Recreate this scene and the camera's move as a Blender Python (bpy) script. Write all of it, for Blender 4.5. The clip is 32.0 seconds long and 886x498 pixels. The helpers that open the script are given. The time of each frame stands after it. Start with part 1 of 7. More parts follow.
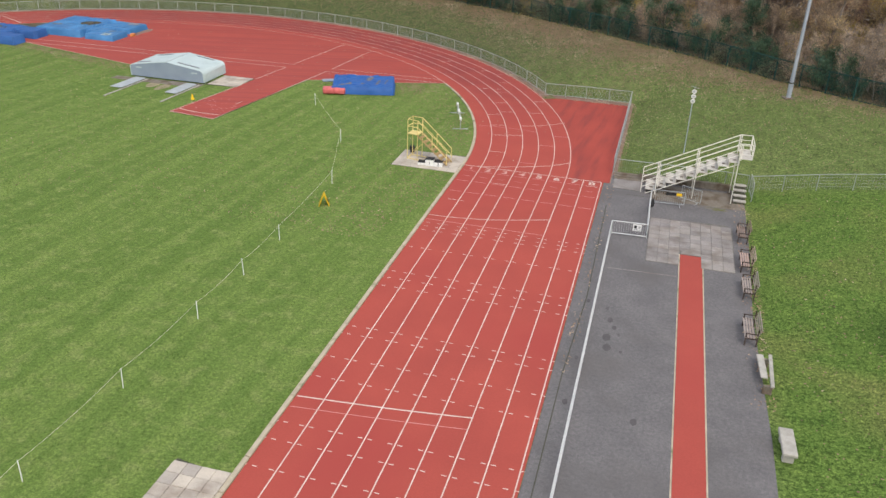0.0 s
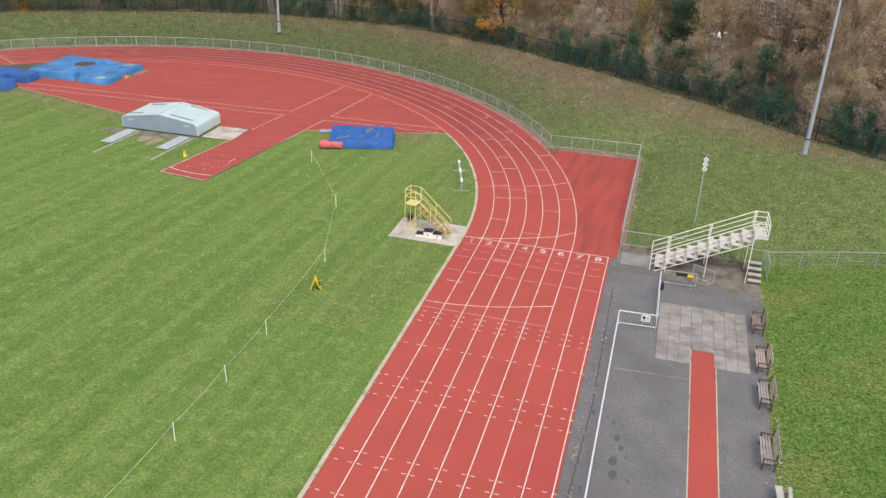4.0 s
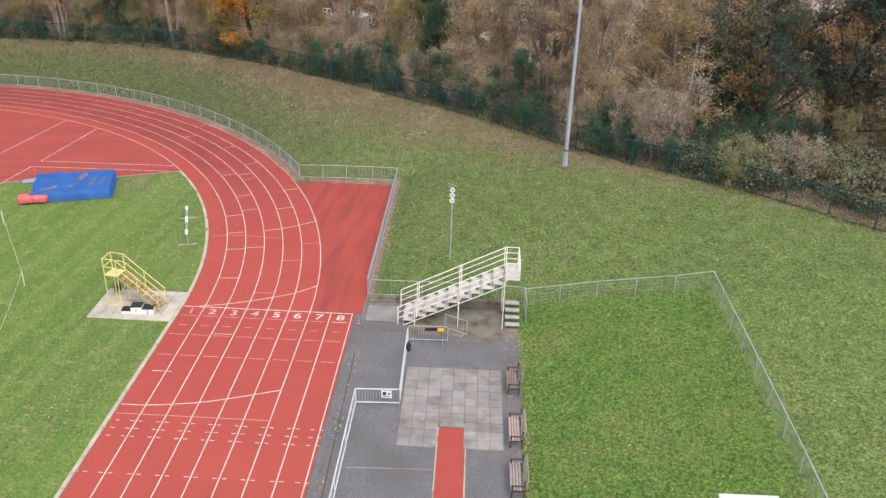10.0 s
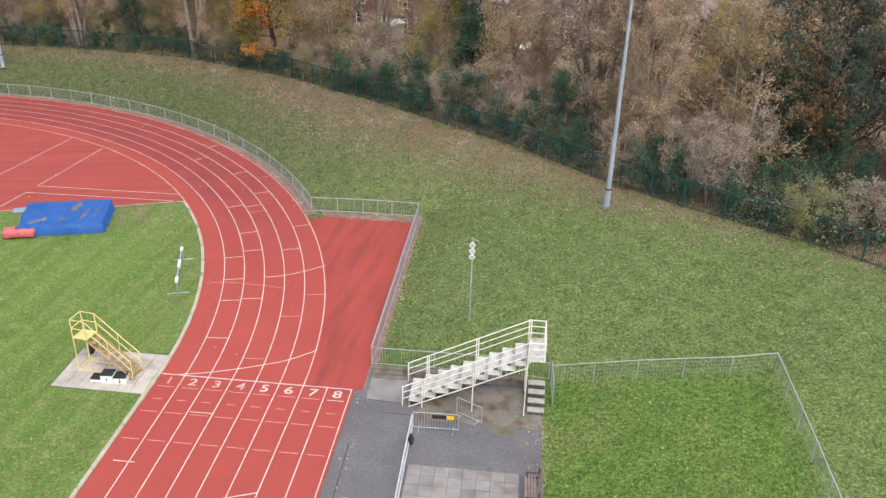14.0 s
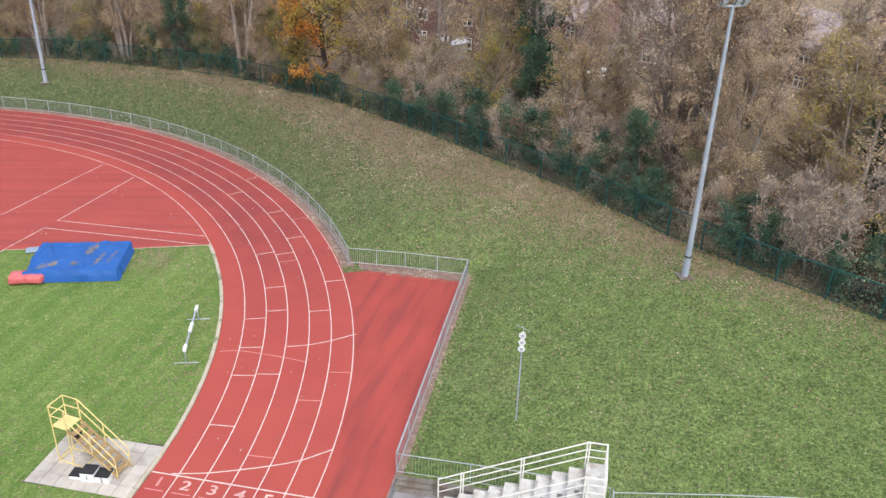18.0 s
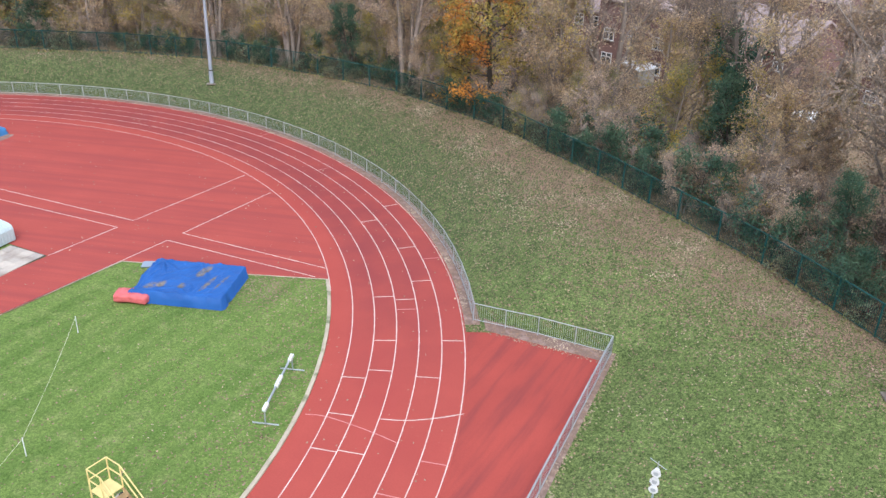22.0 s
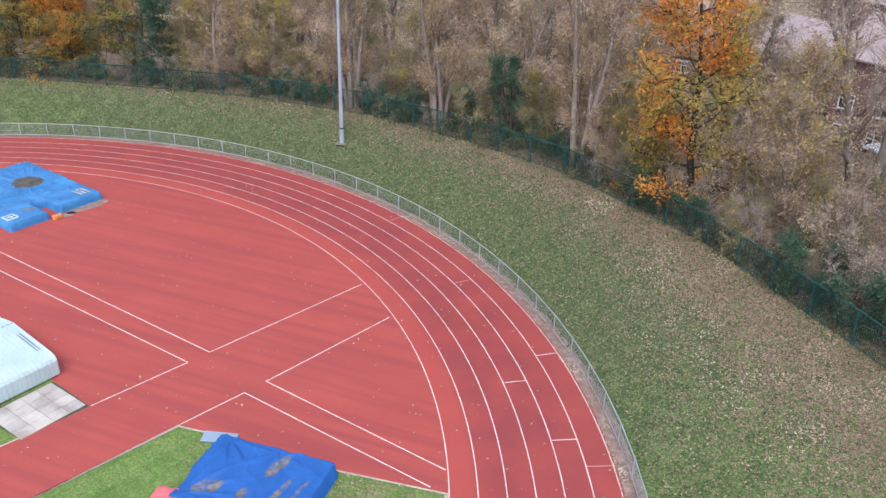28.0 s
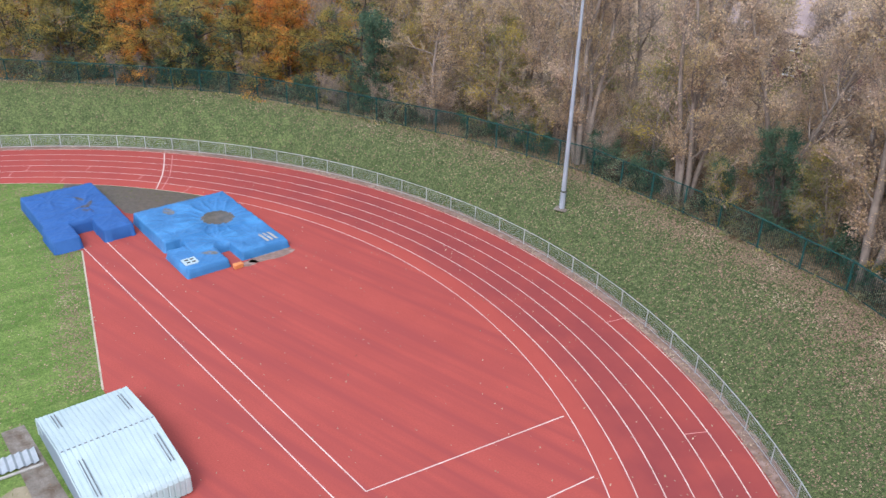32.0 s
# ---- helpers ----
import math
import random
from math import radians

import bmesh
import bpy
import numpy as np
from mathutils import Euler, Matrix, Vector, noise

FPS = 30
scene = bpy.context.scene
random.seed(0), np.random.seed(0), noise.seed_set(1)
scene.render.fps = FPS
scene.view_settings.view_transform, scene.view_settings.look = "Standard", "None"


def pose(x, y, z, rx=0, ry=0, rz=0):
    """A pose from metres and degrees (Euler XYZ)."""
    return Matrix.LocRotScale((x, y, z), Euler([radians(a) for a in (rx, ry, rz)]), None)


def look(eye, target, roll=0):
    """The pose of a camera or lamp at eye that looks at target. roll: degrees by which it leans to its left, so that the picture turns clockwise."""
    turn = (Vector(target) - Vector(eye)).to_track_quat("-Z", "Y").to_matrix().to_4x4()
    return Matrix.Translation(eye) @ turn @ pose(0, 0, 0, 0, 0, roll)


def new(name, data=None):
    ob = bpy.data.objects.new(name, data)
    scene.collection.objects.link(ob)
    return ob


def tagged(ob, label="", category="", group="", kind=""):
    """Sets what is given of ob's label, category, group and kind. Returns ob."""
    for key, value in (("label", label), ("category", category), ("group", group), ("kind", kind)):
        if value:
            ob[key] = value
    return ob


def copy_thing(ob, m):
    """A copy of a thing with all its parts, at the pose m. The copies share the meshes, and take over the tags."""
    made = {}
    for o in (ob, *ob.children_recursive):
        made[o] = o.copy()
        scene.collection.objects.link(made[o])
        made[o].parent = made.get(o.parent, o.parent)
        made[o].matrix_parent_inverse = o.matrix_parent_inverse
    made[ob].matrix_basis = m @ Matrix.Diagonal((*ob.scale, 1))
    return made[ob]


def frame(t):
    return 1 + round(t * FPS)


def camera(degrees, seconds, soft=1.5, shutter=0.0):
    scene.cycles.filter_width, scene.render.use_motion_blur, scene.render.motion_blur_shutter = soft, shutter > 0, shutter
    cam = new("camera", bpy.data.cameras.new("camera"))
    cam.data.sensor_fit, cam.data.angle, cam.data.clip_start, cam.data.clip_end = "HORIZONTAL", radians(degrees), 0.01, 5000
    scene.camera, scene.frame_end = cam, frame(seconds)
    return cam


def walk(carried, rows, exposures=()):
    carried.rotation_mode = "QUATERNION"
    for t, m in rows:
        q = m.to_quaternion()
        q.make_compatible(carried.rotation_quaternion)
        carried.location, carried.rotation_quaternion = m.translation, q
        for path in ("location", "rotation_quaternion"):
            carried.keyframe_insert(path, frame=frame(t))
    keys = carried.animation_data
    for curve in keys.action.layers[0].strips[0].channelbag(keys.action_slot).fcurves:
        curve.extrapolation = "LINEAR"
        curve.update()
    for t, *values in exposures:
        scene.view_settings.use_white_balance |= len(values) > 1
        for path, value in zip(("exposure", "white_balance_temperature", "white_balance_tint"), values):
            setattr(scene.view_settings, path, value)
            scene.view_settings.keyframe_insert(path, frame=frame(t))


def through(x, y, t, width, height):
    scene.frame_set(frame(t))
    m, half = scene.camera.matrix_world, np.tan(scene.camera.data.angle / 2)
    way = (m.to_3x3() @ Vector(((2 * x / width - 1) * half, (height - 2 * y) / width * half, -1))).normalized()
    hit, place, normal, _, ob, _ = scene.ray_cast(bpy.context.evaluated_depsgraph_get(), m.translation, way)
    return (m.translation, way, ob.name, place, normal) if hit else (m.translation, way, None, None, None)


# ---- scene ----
cam = camera(55.88, 32.0)
PATH = [
    (0.0, (12.580, -55.045, 20.881), (3.780, -20.221, 3.278), 2.37),
    (0.5, (12.423, -54.627, 21.310), (3.446, -19.914, 3.578), 2.32),
    (1.0, (12.252, -54.181, 21.801), (3.403, -19.420, 4.100), 2.26),
    (1.5, (12.137, -53.652, 22.348), (3.239, -18.894, 4.665), 2.22),
    (2.0, (12.036, -53.093, 22.895), (3.027, -18.360, 5.219), 2.18),
    (2.5, (11.958, -52.475, 23.400), (2.875, -17.761, 5.724), 2.12),
    (3.0, (11.916, -51.818, 23.828), (2.720, -17.119, 6.180), 2.08),
    (3.5, (11.869, -51.105, 24.155), (2.606, -16.386, 6.582), 2.02),
    (4.0, (11.886, -50.365, 24.368), (2.661, -15.665, 6.737), 2.02),
    (4.5, (11.934, -49.476, 24.500), (7.393, -13.829, 6.932), 2.09),
    (6.5, (13.339, -45.916, 24.277), (11.864, -9.942, 6.851), 2.02),
    (7.0, (13.785, -45.179, 24.299), (12.472, -9.210, 6.847), 2.04),
    (7.5, (14.275, -44.491, 24.330), (12.979, -8.531, 6.862), 2.00),
    (8.0, (14.772, -43.889, 24.370), (13.510, -7.938, 6.879), 1.94),
    (8.5, (15.189, -43.284, 24.419), (13.961, -7.339, 6.915), 1.89),
    (9.0, (15.506, -42.634, 24.466), (14.334, -6.700, 6.934), 1.86),
    (9.5, (15.826, -41.882, 24.509), (14.695, -5.979, 6.911), 1.82),
    (10.0, (16.099, -41.031, 24.549), (14.982, -5.139, 6.927), 1.81),
    (10.5, (16.306, -40.141, 24.590), (15.207, -4.268, 6.929), 1.81),
    (11.0, (16.549, -39.255, 24.639), (15.421, -3.407, 6.928), 1.78),
    (11.5, (16.708, -38.396, 24.694), (13.438, -2.727, 6.889), 1.71),
    (12.0, (16.867, -37.487, 24.754), (13.591, -1.830, 6.925), 1.70),
    (12.5, (16.989, -36.528, 24.820), (13.708, -0.900, 6.935), 1.65),
    (13.0, (17.075, -35.527, 24.894), (13.747, 0.064, 6.945), 1.60),
    (13.5, (17.177, -34.412, 24.967), (13.828, 1.156, 6.975), 1.58),
    (14.0, (17.224, -33.273, 25.029), (13.899, 2.285, 7.014), 1.62),
    (14.5, (17.205, -32.236, 25.103), (13.899, 3.332, 7.104), 1.64),
    (15.0, (17.108, -31.229, 25.190), (13.759, 4.351, 7.222), 1.68),
    (15.5, (16.887, -30.397, 25.288), (11.096, 4.846, 7.278), 1.77),
    (17.5, (16.909, -26.330, 25.372), (10.672, 8.806, 7.302), 1.82),
    (18.0, (17.113, -25.199, 25.265), (10.725, 9.951, 7.274), 1.75),
    (18.5, (17.221, -24.121, 25.146), (8.292, 10.462, 7.138), 1.66),
    (19.0, (17.358, -23.081, 25.020), (8.055, 11.446, 7.094), 1.66),
    (19.5, (17.380, -21.935, 24.879), (6.566, 12.160, 6.973), 1.73),
    (20.0, (17.394, -20.899, 24.737), (6.585, 13.229, 6.891), 1.81),
    (20.5, (17.407, -19.920, 24.608), (6.031, 14.051, 6.817), 1.88),
    (21.0, (17.395, -18.939, 24.503), (5.314, 14.797, 6.728), 1.92),
    (21.5, (17.335, -17.875, 24.425), (4.624, 15.617, 6.631), 1.97),
    (22.0, (17.181, -16.768, 24.351), (2.663, 15.973, 6.538), 1.94),
    (22.5, (16.992, -15.604, 24.279), (2.406, 17.140, 6.529), 1.85),
    (23.0, (16.729, -14.329, 24.215), (1.223, 17.959, 6.410), 1.75),
    (23.5, (16.374, -13.081, 24.152), (-0.346, 18.610, 6.373), 1.68),
    (24.0, (15.839, -11.724, 24.129), (-1.105, 19.869, 6.386), 1.62),
    (24.5, (15.133, -10.375, 24.151), (-2.690, 20.739, 6.423), 1.54),
    (25.0, (14.309, -9.000, 24.217), (-3.887, 21.919, 6.527), 1.55),
    (25.5, (13.357, -7.627, 24.313), (-4.975, 23.247, 6.684), 1.57),
    (27.5, (8.894, -2.441, 24.867), (-11.684, 26.830, 6.986), 1.53),
    (28.0, (7.936, -1.160, 24.926), (-12.662, 28.056, 6.978), 1.51),
    (28.5, (6.947, 0.029, 24.979), (-15.910, 27.440, 6.918), 1.43),
    (29.0, (5.968, 1.228, 25.030), (-18.862, 26.806, 6.884), 1.40),
    (29.5, (4.947, 2.277, 25.072), (-21.606, 26.028, 6.884), 1.40),
    (30.0, (3.870, 3.326, 25.105), (-22.847, 26.912, 6.941), 1.44),
    (30.5, (2.771, 4.365, 25.165), (-23.895, 28.015, 7.011), 1.52),
    (31.0, (1.648, 5.301, 25.254), (-26.063, 27.680, 7.053), 1.57),
    (31.5, (0.602, 6.266, 25.374), (-27.035, 28.693, 7.120), 1.71),
    (32.0, (-0.513, 7.179, 25.520), (-28.079, 29.683, 7.253), 1.82),
]
EXPOSURES = [(0.0, 0.16, 6600, 9), (5.0, 0.36, 6500, 9), (14.0, 0.48, 6300, 10), (23.0, 0.58, 5750, 11), (28.0, 0.55, 5650, 12), (32.0, 0.5, 5750, 12)]
walk(cam, [(t, look(eye, target, roll)) for t, eye, target, roll in PATH], EXPOSURES)

# ---- light ----
SUN_DIR = Vector((0.35, -0.55, 0.76)).normalized()
world = bpy.data.worlds.new("overcast_sky")
scene.world = world
world.use_nodes = True
wn = world.node_tree.nodes
sky = wn.new("ShaderNodeTexSky")
sky.sky_type, sky.sun_disc = "NISHITA", False
sky.sun_elevation = math.asin(SUN_DIR.z)
sky.sun_rotation = math.atan2(SUN_DIR.x, SUN_DIR.y)
sky.air_density, sky.dust_density, sky.ozone_density = 1.0, 5.0, 1.0
tint = wn.new("ShaderNodeMixRGB")
tint.inputs[0].default_value = 0.55
tint.inputs[2].default_value = (7.0, 7.35, 8.1, 1)
world.node_tree.links.new(sky.outputs[0], tint.inputs[1])
world.node_tree.links.new(tint.outputs[0], wn["Background"].inputs[0])
wn["Background"].inputs[1].default_value = 0.15
sun = new("sun", bpy.data.lights.new("sun", "SUN"))
sun.data.energy, sun.data.angle, sun.data.color = 1.2, radians(20), (1.0, 0.96, 0.9)
sun.matrix_world = look(SUN_DIR * 60, (0, 0, 0))


# ---- materials ----
def material(name, colour, second=None, rough=0.85, scale=1.5, fine=25.0, amount=0.6, bump=0.15, metal=0.0, third=None, third_scale=0.25,
             island=0.0, fine_amount=0.35, third_lo=0.5, third_hi=0.68, by_object=False, streak=None, coarse=0.0, spec=0.3, crack=0.0, stain=None):
    """Two scales of colour noise, a blotchy third colour, fine relief."""
    m = bpy.data.materials.new(name)
    m.use_nodes = True
    n, l = m.node_tree.nodes, m.node_tree.links
    b = n["Principled BSDF"]
    b.inputs["Roughness"].default_value, b.inputs["Metallic"].default_value = rough, metal
    b.inputs["Specular IOR Level"].default_value = spec
    pos = n.new("ShaderNodeNewGeometry") if not by_object else n.new("ShaderNodeTexCoord")
    at = pos.outputs["Position"] if not by_object else pos.outputs["Object"]

    def noise_at(s, detail=4.0, stretch=None):
        t = n.new("ShaderNodeTexNoise")
        t.inputs["Scale"].default_value, t.inputs["Detail"].default_value = s, detail
        src = at
        if stretch:
            turned = n.new("ShaderNodeVectorRotate")
            turned.rotation_type = "Z_AXIS"
            turned.inputs["Angle"].default_value = radians(-stretch[0])
            l.new(at, turned.inputs["Vector"])
            squash = n.new("ShaderNodeVectorMath")
            squash.operation = "MULTIPLY"
            squash.inputs[1].default_value = (1.0 / stretch[1], 1, 1)
            l.new(turned.outputs[0], squash.inputs[0])
            src = squash.outputs[0]
        l.new(src, t.inputs["Vector"])
        return t.outputs["Fac"]

    def ramp(src, lo, hi):
        r = n.new("ShaderNodeMapRange")
        r.inputs["From Min"].default_value, r.inputs["From Max"].default_value = lo, hi
        l.new(src, r.inputs["Value"])
        return r.outputs[0]

    def mix(fac, a, c, kind="MIX"):
        x = n.new("ShaderNodeMixRGB")
        x.blend_type = kind
        for sock, v in ((0, fac), (1, a), (2, c)):
            if isinstance(v, (tuple, float, int)):
                x.inputs[sock].default_value = v if isinstance(v, (float, int)) else (*v[:3], 1)
            else:
                l.new(v, x.inputs[sock])
        return x.outputs[0]

    second = second or tuple(c * 0.72 for c in colour)
    c = mix(ramp(noise_at(scale), 0.35, 0.35 + 0.4 * amount + 0.05), colour, second)
    f = noise_at(fine, 3.0)
    grey = ramp(f, 0.3, 0.7)
    c = mix(fine_amount, c, mix(grey, (0.45, 0.45, 0.45), (1.0, 1.0, 1.0)), "MULTIPLY")
    if coarse:
        c = mix(coarse, c, mix(ramp(noise_at(fine * 0.3, 5.0), 0.36, 0.64), (0.5, 0.55, 0.5), (1.25, 1.2, 1.15)), "MULTIPLY")
    if third:
        c = mix(ramp(noise_at(third_scale, 6.0, streak), third_lo, third_hi), c, third)
    if crack:
        # fine irregular cracks
        v = n.new("ShaderNodeTexVoronoi")
        v.feature = "DISTANCE_TO_EDGE"
        v.inputs["Scale"].default_value = crack
        bent = n.new("ShaderNodeMixRGB")
        bent.blend_type = "ADD"
        bent.inputs[0].default_value = 0.9
        wobble = n.new("ShaderNodeTexNoise")
        wobble.inputs["Scale"].default_value = 1.3
        l.new(at, wobble.inputs["Vector"])
        l.new(at, bent.inputs[1])
        l.new(wobble.outputs["Color"], bent.inputs[2])
        l.new(bent.outputs[0], v.inputs["Vector"])
        c = mix(ramp(v.outputs["Distance"], 0.007, 0.001), c, tuple(0.62 * k for k in colour))
    if stain:
        # dried mud held by a shaped attribute
        s = n.new("ShaderNodeAttribute")
        s.attribute_name = "stain"
        w = n.new("ShaderNodeMath")
        w.operation = "MULTIPLY"
        l.new(s.outputs["Fac"], w.inputs[0])
        l.new(ramp(noise_at(3.0, 6.0), 0.25, 0.55), w.inputs[1])
        c = mix(w.outputs[0], c, mix(ramp(noise_at(5.0), 0.4, 0.6), stain, tuple(0.6 * k for k in stain)))
    if island:
        g = n.new("ShaderNodeNewGeometry")
        o = n.new("ShaderNodeObjectInfo")
        a = n.new("ShaderNodeMath")
        l.new(g.outputs["Random Per Island"], a.inputs[0])
        l.new(o.outputs["Random"], a.inputs[1])
        fr = n.new("ShaderNodeMath")
        fr.operation = "FRACT"
        l.new(a.outputs[0], fr.inputs[0])
        c = mix(island, c, mix(fr.outputs[0], (0.35, 0.35, 0.38), (1.5, 1.45, 1.3)), "MULTIPLY")
    l.new(c, b.inputs["Base Color"])
    if bump:
        bp = n.new("ShaderNodeBump")
        bp.inputs["Strength"].default_value, bp.inputs["Distance"].default_value = bump, 0.03
        l.new(f, bp.inputs["Height"])
        l.new(bp.outputs[0], b.inputs["Normal"])
    return m


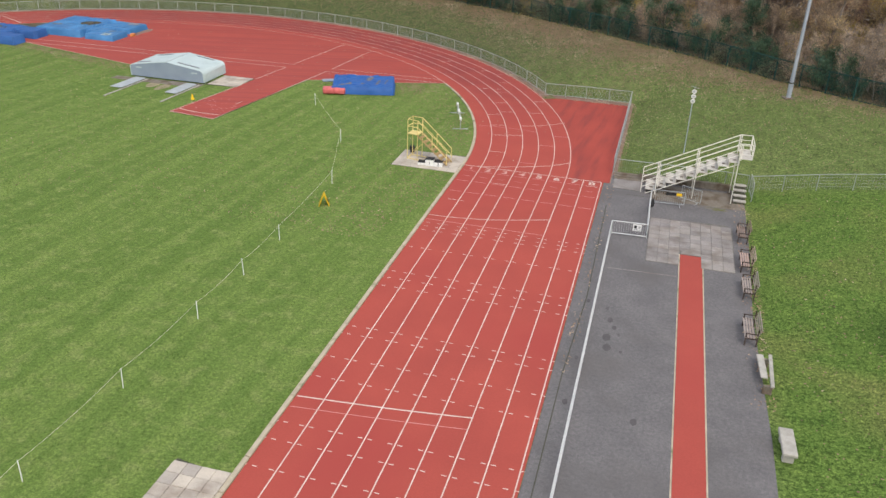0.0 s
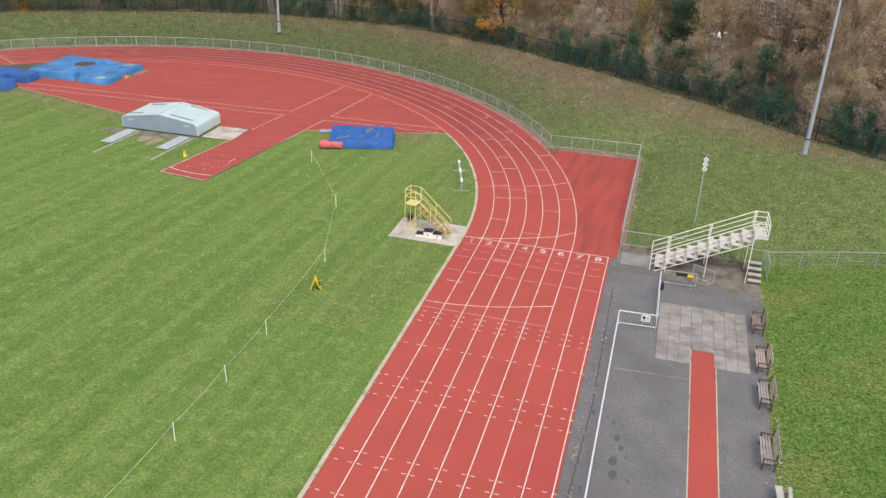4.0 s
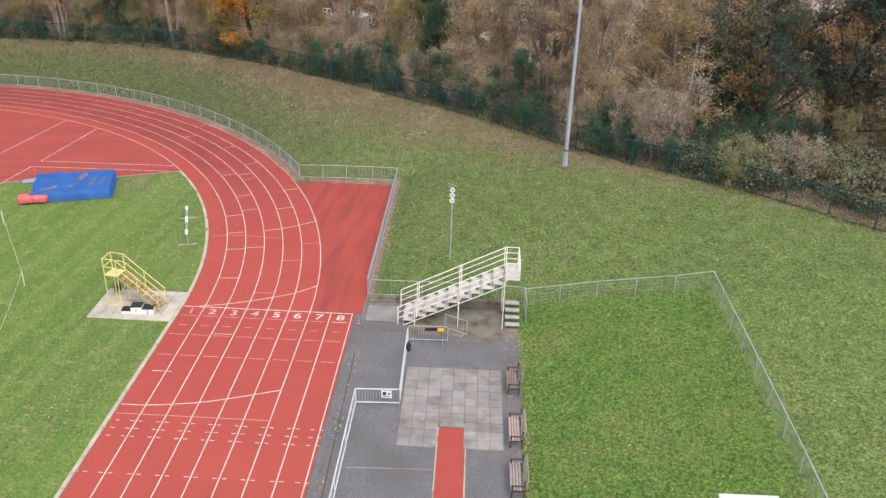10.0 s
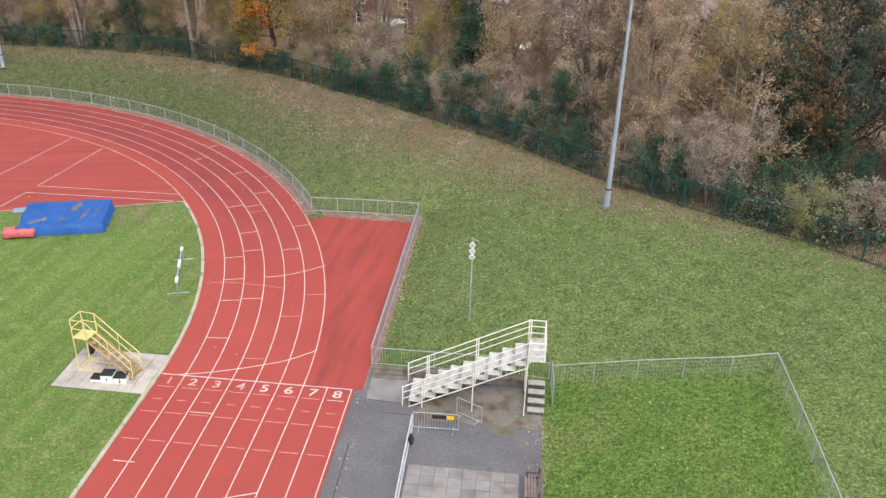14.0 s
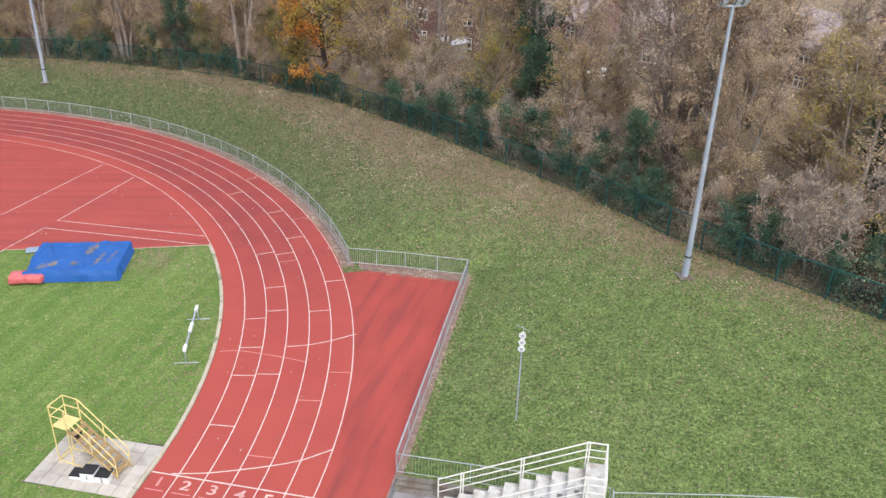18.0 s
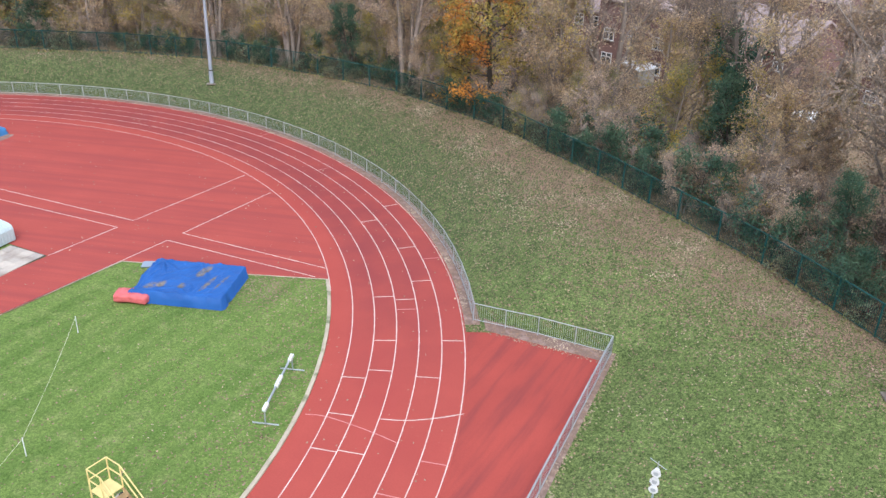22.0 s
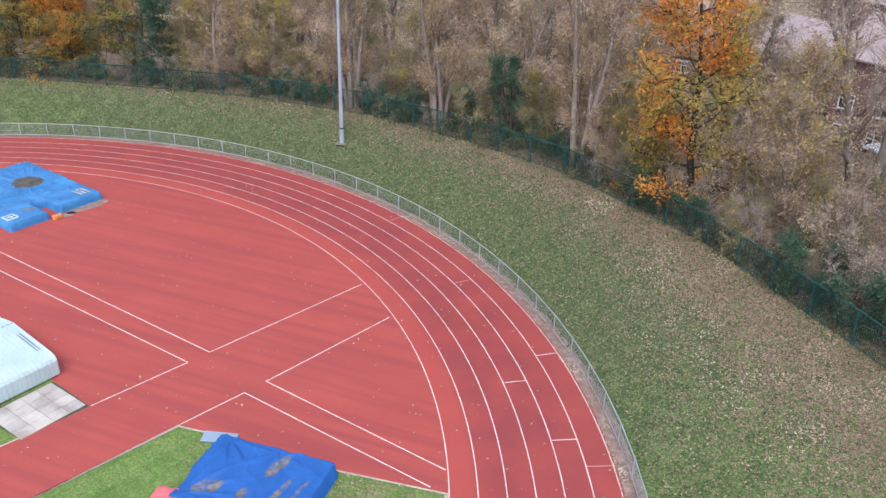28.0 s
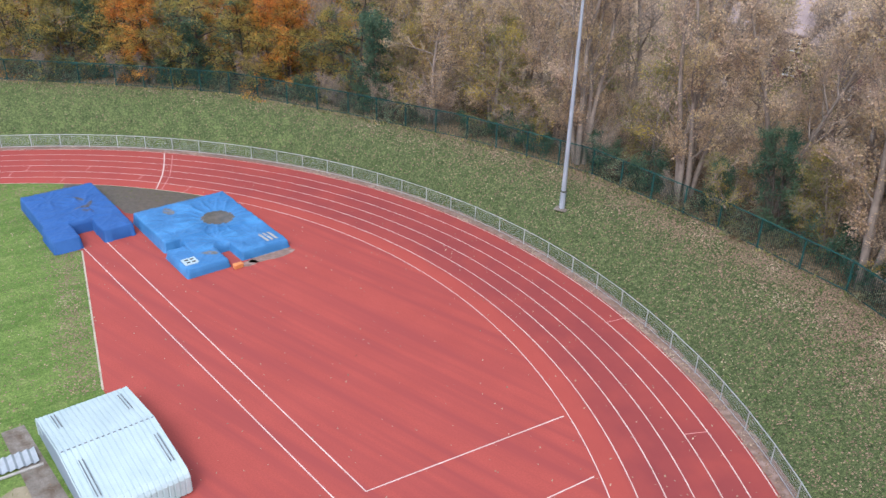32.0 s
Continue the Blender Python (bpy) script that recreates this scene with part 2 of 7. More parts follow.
STREAK_D, STREAK_C = 14, 86
M = {
    "red_d": material("streaked_red_polyurethane", (0.425, 0.086, 0.067), (0.385, 0.077, 0.061), 0.8, 0.35, 40, 0.7, 0.1, third=(0.31, 0.064, 0.056), third_scale=1.4, fine_amount=0.25, third_lo=0.43, third_hi=0.62, streak=(STREAK_D, 26.0), coarse=0.2, spec=0.17),
    "red_chute": material("stained_red_polyurethane", (0.41, 0.077, 0.058), (0.35, 0.066, 0.052), 0.8, 0.3, 40, 0.7, 0.1, third=(0.23, 0.052, 0.047), third_scale=1.7, fine_amount=0.25, third_lo=0.46, third_hi=0.74, streak=(STREAK_C, 10.0), coarse=0.12, spec=0.17),
    "red": material("red_polyurethane", (0.424, 0.083, 0.063), (0.38, 0.074, 0.058), 0.8, 0.35, 40, 0.7, 0.1, third=(0.36, 0.064, 0.053), third_scale=0.12, fine_amount=0.2, coarse=0.12, spec=0.17),
    "red_worn": None,
    "line": material("white_line_paint", (0.72, 0.60, 0.53), (0.58, 0.42, 0.36), 0.7, 2.0, 40, 0.7, 0.05, fine_amount=0.12),
    "line_thin": material("thin_worn_line_paint", (0.68, 0.45, 0.4), (0.58, 0.3, 0.26), 0.75, 2.0, 40, 0.7, 0.05, fine_amount=0.15),
    "line_faint": material("faded_pink_line_paint", (0.62, 0.30, 0.27), (0.58, 0.22, 0.2), 0.75, 2.0, 40, 0.7, 0.05, fine_amount=0.15),
    "kerb": material("pale_concrete", (0.56, 0.48, 0.36), (0.43, 0.37, 0.27), 0.9, 1.2, 30, 0.7, 0.2, third=(0.2, 0.22, 0.12), third_scale=0.8, third_lo=0.58),
    "asphalt": material("grey_asphalt", (0.205, 0.192, 0.196), (0.16, 0.152, 0.157), 0.9, 0.6, 22, 0.9, 0.5, third=(0.125, 0.115, 0.112), third_scale=0.28, third_lo=0.52, third_hi=0.75, fine_amount=0.6, coarse=0.3, spec=0.25, crack=0.33),
    "asphalt_dark": material("oil_darkened_asphalt", (0.12, 0.112, 0.112), (0.085, 0.08, 0.08), 0.8, 3, 25, 0.8, 0.4, fine_amount=0.5),
    "slab": material("paving_slab", (0.36, 0.33, 0.315), (0.285, 0.26, 0.245), 0.9, 1.1, 30, 0.8, 0.25, third=(0.19, 0.16, 0.14), third_scale=0.9, third_lo=0.47, third_hi=0.7, island=0.26, fine_amount=0.55),
    "slab_pale": material("pale_paving_slab", (0.58, 0.52, 0.45), (0.46, 0.41, 0.355), 0.9, 1.1, 30, 0.8, 0.25, third=(0.27, 0.22, 0.18), third_scale=0.8, third_lo=0.52, third_hi=0.75, island=0.28, fine_amount=0.4),
    "joint_pale": material("silted_joint", (0.2, 0.185, 0.17), (0.14, 0.135, 0.115), 0.95, 3, 40),
    "joint": material("dark_joint_soil", (0.10, 0.095, 0.075), (0.07, 0.075, 0.05), 0.95, 3, 40),
    "galv": material("galvanised_steel", (0.50, 0.53, 0.54), (0.40, 0.43, 0.44), 0.45, 2, 30, 0.6, 0.05, metal=0.4, fine_amount=0.15),
    "galv_pale": material("bright_galvanised_tube", (0.72, 0.73, 0.72), (0.62, 0.63, 0.62), 0.5, 2, 30, 0.6, 0.05, metal=0.15, fine_amount=0.12),
    "mast": material("grey_painted_mast", (0.42, 0.46, 0.52), (0.36, 0.40, 0.46), 0.5, 1, 20, 0.6, 0.03, metal=0.2, fine_amount=0.12),
    "green_steel": material("dark_green_powder_coat", (0.016, 0.085, 0.075), (0.012, 0.06, 0.055), 0.5, 2, 30, fine_amount=0.2),
    "cream": material("cream_painted_steel", (0.78, 0.74, 0.58), (0.66, 0.62, 0.47), 0.55, 3, 40, 0.6, 0.05, third=(0.35, 0.27, 0.17), third_scale=5, third_lo=0.62, third_hi=0.75, fine_amount=0.15),
    # greyed and blotched for dirt and for the shade on the treads
    "white_tread": material("dirty_shaded_white_tread", (0.66, 0.63, 0.57), (0.5, 0.46, 0.4), 0.6, 2.2, 30, 0.8, 0.1, third=(0.33, 0.27, 0.21), third_scale=2.5, third_lo=0.5, third_hi=0.7, fine_amount=0.25),
    "white_steel": material("white_painted_steel", (0.80, 0.77, 0.70), (0.70, 0.67, 0.6), 0.5, 2, 40, 0.6, 0.05, third=(0.42, 0.34, 0.26), third_scale=4, third_lo=0.64, third_hi=0.76, fine_amount=0.12),
    "yellow": material("yellow_painted_steel", (0.80, 0.66, 0.27), (0.70, 0.55, 0.22), 0.55, 3, 40, 0.6, 0.05, fine_amount=0.15),
    "yellow_sign": material("yellow_plastic", (0.85, 0.55, 0.02), (0.75, 0.45, 0.02), 0.4, 3, 40, fine_amount=0.1),
    "ply": material("worn_plywood_tread", (0.46, 0.32, 0.15), (0.33, 0.22, 0.1), 0.8, 4, 40),
    "black": material("black_rubber", (0.022, 0.022, 0.024), (0.035, 0.035, 0.035), 0.7, 3, 30),
    "white": material("white_gloss_panel", (0.80, 0.80, 0.78), (0.74, 0.74, 0.72), 0.4, 1.5, 30, 0.6, 0.03, fine_amount=0.06),
    "cabin_white": material("weathered_white_panel", (0.66, 0.67, 0.68), (0.6, 0.61, 0.62), 0.45, 1.2, 30, 0.6, 0.03, third=(0.5, 0.49, 0.46), third_scale=1.5, third_lo=0.55, third_hi=0.8, fine_amount=0.08),
    "blue_cover": material("blue_pvc_cover", (0.024, 0.11, 0.36), (0.02, 0.092, 0.31), 0.55, 1.0, 9, 0.7, 0.15, fine_amount=0.12, spec=0.3, stain=(0.21, 0.185, 0.155)),
    "blue_royal": material("royal_blue_pvc_cover", (0.034, 0.115, 0.33), (0.027, 0.095, 0.28), 0.55, 1.0, 9, 0.7, 0.15, fine_amount=0.12, spec=0.3, stain=(0.1, 0.085, 0.075)),
    "blue_light": material("sun_bleached_blue_cover", (0.055, 0.19, 0.41), (0.045, 0.165, 0.355), 0.42, 0.9, 9, 0.7, 0.15, third=(0.075, 0.25, 0.5), third_scale=0.6, third_lo=0.48, fine_amount=0.12, spec=0.3, stain=(0.2, 0.19, 0.17)),
    "pink": material("pink_vinyl", (0.72, 0.17, 0.17), (0.62, 0.13, 0.13), 0.5, 3, 20),
    "puddle_water": material("shallow_dirty_water", (0.085, 0.08, 0.072), (0.16, 0.14, 0.12), 0.07, 2.5, 20, 0.7, 0.03, spec=0.6),
    "puddle": material("dirty_water_patch", (0.10, 0.085, 0.065), (0.16, 0.13, 0.1), 0.3, 3, 20, 0.7, 0.1),
    "metal_roof": material("pale_ribbed_sheet", (0.52, 0.61, 0.61), (0.46, 0.55, 0.55), 0.45, 0.8, 20, 0.7, 0.03, metal=0.15, fine_amount=0.1),
    "metal_side": material("blue_grey_sheet", (0.30, 0.36, 0.43), (0.26, 0.32, 0.39), 0.45, 0.8, 20, 0.7, 0.03, metal=0.15, fine_amount=0.1),
    "wood": material("weathered_bench_timber", (0.36, 0.26, 0.21), (0.25, 0.18, 0.145), 0.8, 3, 40),
    "wood_grey": material("silvered_bench_timber", (0.45, 0.38, 0.34), (0.34, 0.28, 0.25), 0.8, 3, 40),
    "wood_red": material("pinkish_bench_timber", (0.58, 0.42, 0.36), (0.46, 0.33, 0.28), 0.8, 3, 40),
    "stone": material("pale_concrete_block", (0.5, 0.47, 0.42), (0.38, 0.36, 0.32), 0.9, 3, 30, 0.6, 0.3),
    "concrete": material("stained_concrete", (0.29, 0.255, 0.215), (0.2, 0.17, 0.14), 0.9, 0.9, 25, 0.8, 0.4, third=(0.12, 0.085, 0.055), third_scale=1.3, third_lo=0.48, third_hi=0.68, fine_amount=0.5, coarse=0.3, crack=0.5),
    "bare_soil": material("bare_soil", (0.36, 0.305, 0.2), (0.27, 0.23, 0.14), 0.95, 2, 30),
    "twig": material("thin_grey_brown_twigs", (0.36, 0.295, 0.245), (0.27, 0.22, 0.185), 0.95, 0.5, 5, 0.7, 0.0, fine_amount=0.1, spec=0.17),
    "bark": material("grey_brown_bark", (0.32, 0.265, 0.22), (0.22, 0.18, 0.15), 0.95, 2.5, 20, 0.7, 0.4),
    "bark_dark": material("dark_damp_bark", (0.085, 0.07, 0.058), (0.055, 0.046, 0.038), 0.95, 2.5, 20, 0.7, 0.4),
    "brick": material("red_brick_wall", (0.25, 0.15, 0.13), (0.2, 0.12, 0.105), 0.9, 1.0, 12, 0.7, 0.2),
    "roof": material("grey_brown_roof_tiles", (0.44, 0.35, 0.33), (0.36, 0.28, 0.265), 0.9, 0.8, 10),
    "tarmac": material("estate_road", (0.11, 0.11, 0.115), (0.09, 0.09, 0.095), 0.9, 0.6, 40),
}


def leaf_material(name, colour, second, third, through=0.5):
    """Leaves with some light coming through them."""
    m = material(name, colour, second, 0.7, 0.6, 3.0, 0.7, 0.0, third=third, third_scale=0.35, island=0.45, fine_amount=0.1, by_object=True, spec=0.15)
    n, l = m.node_tree.nodes, m.node_tree.links
    b, out = n["Principled BSDF"], n["Material Output"]
    t, x = n.new("ShaderNodeBsdfTranslucent"), n.new("ShaderNodeMixShader")
    l.new(b.inputs["Base Color"].links[0].from_socket, t.inputs["Color"])
    x.inputs[0].default_value = through
    l.new(b.outputs[0], x.inputs[1])
    l.new(t.outputs[0], x.inputs[2])
    l.new(x.outputs[0], out.inputs["Surface"])
    return m


LEAF = {
    "brown": leaf_material("beige_brown_leaves", (0.660, 0.500, 0.325), (0.520, 0.390, 0.250), (0.600, 0.490, 0.240)),
    "buff": leaf_material("pinkish_buff_leaves", (0.700, 0.545, 0.405), (0.560, 0.425, 0.320), (0.640, 0.500, 0.330)),
    "orange": leaf_material("orange_leaves", (0.806, 0.332, 0.078), (0.754, 0.429, 0.091), (0.676, 0.247, 0.065)),
    "yellow": leaf_material("yellow_olive_leaves", (0.621, 0.466, 0.121), (0.459, 0.392, 0.115), (0.297, 0.311, 0.108)),
    "olive": leaf_material("olive_leaves", (0.351, 0.324, 0.142), (0.257, 0.270, 0.115), (0.459, 0.358, 0.155)),
    "green": leaf_material("dark_green_leaves", (0.145, 0.235, 0.145), (0.115, 0.190, 0.120), (0.200, 0.255, 0.145)),
    "holly": leaf_material("blue_green_leaves", (0.095, 0.200, 0.140), (0.080, 0.165, 0.120), (0.130, 0.215, 0.140)),
    "rust": leaf_material("rusty_oak_leaves", (0.392, 0.239, 0.123), (0.304, 0.203, 0.109), (0.217, 0.196, 0.109)),
    "lime": leaf_material("yellow_green_leaves", (0.372, 0.396, 0.156), (0.288, 0.336, 0.120), (0.432, 0.372, 0.168)),
    "dark": leaf_material("dark_oak_leaves", (0.115, 0.155, 0.120), (0.090, 0.125, 0.100), (0.150, 0.155, 0.105)),
    "bramble": leaf_material("bramble_leaves", (0.370, 0.420, 0.270), (0.280, 0.340, 0.200), (0.330, 0.290, 0.180)),
    "redstem": leaf_material("reddish_brown_bramble_leaves", (0.220, 0.121, 0.094), (0.165, 0.099, 0.077), (0.264, 0.176, 0.110)),
    "litter": leaf_material("fallen_leaves", (0.36, 0.245, 0.17), (0.24, 0.155, 0.108), (0.52, 0.43, 0.31), 0.05),
}


def ground_material():
    """Turf over the whole site: mown infield, duller bank, lush enclosure, and fallen leaves where they lie thick."""
    m = bpy.data.materials.new("turf")
    m.use_nodes = True
    n, l = m.node_tree.nodes, m.node_tree.links
    b = n["Principled BSDF"]
    b.inputs["Roughness"].default_value, b.inputs["Specular IOR Level"].default_value = 0.95, 0.1
    at = n.new("ShaderNodeNewGeometry").outputs["Position"]

    def noise_at(s, detail, rough=0.6, turn=None, long=1.0):
        t = n.new("ShaderNodeTexNoise")
        t.inputs["Scale"].default_value, t.inputs["Detail"].default_value, t.inputs["Roughness"].default_value = s, detail, rough
        src = at
        if turn is not None:
            v = n.new("ShaderNodeVectorRotate")
            v.rotation_type = "Z_AXIS"
            v.inputs["Angle"].default_value = radians(-turn)
            l.new(at, v.inputs["Vector"])
            w = n.new("ShaderNodeVectorMath")
            w.operation = "MULTIPLY"
            w.inputs[1].default_value = (1 / long, 1, 1)
            l.new(v.outputs[0], w.inputs[0])
            src = w.outputs[0]
        l.new(src, t.inputs["Vector"])
        return t.outputs["Fac"]

    def ramp(src, lo, hi, a=0.0, c=1.0):
        r = n.new("ShaderNodeMapRange")
        for k, v in zip(("From Min", "From Max", "To Min", "To Max"), (lo, hi, a, c)):
            r.inputs[k].default_value = v
        l.new(src, r.inputs["Value"])
        return r.outputs[0]

    def mix(f, a, c, kind="MIX"):
        x = n.new("ShaderNodeMixRGB")
        x.blend_type = kind
        for sock, v in ((0, f), (1, a), (2, c)):
            if isinstance(v, tuple):
                x.inputs[sock].default_value = (*v, 1)
            elif isinstance(v, (float, int)):
                x.inputs[sock].default_value = v
            else:
                l.new(v, x.inputs[sock])
        return x.outputs[0]

    def calc(op, a, c):
        x = n.new("ShaderNodeMath")
        x.operation = op
        for sock, v in ((0, a), (1, c)):
            if isinstance(v, (float, int)):
                x.inputs[sock].default_value = v
            else:
                l.new(v, x.inputs[sock])
        return x.outputs[0]

    def attr(name):
        x = n.new("ShaderNodeAttribute")
        x.attribute_name = name
        return x.outputs["Fac"]

    big, mid, tuftn, fine = noise_at(0.16, 3), noise_at(1.1, 5), noise_at(6.5, 6, 0.7), noise_at(15, 5, 0.75)
    mow = noise_at(0.85, 3, 0.6, 85, 34.0)
    infield = mix(ramp(mow, 0.4, 0.6), (0.116, 0.184, 0.044), (0.158, 0.228, 0.06))
    infield = mix(ramp(mid, 0.5, 0.72), infield, (0.205, 0.255, 0.085))
    bank = mix(ramp(mid, 0.36, 0.66), (0.08, 0.104, 0.046), (0.105, 0.128, 0.06))
    lush = mix(ramp(mid, 0.36, 0.66), (0.13, 0.178, 0.056), (0.16, 0.212, 0.076))
    lush = mix(ramp(big, 0.5, 0.65), lush, (0.168, 0.205, 0.08))
    soft = calc("MULTIPLY", calc("SUBTRACT", mid, 0.5), 0.7)
    c = mix(ramp(calc("ADD", attr("lush"), soft), 0.2, 0.8), bank, lush)
    paddock = mix(ramp(mid, 0.34, 0.66), (0.092, 0.158, 0.037), (0.13, 0.2, 0.05))
    paddock = mix(ramp(big, 0.5, 0.68), paddock, (0.158, 0.19, 0.062))
    c = mix(attr("paddock"), c, paddock)
    c = mix(ramp(attr("infield"), 0.3, 0.7), c, infield)
    c = mix(attr("woodland"), c, mix(ramp(tuftn, 0.35, 0.65), (0.17, 0.125, 0.088), (0.3, 0.215, 0.15)))
    # shade among the tufts put into the colour: noise darkens gaps, lightens tips
    calm = ramp(attr("infield"), 0.3, 0.7, 1.0, 0.55)
    c = mix(calm, c, mix(1.0, c, mix(ramp(tuftn, 0.38, 0.62), (0.58, 0.62, 0.58), (1.36, 1.32, 1.28)), "MULTIPLY"))
    tuft_shade = mix(ramp(noise_at(5.0, 5, 0.7), 0.4, 0.6), (0.7, 0.73, 0.7), (1.2, 1.18, 1.14))
    c = mix(ramp(attr("infield"), 0.3, 0.7, 1.0, 0.12), c, mix(1.0, c, tuft_shade, "MULTIPLY"))
    c = mix(calm, c, mix(1.0, c, mix(ramp(fine, 0.36, 0.64), (0.36, 0.4, 0.37), (1.6, 1.55, 1.5)), "MULTIPLY"))
    # fallen leaves and dry thatch, too many to lay singly
    dens = calc("MULTIPLY", attr("leaves"), ramp(noise_at(0.9, 5, 0.65), 0.36, 0.6, 0.3, 1.35))
    for size, seedshift in ((8.5, 0.0), (12.0, 7.3)):
        v = n.new("ShaderNodeTexVoronoi")
        v.inputs["Scale"].default_value = size
        moved = n.new("ShaderNodeVectorMath")
        moved.inputs[1].default_value = (seedshift, seedshift, 0)
        l.new(at, moved.inputs[0])
        l.new(moved.outputs[0], v.inputs["Vector"])
        sep = n.new("ShaderNodeSeparateColor")
        l.new(v.outputs["Color"], sep.inputs[0])
        here = calc("MULTIPLY", calc("LESS_THAN", sep.outputs[0], dens), calc("LESS_THAN", v.outputs["Distance"], 0.46))
        tone = mix(sep.outputs[1], (0.115, 0.075, 0.056), (0.33, 0.22, 0.16))
        c = mix(here, c, tone)
    l.new(c, b.inputs["Base Color"])
    bp = n.new("ShaderNodeBump")
    bp.inputs["Strength"].default_value, bp.inputs["Distance"].default_value = 0.8, 0.04
    l.new(fine, bp.inputs["Height"])
    l.new(bp.outputs[0], b.inputs["Normal"])
    return m


M["lamp_grey"] = material("weathered_lamp_housing", (0.2, 0.21, 0.22), (0.15, 0.16, 0.17), 0.5, 2, 30, 0.6, 0.05, metal=0.3, fine_amount=0.15)
M["lamp_glass"] = material("floodlight_glass", (0.5, 0.52, 0.53), (0.42, 0.44, 0.46), 0.12, 2, 20, 0.6, 0.0, fine_amount=0.05)
M["turf"] = ground_material()
M["moss"] = material("thin_moss", (0.15, 0.16, 0.06), (0.16, 0.14, 0.085), 0.95, 3, 20, 0.8, 0.5, third=(0.17, 0.155, 0.14), third_scale=2.5, third_lo=0.42, third_hi=0.6)


def worn_track_material():
    """Lanes dulled by traffic where the attribute says so, with streaks along the bend."""
    m = material("worn_red_polyurethane", (0.424, 0.083, 0.063), (0.38, 0.074, 0.058), 0.8, 0.35, 40, 0.7, 0.1, third=(0.36, 0.064, 0.053), third_scale=0.12, fine_amount=0.2, coarse=0.12, spec=0.17)
    n, l = m.node_tree.nodes, m.node_tree.links
    b = n["Principled BSDF"]
    old = b.inputs["Base Color"].links[0].from_socket
    a, t, r, x, f = n.new("ShaderNodeAttribute"), n.new("ShaderNodeTexNoise"), n.new("ShaderNodeMapRange"), n.new("ShaderNodeMixRGB"), n.new("ShaderNodeMath")
    a.attribute_name = "wear"
    t.inputs["Scale"].default_value, t.inputs["Detail"].default_value = 0.5, 5.0
    l.new(n["Geometry"].outputs["Position"], t.inputs["Vector"])
    r.inputs["From Min"].default_value, r.inputs["From Max"].default_value = 0.25, 0.6
    r.inputs["To Min"].default_value = 0.35
    l.new(t.outputs["Fac"], r.inputs["Value"])
    f.operation = "MULTIPLY"
    l.new(a.outputs["Fac"], f.inputs[0])
    l.new(r.outputs[0], f.inputs[1])
    l.new(f.outputs[0], x.inputs[0])
    l.new(old, x.inputs[1])
    x.inputs[2].default_value = (0.25, 0.052, 0.05, 1)
    l.new(x.outputs[0], b.inputs["Base Color"])
    return m


M["red_worn"] = worn_track_material()


# ---- mesh helpers ----
def part(name, bm, mat, parent=None, label=""):
    """One mesh object from a bmesh, under a thing or a part."""
    me = bpy.data.meshes.new(name)
    bm.to_mesh(me)
    bm.free()
    if isinstance(mat, (list, tuple)):
        for x in mat:
            me.materials.append(x)
    else:
        me.materials.append(mat)
    ob = new(name, me)
    if parent:
        ob.parent = parent
    if label:
        ob["label"] = label
    return ob


def share(ob, name, m, parent=None):
    """Another object on the same mesh."""
    o = new(name, ob.data)
    o.matrix_basis = m
    if parent:
        o.parent = parent
    return o


def thing(name, label, category, group="", at=(0, 0, 0), turn=0.0):
    e = new(name)
    e.matrix_basis = pose(*at, 0, 0, turn)
    return tagged(e, label, category, group)


def box(bm, c, s, turn=0.0, tilt=None, bevel=0.0):
    m = Matrix.Translation(c) @ Matrix.Rotation(radians(turn), 4, "Z")
    if tilt:
        m = m @ tilt
    r = bmesh.ops.create_cube(bm, size=1.0, matrix=m @ Matrix.Diagonal((*s, 1)))
    if bevel:
        es = list({e for v in r["verts"] for e in v.link_edges})
        bmesh.ops.bevel(bm, geom=es, offset=bevel, segments=1, affect="EDGES")
    return bm


def bar(bm, p, q, r, sides=6, r2=None):
    """A round bar from p to q, tapering to r2."""
    p, q = Vector(p), Vector(q)
    d = q - p
    m = Matrix.Translation((p + q) / 2) @ d.to_track_quat("Z", "Y").to_matrix().to_4x4()
    bmesh.ops.create_cone(bm, cap_ends=True, segments=sides, radius1=r, radius2=r if r2 is None else r2, depth=d.length, matrix=m)
    return bm


def quads(name, verts, faces, mat, parent=None):
    me = bpy.data.meshes.new(name)
    me.from_pydata(verts, [], faces)
    me.update()
    me.materials.append(mat)
    o = new(name, me)
    if parent:
        o.parent = parent
    return o


def flat(name, pts, mat, z=0.0, parent=None, thick=0.0):
    """A flat polygon, with a skirt when thick."""
    bm = bmesh.new()
    vs = [bm.verts.new((x, y, z)) for x, y in pts]
    f = bm.faces.new(vs)
    f.normal_update()
    if f.normal.z < 0:
        f.normal_flip()
    if thick:
        r = bmesh.ops.extrude_face_region(bm, geom=[f])
        for v in r["geom"]:
            if isinstance(v, bmesh.types.BMVert):
                v.co.z -= thick
        bmesh.ops.recalc_face_normals(bm, faces=bm.faces)
    bmesh.ops.triangulate(bm, faces=[f for f in bm.faces if len(f.verts) > 4])
    return part(name, bm, mat, parent)


def stripe(name, p, q, w, mat, z, parent=None):
    p, q = Vector(p), Vector(q)
    n = Vector((-(q - p).y, (q - p).x)).normalized() * w / 2
    return quads(name, [(*(p + n), z), (*(p - n), z), (*(q - n), z), (*(q + n), z)], [(0, 1, 2, 3)], mat, parent)

# ---- plan ----
R, YC, LANE = 35.97, -0.37, 1.22
CX = -R


def polar(rad, deg):
    return (CX + rad * math.cos(radians(deg)), YC + rad * math.sin(radians(deg)))


FENCE_R = R + 7.95
FENCE_A0 = 28.6
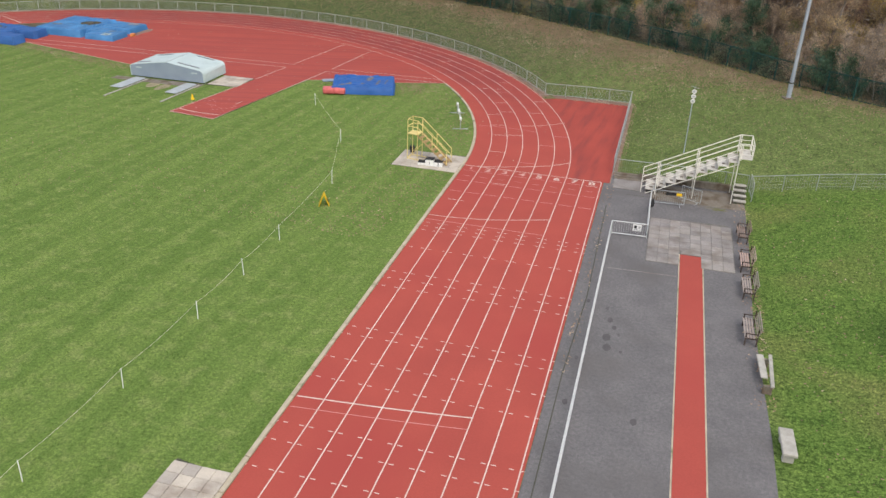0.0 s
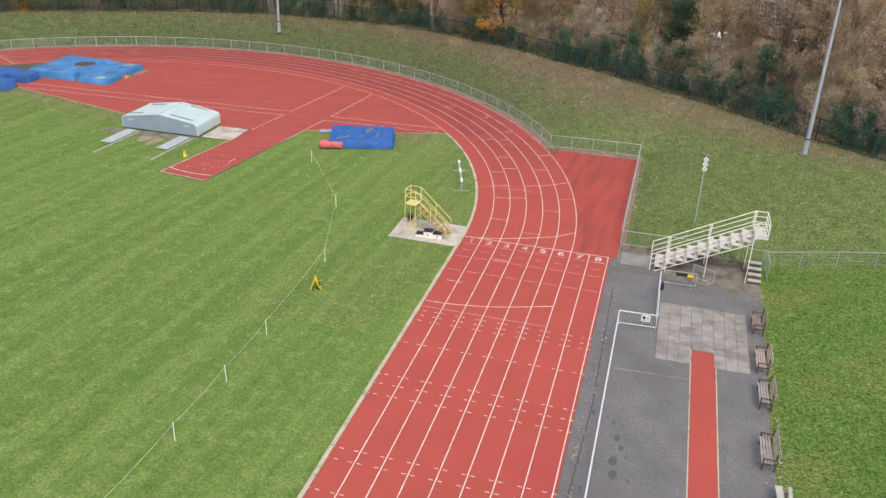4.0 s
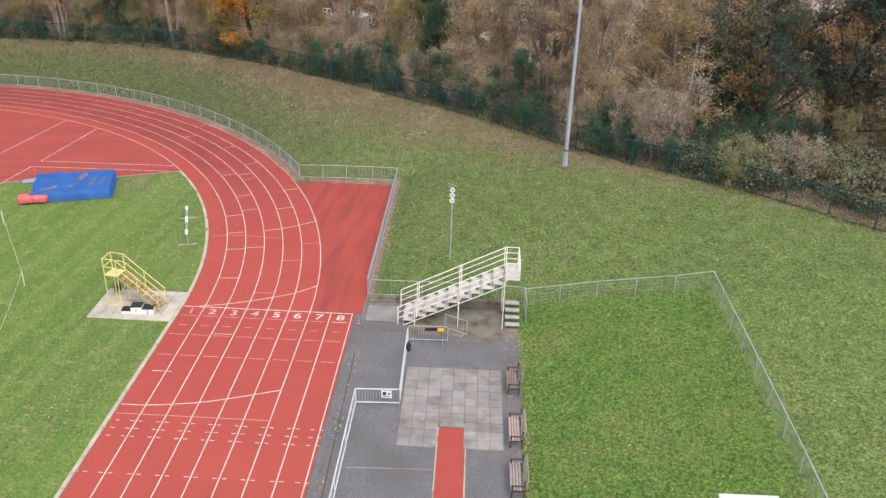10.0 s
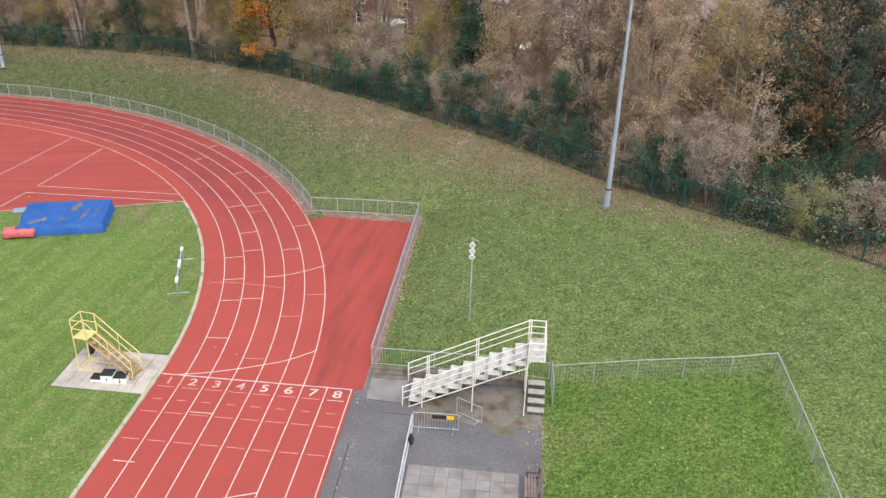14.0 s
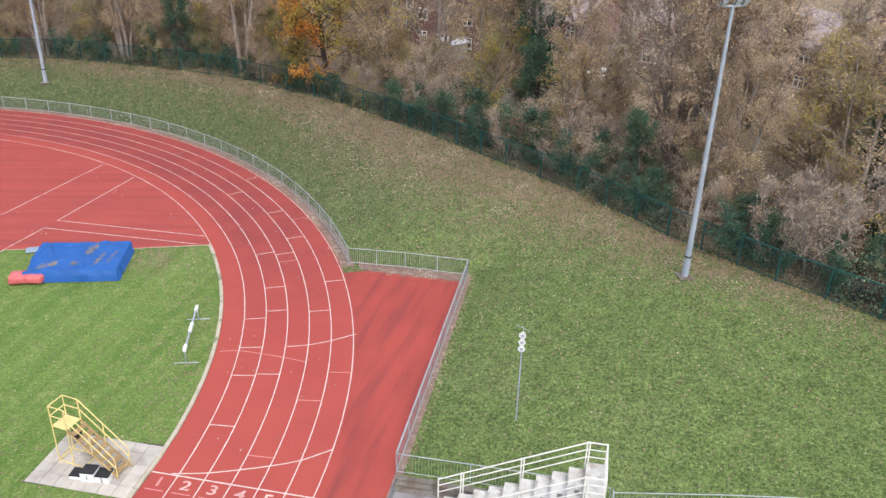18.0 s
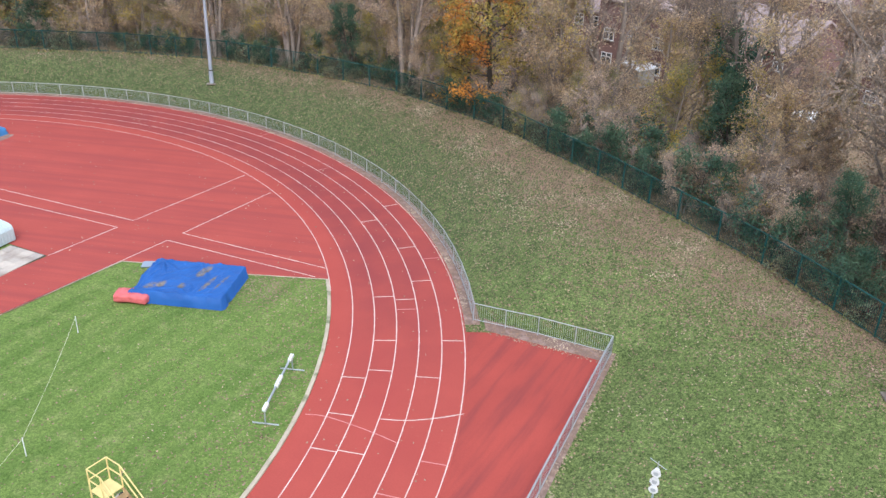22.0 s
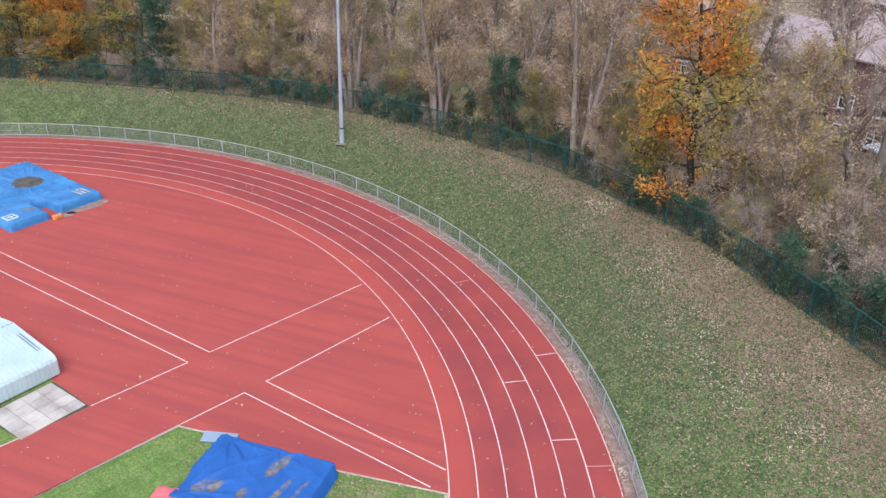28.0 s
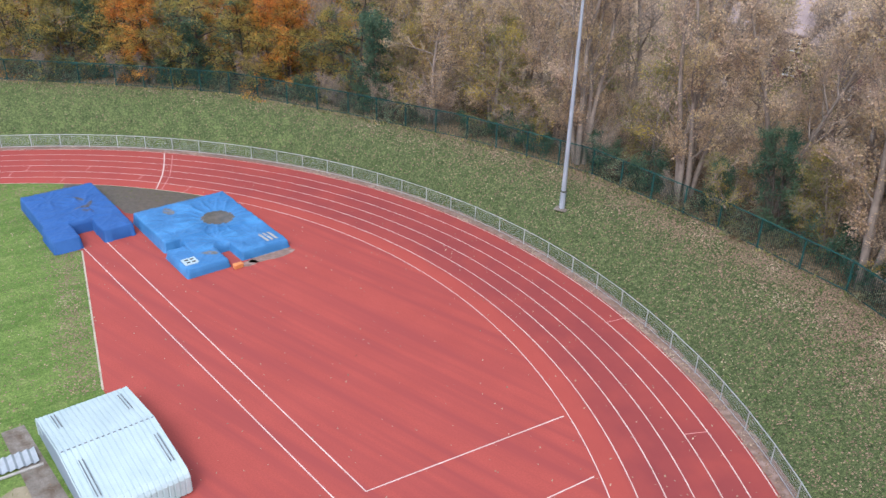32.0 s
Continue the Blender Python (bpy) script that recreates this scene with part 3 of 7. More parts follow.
CHUTE = [polar(FENCE_R, FENCE_A0), (10.38, 20.9), (10.35, 2.3)]
# foot of the bank, outside the perimeter fence
TOE = [polar(FENCE_R + 0.7, a) for a in range(205, 29, -3)] + [(3.5, 21.3), (11.2, 21.3), (11.2, 1.9), (20.1, 1.9), (20.1, -150), (-150, -150), (-150, -40)]
# the green boundary fence along the trees
HEDGE = [(-104, -20), (-96, 8), polar(53.6, 154), polar(51.6, 143), polar(51.0, 131), polar(49.4, 117), polar(49.9, 104), polar(51.2, 91.5),
         polar(51.9, 79.5), polar(53.6, 70), polar(55.2, 56.5), polar(56.6, 44.7), polar(58.4, 36.6), polar(60.8, 30.3), (22.5, 24.6), (28.4, 19.9), (35.7, 15.3), (42.5, 9.5), (52, 1.5), (64, -10), (80, -30)]
HEDGE_Z = 2.55


def seg_dist(px, py, line, closed=False):
    best = np.full(px.shape, 1e9)
    pts = list(line) + ([line[0]] if closed else [])
    for (ax, ay), (bx, by) in zip(pts[:-1], pts[1:]):
        dx, dy = bx - ax, by - ay
        t = np.clip(((px - ax) * dx + (py - ay) * dy) / (dx * dx + dy * dy + 1e-12), 0, 1)
        best = np.minimum(best, np.hypot(px - ax - t * dx, py - ay - t * dy))
    return best


def inside(px, py, poly):
    r = np.zeros(px.shape, bool)
    for (ax, ay), (bx, by) in zip(poly, poly[1:] + poly[:1]):
        c = (ay > py) != (by > py)
        x = ax + (py - ay) * (bx - ax) / (by - ay + 1e-12)
        r ^= c & (px < x)
    return r


FIELD = HEDGE + [(80, -400), (-400, -400), (-400, -20)]


def ground_z(x, y):
    """Height of the ground: flat inside the stadium, a bank up to the boundary fence, gently falling beyond it."""
    px, py = np.atleast_1d(np.asarray(x, float)), np.atleast_1d(np.asarray(y, float))
    db, dh = seg_dist(px, py, TOE), seg_dist(px, py, HEDGE)
    u = db / (db + dh + 1e-9)
    top = HEDGE_Z + 0.6 * np.clip((np.degrees(np.arctan2(py - YC, px - CX)) - 50) / 30, 0, 1)
    z = top * u * (1.6 - 0.6 * u)
    z = np.where(inside(px, py, FIELD), z, top - np.clip(dh * 0.03, 0, 1.5))
    z = np.where(inside(px, py, TOE), -0.03, z)
    return z


def gz(x, y):
    return float(ground_z(x, y)[0])


def axis(lo, hi, step, far):
    mid = list(np.arange(lo, hi + step / 2, step))
    out, s, v = [], step, hi
    while v < far:
        s *= 1.35
        v += s
        out.append(v)
    low, s, v = [], step, lo
    while v > -far:
        s *= 1.35
        v -= s
        low.append(v)
    return np.array(low[::-1] + mid + out)


gx, gy = axis(-112, 62, 0.8, 2600), axis(-75, 92, 0.8, 2600)
XX, YY = np.meshgrid(gx, gy, indexing="ij")
ZZ = ground_z(XX.ravel(), YY.ravel())
ni, nj = len(gx), len(gy)
me = bpy.data.meshes.new("ground")
idx = np.arange(ni * nj).reshape(ni, nj)
fq = np.stack([idx[:-1, :-1], idx[1:, :-1], idx[1:, 1:], idx[:-1, 1:]], -1).reshape(-1, 4)
me.from_pydata(np.stack([XX.ravel(), YY.ravel(), ZZ], 1).tolist(), [], fq.tolist())
me.update()
me.materials.append(M["turf"])


def leaf_cover(x, y):
    """How thickly fallen leaves lie on the turf, 0 to 1."""
    ang = np.degrees(np.arctan2(y - YC, x - CX)) % 360
    ang = np.where(ang > 270, ang - 360, ang)
    dh, rad = seg_dist(x, y, HEDGE), np.hypot(x - CX, y - YC)
    wide = np.interp(ang, (10, 20, 30, 42, 52, 62, 76, 92, 110, 170), (2.5, 3.3, 4.8, 5.4, 4.6, 3.3, 2.5, 2.0, 1.6, 1.2))
    amp = np.interp(ang, (8, 18, 30, 45, 75, 95, 112, 170), (0.1, 0.8, 1.35, 1.4, 1.0, 0.65, 0.35, 0.25))
    thin = np.interp(ang, (4, 14, 30, 80, 110, 170), (0.015, 0.05, 0.11, 0.08, 0.05, 0.035))
    bank = inside(x, y, FIELD) & ~inside(x, y, TOE)
    out = np.where(bank, amp * np.exp(-(dh / wide) ** 1.7) + thin, 0.0)
    field = (rad < R) & (y > -14)
    out = np.where(field, np.exp(-np.abs(rad - R + 1.0) / 3.5) * 0.11 + 0.014, out)
    # leaves gather behind the high jump mat and along the western edge of the infield
    out = np.where(field, out + 0.4 * np.exp(-np.hypot(x + 9.6, y - 18.2) ** 2 / 3.0) + 0.3 * np.exp(-np.hypot(x + 16.6, y - 17.2) ** 2 / 1.5), out)
    return np.clip(np.where(field & (x < -37) & (y > 9), out + 0.03 + 0.5 * np.exp(-(seg_dist(x, y, [(-36.8, 14.4), (-52.4, 18.3)]) / 0.8) ** 2), out), 0, 1)


px, py = XX.ravel(), YY.ravel()
pang = np.degrees(np.arctan2(py - YC, px - CX)) % 360
pang = np.where(pang > 270, pang - 360, pang)
in_infield = inside(px, py, [polar(R + 0.4, a) for a in range(0, 181, 4)] + [(-2 * R, -200), (0, -200)])
lush = np.interp(pang, (2, 16, 30, 45, 58, 100, 125, 170), (0.65, 0.65, 0.55, 0.25, 0.08, 0.05, 0.3, 0.4))
lush = np.where((px > 19) & (py < 2.2), 0.8, lush)
paddock_here = np.clip(0.5 + np.minimum(np.minimum(px - 19.0, 30.3 - px), 2.0 - py) / 1.2, 0, 1)
wood = np.where(inside(px, py, FIELD), 0.0, 1.0)
for name, val in (("leaves", leaf_cover(px, py)), ("lush", lush), ("infield", in_infield.astype(float)), ("woodland", wood), ("paddock", paddock_here)):
    layer = me.attributes.new(name, "FLOAT", "POINT")
    layer.data.foreach_set("value", np.asarray(val, np.float32))
me.polygons.foreach_set("use_smooth", np.ones(len(fq), bool))
ground = tagged(new("ground", me), "mown green turf with leaf-strewn bank rising to the trees", "grass", kind="structure")

# ---- running track ----
bend = [a for a in range(0, 212, 3)]
OUT = R + 6 * LANE + 0.12
# the first two degrees of the bend meet the straight
track = part("running_track", bmesh.new(), M["red"])
tagged(track, "red polyurethane running track with white lane lines", "track", kind="structure")
bm = bmesh.new()
bm.from_mesh(track.data)


def face(bm, pts, z=0.0, mi=0):
    f = bm.faces.new([bm.verts.new((x, y, z)) for x, y in pts])
    f.normal_update()
    if f.normal.z < 0:
        f.normal_flip()
    f.material_index = mi


face(bm, [(0, -140), (9.9, -140), (9.9, YC), (0, YC)])
arc = [polar(OUT, a) for a in (0, 3, 6, 9, 12, 15, 18, 21, 24, 27)]
face(bm, arc + [(4.1, 20.0), (10.3, 20.0), (10.3, 0.06), (9.9, 0.06), (9.9, YC)], 0.0, 2)
# the bend, with the wear of its lanes
wear = bm.verts.layers.float.new("wear")
rads = [R, R + 0.9, R + 1.35, R + 2.44, R + 3.66, R + 4.88, R + 6.1, OUT]
wide_wear = (0.0, 0.12, 0.75, 1.0, 0.85, 1.0, 0.8, 0.6)
rows = []
for a in range(0, 213, 2):
    along = float(np.interp(a, (0, 16, 40, 110, 135, 212), (0.0, 0.08, 1.0, 1.0, 0.5, 0.45)))
    row = []
    for rr, w in zip(rads, wide_wear):
        v = bm.verts.new((*polar(rr, a), 0))
        v[wear] = along * w
        row.append(v)
    rows.append(row)
for p, q in zip(rows[:-1], rows[1:]):
    for k in range(len(rads) - 1):
        f = bm.faces.new((p[k], p[k + 1], q[k + 1], q[k]))
        f.material_index = 1
bm.to_mesh(track.data)
bm.free()
track.data.materials.append(M["red_worn"])
track.data.materials.append(M["red_chute"])
# the paint: lane lines
for k in range(0, 9):
    x = k * LANE
    w = 0.052
    if k:
        stripe("lane_line", (x, -140), (x, 0 if k > 6 else YC), w, M["line"], 0.004, track)
    if k <= 6:
        vs, fs = [], []
        for i, a in enumerate(np.arange(0 if k else 34, 211, 1.5)):
            vs += [(*polar(R + k * LANE - 0.026, a), 0.004), (*polar(R + k * LANE + 0.026, a), 0.004)]
            if i:
                fs.append((2 * i - 2, 2 * i - 1, 2 * i + 1, 2 * i))
        quads("lane_line", vs, fs, M["line"], track)
stripe("finish_line", (0, 0), (9.79, 0), 0.07, M["line"], 0.008, track)


# ---- surfaces ----
straight_marks = [-10.5, -11.05, -11.6, -14.02, -17.2, -18.0, -18.9, -23.16, -23.9, -25.9, -27.5, -30.8, -31.9, -33.5, -36.0, -38.0, -40.5]
D_EDGE = [polar(R, 36.4), (-11.6, 19.25), (-17.4, 17.75), (-19.55, 17.0), (-20.4, 10.7), (-21.62, 2.95), (-25.95, 3.5), (-24.46, 12.2), (-24.05, 15.4),
          (-27.3, 15.5), (-36.8, 15.4), (-52.4, 19.3), (-53.6, 17.75), (-55.5, 18.0), (-58.5, 23.2), (-57.6, 24.6)]
d_area = flat("field_event_area", D_EDGE + [polar(R, a) for a in range(124, 36, -4)], M["red_d"], 0.0)
tagged(d_area, "red synthetic field event area inside the bend", "track", kind="structure")
cover_strip = flat("wet_strip", [polar(R - 0.1, a) for a in range(142, 121, -4)] + [(-54.0, 25.6), (-56.5, 23.6), (-60.8, 23.4), (-62.0, 20.6)], M["puddle"], 0.004)
tagged(cover_strip, "dark wet tarmac strip beside the landing mats", "tarmac", kind="structure")


def white(p, q, w=0.06, mat="line", parent=d_area, name="painted_line"):
    return stripe(name, p, q, w, M[mat], 0.006, parent)


for p, q in (((-23.2, 21.9), (-21.75, 32.4)), ((-18.95, 21.9), (-17.98, 30.45)), ((-23.2, 21.9), (-53.0, 21.0)), ((-23.35, 20.6), (-52.8, 19.5)),
             ((-23.35, 20.6), (-24.05, 15.45)), ((-19.1, 20.6), (-21.57, 3.05)), ((-19.1, 20.6), (-7.9, 20.85)), ((-18.95, 21.9), (-8.0, 22.1)),
             ((-24.5, 12.1), (-25.8, 3.6)), ((-25.9, 3.58), (-21.64, 3.04))):
    white(p, q)
# pale edging along the red area
for p, q in zip(D_EDGE[:3], D_EDGE[1:4]):
    white(p, q, 0.1, "kerb", name="edging")
for p, q in ((D_EDGE[3], D_EDGE[5]), (D_EDGE[10], D_EDGE[11])):
    white(p, q, 0.1, "kerb", name="edging")

# bowed foul line and pale scuffs at the end of the short runway
bowed = [(-25.66, 4.62), (-24.8, 4.32), (-23.8, 4.13), (-22.8, 4.08), (-21.7, 4.16)]
for p, q in zip(bowed[:-1], bowed[1:]):
    white(p, q, 0.09)
scuff = random.Random(12)
for k in range(26):
    x, y, a = scuff.uniform(-24.4, -21.6), scuff.uniform(5.0, 8.4), scuff.uniform(0, 3.1)
    ln = scuff.uniform(0.06, 0.3)
    white((x, y), (x + ln * math.cos(a), y + ln * math.sin(a)), scuff.uniform(0.03, 0.09), "line_faint", name="scuff_mark")
white((-21.9, 7.3), (-21.75, 8.2), 0.07, name="scuff_mark")

# kerb inside lane one
kerb = tagged(new("track_kerb"), "pale concrete kerb along the inside lane", "kerb", kind="structure")
bm = bmesh.new()
box(bm, (0, 0, 0), (0.2, 1.96, 0.1), bevel=0.015)
kerb_piece = part("kerb_stone", bm, M["kerb"], kerb)
kerb_piece.matrix_basis = pose(-0.12, -2.15, 0.02)
for i in range(1, 56):
    share(kerb_piece, "kerb_stone", pose(-0.12, -2.15 - 2.0 * i, 0.02), kerb)
for i in range(0, 12):
    a = 0.35 + i * 3.12
    share(kerb_piece, "kerb_stone", pose(*polar(R - 0.12, a), 0.02, 0, 0, a), kerb)

# straight: short marks either side of each lane line
mark = quads("lane_mark", [(-0.3, -0.022, 0), (-0.1, -0.022, 0), (-0.1, 0.022, 0), (-0.3, 0.022, 0), (0.1, -0.022, 0), (0.3, -0.022, 0), (0.3, 0.022, 0), (0.1, 0.022, 0)],
             [(0, 1, 2, 3), (4, 5, 6, 7)], M["line"], track)
first = True
for yy in straight_marks:
    for k in range(9):
        m = pose(k * LANE + (0.14 if k == 0 else -0.14 if k == 8 else 0), yy, 0.007)
        if first:
            mark.matrix_basis, first = m, False
        else:
            share(mark, "lane_mark", m, track)
for yy, w, mat_name in ((-1.0, 0.86, "line_faint"), (-2.0, 0.46, "line_faint"), (-2.98, 0.88, "line_faint"), (-4.98, 0.84, "line_faint")):
    for k in range(8):
        x = (k + 0.5) * LANE
        stripe("start_dash", (x - w / 2, yy), (x + w / 2, yy), 0.05, M["line" if (k == 7 and yy > -1.5) else mat_name], 0.007, track)
stripe("start_dash", (2.55, -2.77), (3.6, -2.77), 0.05, M["line"], 0.007, track)
stripe("start_dash", (0.5, -6.47), (1.5, -6.47), 0.05, M["line"], 0.007, track)
stripe("faded_line", (0.05, -10.0), (7.35, -10.0), 0.05, M["line_faint"], 0.007, track)


def curve_line(name, pts, w, mat, z=0.007):
    vs, fs = [], []
    P = [Vector(p) for p in pts]
    # smooth through the points
    fine = []
    for i in range(len(P) - 1):
        a, b, c, d = P[max(i - 1, 0)], P[i], P[i + 1], P[min(i + 2, len(P) - 1)]
        for s in range(6):
            t = s / 6
            fine.append(0.5 * (2 * b + (c - a) * t + (2 * a - 5 * b + 4 * c - d) * t * t + (3 * b - a - 3 * c + d) * t ** 3))
    fine.append(P[-1])
    for i, p in enumerate(fine):
        d = fine[min(i + 1, len(fine) - 1)] - fine[max(i - 1, 0)]
        n = Vector((-d.y, d.x)).normalized() * w / 2
        vs += [(*(p + n), z), (*(p - n), z)]
        if i:
            fs.append((2 * i - 2, 2 * i - 1, 2 * i + 1, 2 * i))
    return quads(name, vs, fs, mat, track)


curve_line("curved_start_line", [(0.05, -9.31), (1.23, -9.3), (2.5, -9.12), (3.7, -8.88), (4.9, -8.5), (6.13, -8.05), (7.32, -7.58)], 0.06, M["line"])
curve_line("curved_start_line", [(0.9, 0.06), (2.3, 0.42), (3.55, 0.9), (4.8, 1.45), (6.0, 2.1), (7.2, 3.15)], 0.06, M["line"])
curve_line("curved_start_line", [(0.06, -29.07), (3.9, -28.72), (7.36, -28.27)], 0.07, M["line"])
curve_line("curved_start_line", [(0.06, -29.8), (3.9, -29.45), (7.26, -29.05)], 0.04, M["line_faint"])
curve_line("curved_start_line", [(2.2, 10.58), (3.27, 11.0), (4.4, 11.75), (5.47, 12.67)], 0.06, M["line"])
curve_line("faded_line", [(-1.1, 9.3), (-0.1, 9.6), (2.05, 9.58), (3.64, 9.42)], 0.05, M["line_faint"])
curve_line("relay_line", [polar(R + 7.25, 134.6), polar(R + 4.6, 133.0), polar(R + 2.5, 131.8), polar(R + 0.1, 130.6)], 0.09, M["line"])
curve_line("relay_line", [polar(R + 7.0, 133.5), polar(R + 4.6, 132.1), polar(R + 2.5, 130.9), polar(R + 0.1, 129.9)], 0.05, M["line_faint"])
for k, a, mt in ((2, 32.6, 0), (3, 32.0, 0), (3, 30.4, 1), (4, 35.0, 0), (2, 25.7, 0), (5, 25.8, 0), (2, 21.6, 0), (1, 20.5, 0), (4, 21.1, 0), (1, 16.0, 0), (5, 76.7, 1), (4, 62.95, 1),
                 (5, 50.8, 0), (3, 48.0, 0), (4, 41.4, 0), (5, 38.9, 1), (1, 6.0, 0), (4, 9.3, 1), (5, 12.6, 1), (1, 12.1, 0), (2, 12.3, 0), (3, 3.3, 1),
                 (2, 147.9, 1), (1, 149.3, 1), (2, 141.1, 1), (0, 142.7, 1), (1, 134.0, 1), (0, 127.0, 1), (3, 155, 1), (4, 160, 1)):
    p, q = polar(R + k * LANE + 0.03, a), polar(R + (k + 1) * LANE - 0.03, a)
    stripe("stagger_mark", p, q, 0.055, M["line_faint" if mt else "line"], 0.007, track)


def letters(text, size, m, mat, parent, name="numeral", thick=0.0):
    cu = bpy.data.curves.new(name, "FONT")
    cu.body, cu.size, cu.align_x, cu.align_y, cu.offset, cu.extrude = text, size, "CENTER", "CENTER", 0.012 * size, thick
    tmp = new("tmp_text", cu)
    me = bpy.data.meshes.new_from_object(tmp)
    bpy.data.objects.remove(tmp)
    me.materials.clear()
    me.materials.append(mat)
    o = new(name, me)
    o.matrix_basis = m
    o.parent = parent
    return o


for k in range(8):
    m = pose((k + 0.5) * LANE, -0.52, 0.007) @ Matrix.Diagonal((1.25, 1, 1, 1))
    letters(str(k + 1), 0.78, m, M["line_faint" if k == 0 else "line_thin" if k < 4 else "line"], track)

# ---- hard standing beside the straight ----
asphalt = flat("pavement", [(9.92, -140), (19.0, -140), (18.95, -29.5), (19.0, -26), (18.9, -20.5), (18.85, -15.9), (19.1, -8.5), (19.2, -0.8), (19.35, 1.7), (10.38, 1.9), (10.38, 0.05), (9.92, 0.05)], M["asphalt"], -0.006)
tagged(asphalt, "grey asphalt hard standing with cracks and dark stains", "pavement", kind="structure")
runway = flat("jump_runway", [(15.2, -120), (16.42, -120), (16.42, -9.85), (15.2, -9.85)], M["red"], 0.008, thick=0.012)
tagged(runway, "narrow red synthetic jump runway with pale edges", "runway", kind="structure")
for x in (15.16, 16.46):
    stripe("edge_strip", (x, -120), (x, -9.8), 0.06, M["kerb"], 0.004, runway)
fan = flat("worn_patch", [(15.25, -9.8), (16.4, -9.8), (16.35, -9.45), (16.1, -9.2), (15.8, -9.12), (15.5, -9.2), (15.3, -9.45)], M["slab"], 0.03, asphalt)
# repair seams and cracks
for p, q, w, mm in (((11.3, -12.9), (15.1, -12.75), 0.05, "slab"), ((10.45, -4.0), (10.62, -16.5), 0.05, "joint"), ((10.62, -16.5), (10.36, -24), 0.05, "joint"), ((10.36, -24), (10.4, -60), 0.05, "joint"),
                    ((10.6, -0.65), (12.4, -0.72), 0.06, "joint"), ((11.5, -1.55), (13.2, -1.6), 0.05, "joint"), ((16.2, -2.0), (19.2, -1.78), 0.09, "concrete")):
    stripe("asphalt_seam", p, q, w, M[mm], 0.001, asphalt)
rng = random.Random(4)


def blot(name, x, y, r, mat, z, parent, stretch=1.0, n=14):
    pts = []
    for i in range(n):
        a = 2 * math.pi * i / n
        rr = r * (0.85 + 0.3 * rng.random())
        pts.append((x + rr * math.cos(a), y + rr * stretch * math.sin(a)))
    return flat(name, pts, mat, z, parent)


for x, y, r in ((12.0, -18.6, 0.22), (12.25, -19.3, 0.18), (11.95, -20.3, 0.3), (12.05, -21.2, 0.28), (12.7, -21.4, 0.12), (12.5, -19.9, 0.1), (11.75, -17.5, 0.12), (13.6, -26.5, 0.2), (10.75, -26.0, 0.2), (10.8, -22.5, 0.15), (10.75, -17.0, 0.16)):
    blot("oil_stain", x, y, r * 0.62, M["asphalt_dark"], 0.001, asphalt, 1.9, 11)
conc = flat("concrete_apron", [(10.6, -0.6), (12.4, -0.7), (12.5, 1.5), (10.55, 1.5)], M["slab"], 0.004, asphalt)
conc2 = flat("concrete_apron", [(13.2, -1.9), (19.15, -1.75), (19.2, 1.0), (13.2, 1.0)], M["concrete"], 0.004, asphalt)
moss = blot("moss_patch", 17.4, -2.15, 0.75, M["moss"], 0.003, asphalt, 0.35, 30)


def slab_field(owner, x0, x1, y0, y1, nx, ny, mat, z, skip=None, bed=True):
    """Paving slabs with recessed joints, each its own piece."""
    dx, dy = (x1 - x0) / nx, (y1 - y0) / ny
    bm = bmesh.new()
    box(bm, (0, 0, 0), (dx - 0.018, dy - 0.018, 0.05), bevel=0.008)
    proto = None
    for i in range(nx):
        for j in range(ny):
            cx, cy = x0 + (i + 0.5) * dx, y0 + (j + 0.5) * dy
            if skip and skip(cx, cy):
                continue
            m = pose(cx, cy, z + rng.uniform(-0.004, 0.006), rng.uniform(-0.4, 0.4), rng.uniform(-0.4, 0.4), rng.uniform(-0.4, 0.4))
            if proto is None:
                proto = part("paving_slab", bm, mat, owner)
                proto.matrix_basis = m
            else:
                share(proto, "paving_slab", m, owner)


slabs = flat("paved_area", [(13.3, -11.35), (18.2, -11.35), (18.25, -5.0), (17.8, -4.65), (13.3, -4.95)], M["joint_pale"], 0.002)
tagged(slabs, "square of worn grey paving slabs at the runway end", "paving", kind="structure")
slab_field(slabs, 13.32, 18.18, -11.3, -5.0, 8, 10, M["slab"], 0.0, lambda x, y: 15.1 < x < 16.5 and y < -9.6)
pad = flat("podium_paving", [(-5.0, -1.78), (-0.25, -1.68), (-0.3, 1.75), (-4.75, 1.4)], M["joint"], -0.004)
tagged(pad, "pale paving slabs under the finish stand", "paving", kind="structure")
slab_field(pad, -4.95, -0.25, -1.75, 1.6, 7, 5, M["slab_pale"], 0.0)
pad2 = flat("infield_paving", [(-2.6, -42), (-0.25, -42), (-0.25, -34.3), (-2.55, -33.95)], M["joint"], -0.004)
tagged(pad2, "pale paving slabs beside the straight", "paving", kind="structure")
slab_field(pad2, -2.58, -0.25, -42, -34.1, 4, 13, M["slab_pale"], 0.0)
pad3 = flat("shed_paving", [(-27.4, 11.9), (-24.5, 12.1), (-24.1, 15.4), (-27.2, 15.45)], M["joint"], 0.002)
tagged(pad3, "pale paving slabs in front of the mat shed", "paving", kind="structure")
slab_field(pad3, -27.2, -24.3, 12.1, 15.35, 4, 4, M["slab_pale"], 0.008)
for x, y, r, s in ((-31.6, 10.2, 0.55, 2.0), (-30.4, 9.8, 0.5, 2.2)):
    tagged(blot("bare_patch", x, y, r, M["bare_soil"], -0.02, None, s), "worn bare soil patch in the grass", "soil", kind="structure")
strip = flat("shed_edge_path", [(-36.3, 10.6), (-27.4, 10.6), (-27.4, 11.9), (-36.3, 11.6)], M["concrete"], -0.015)
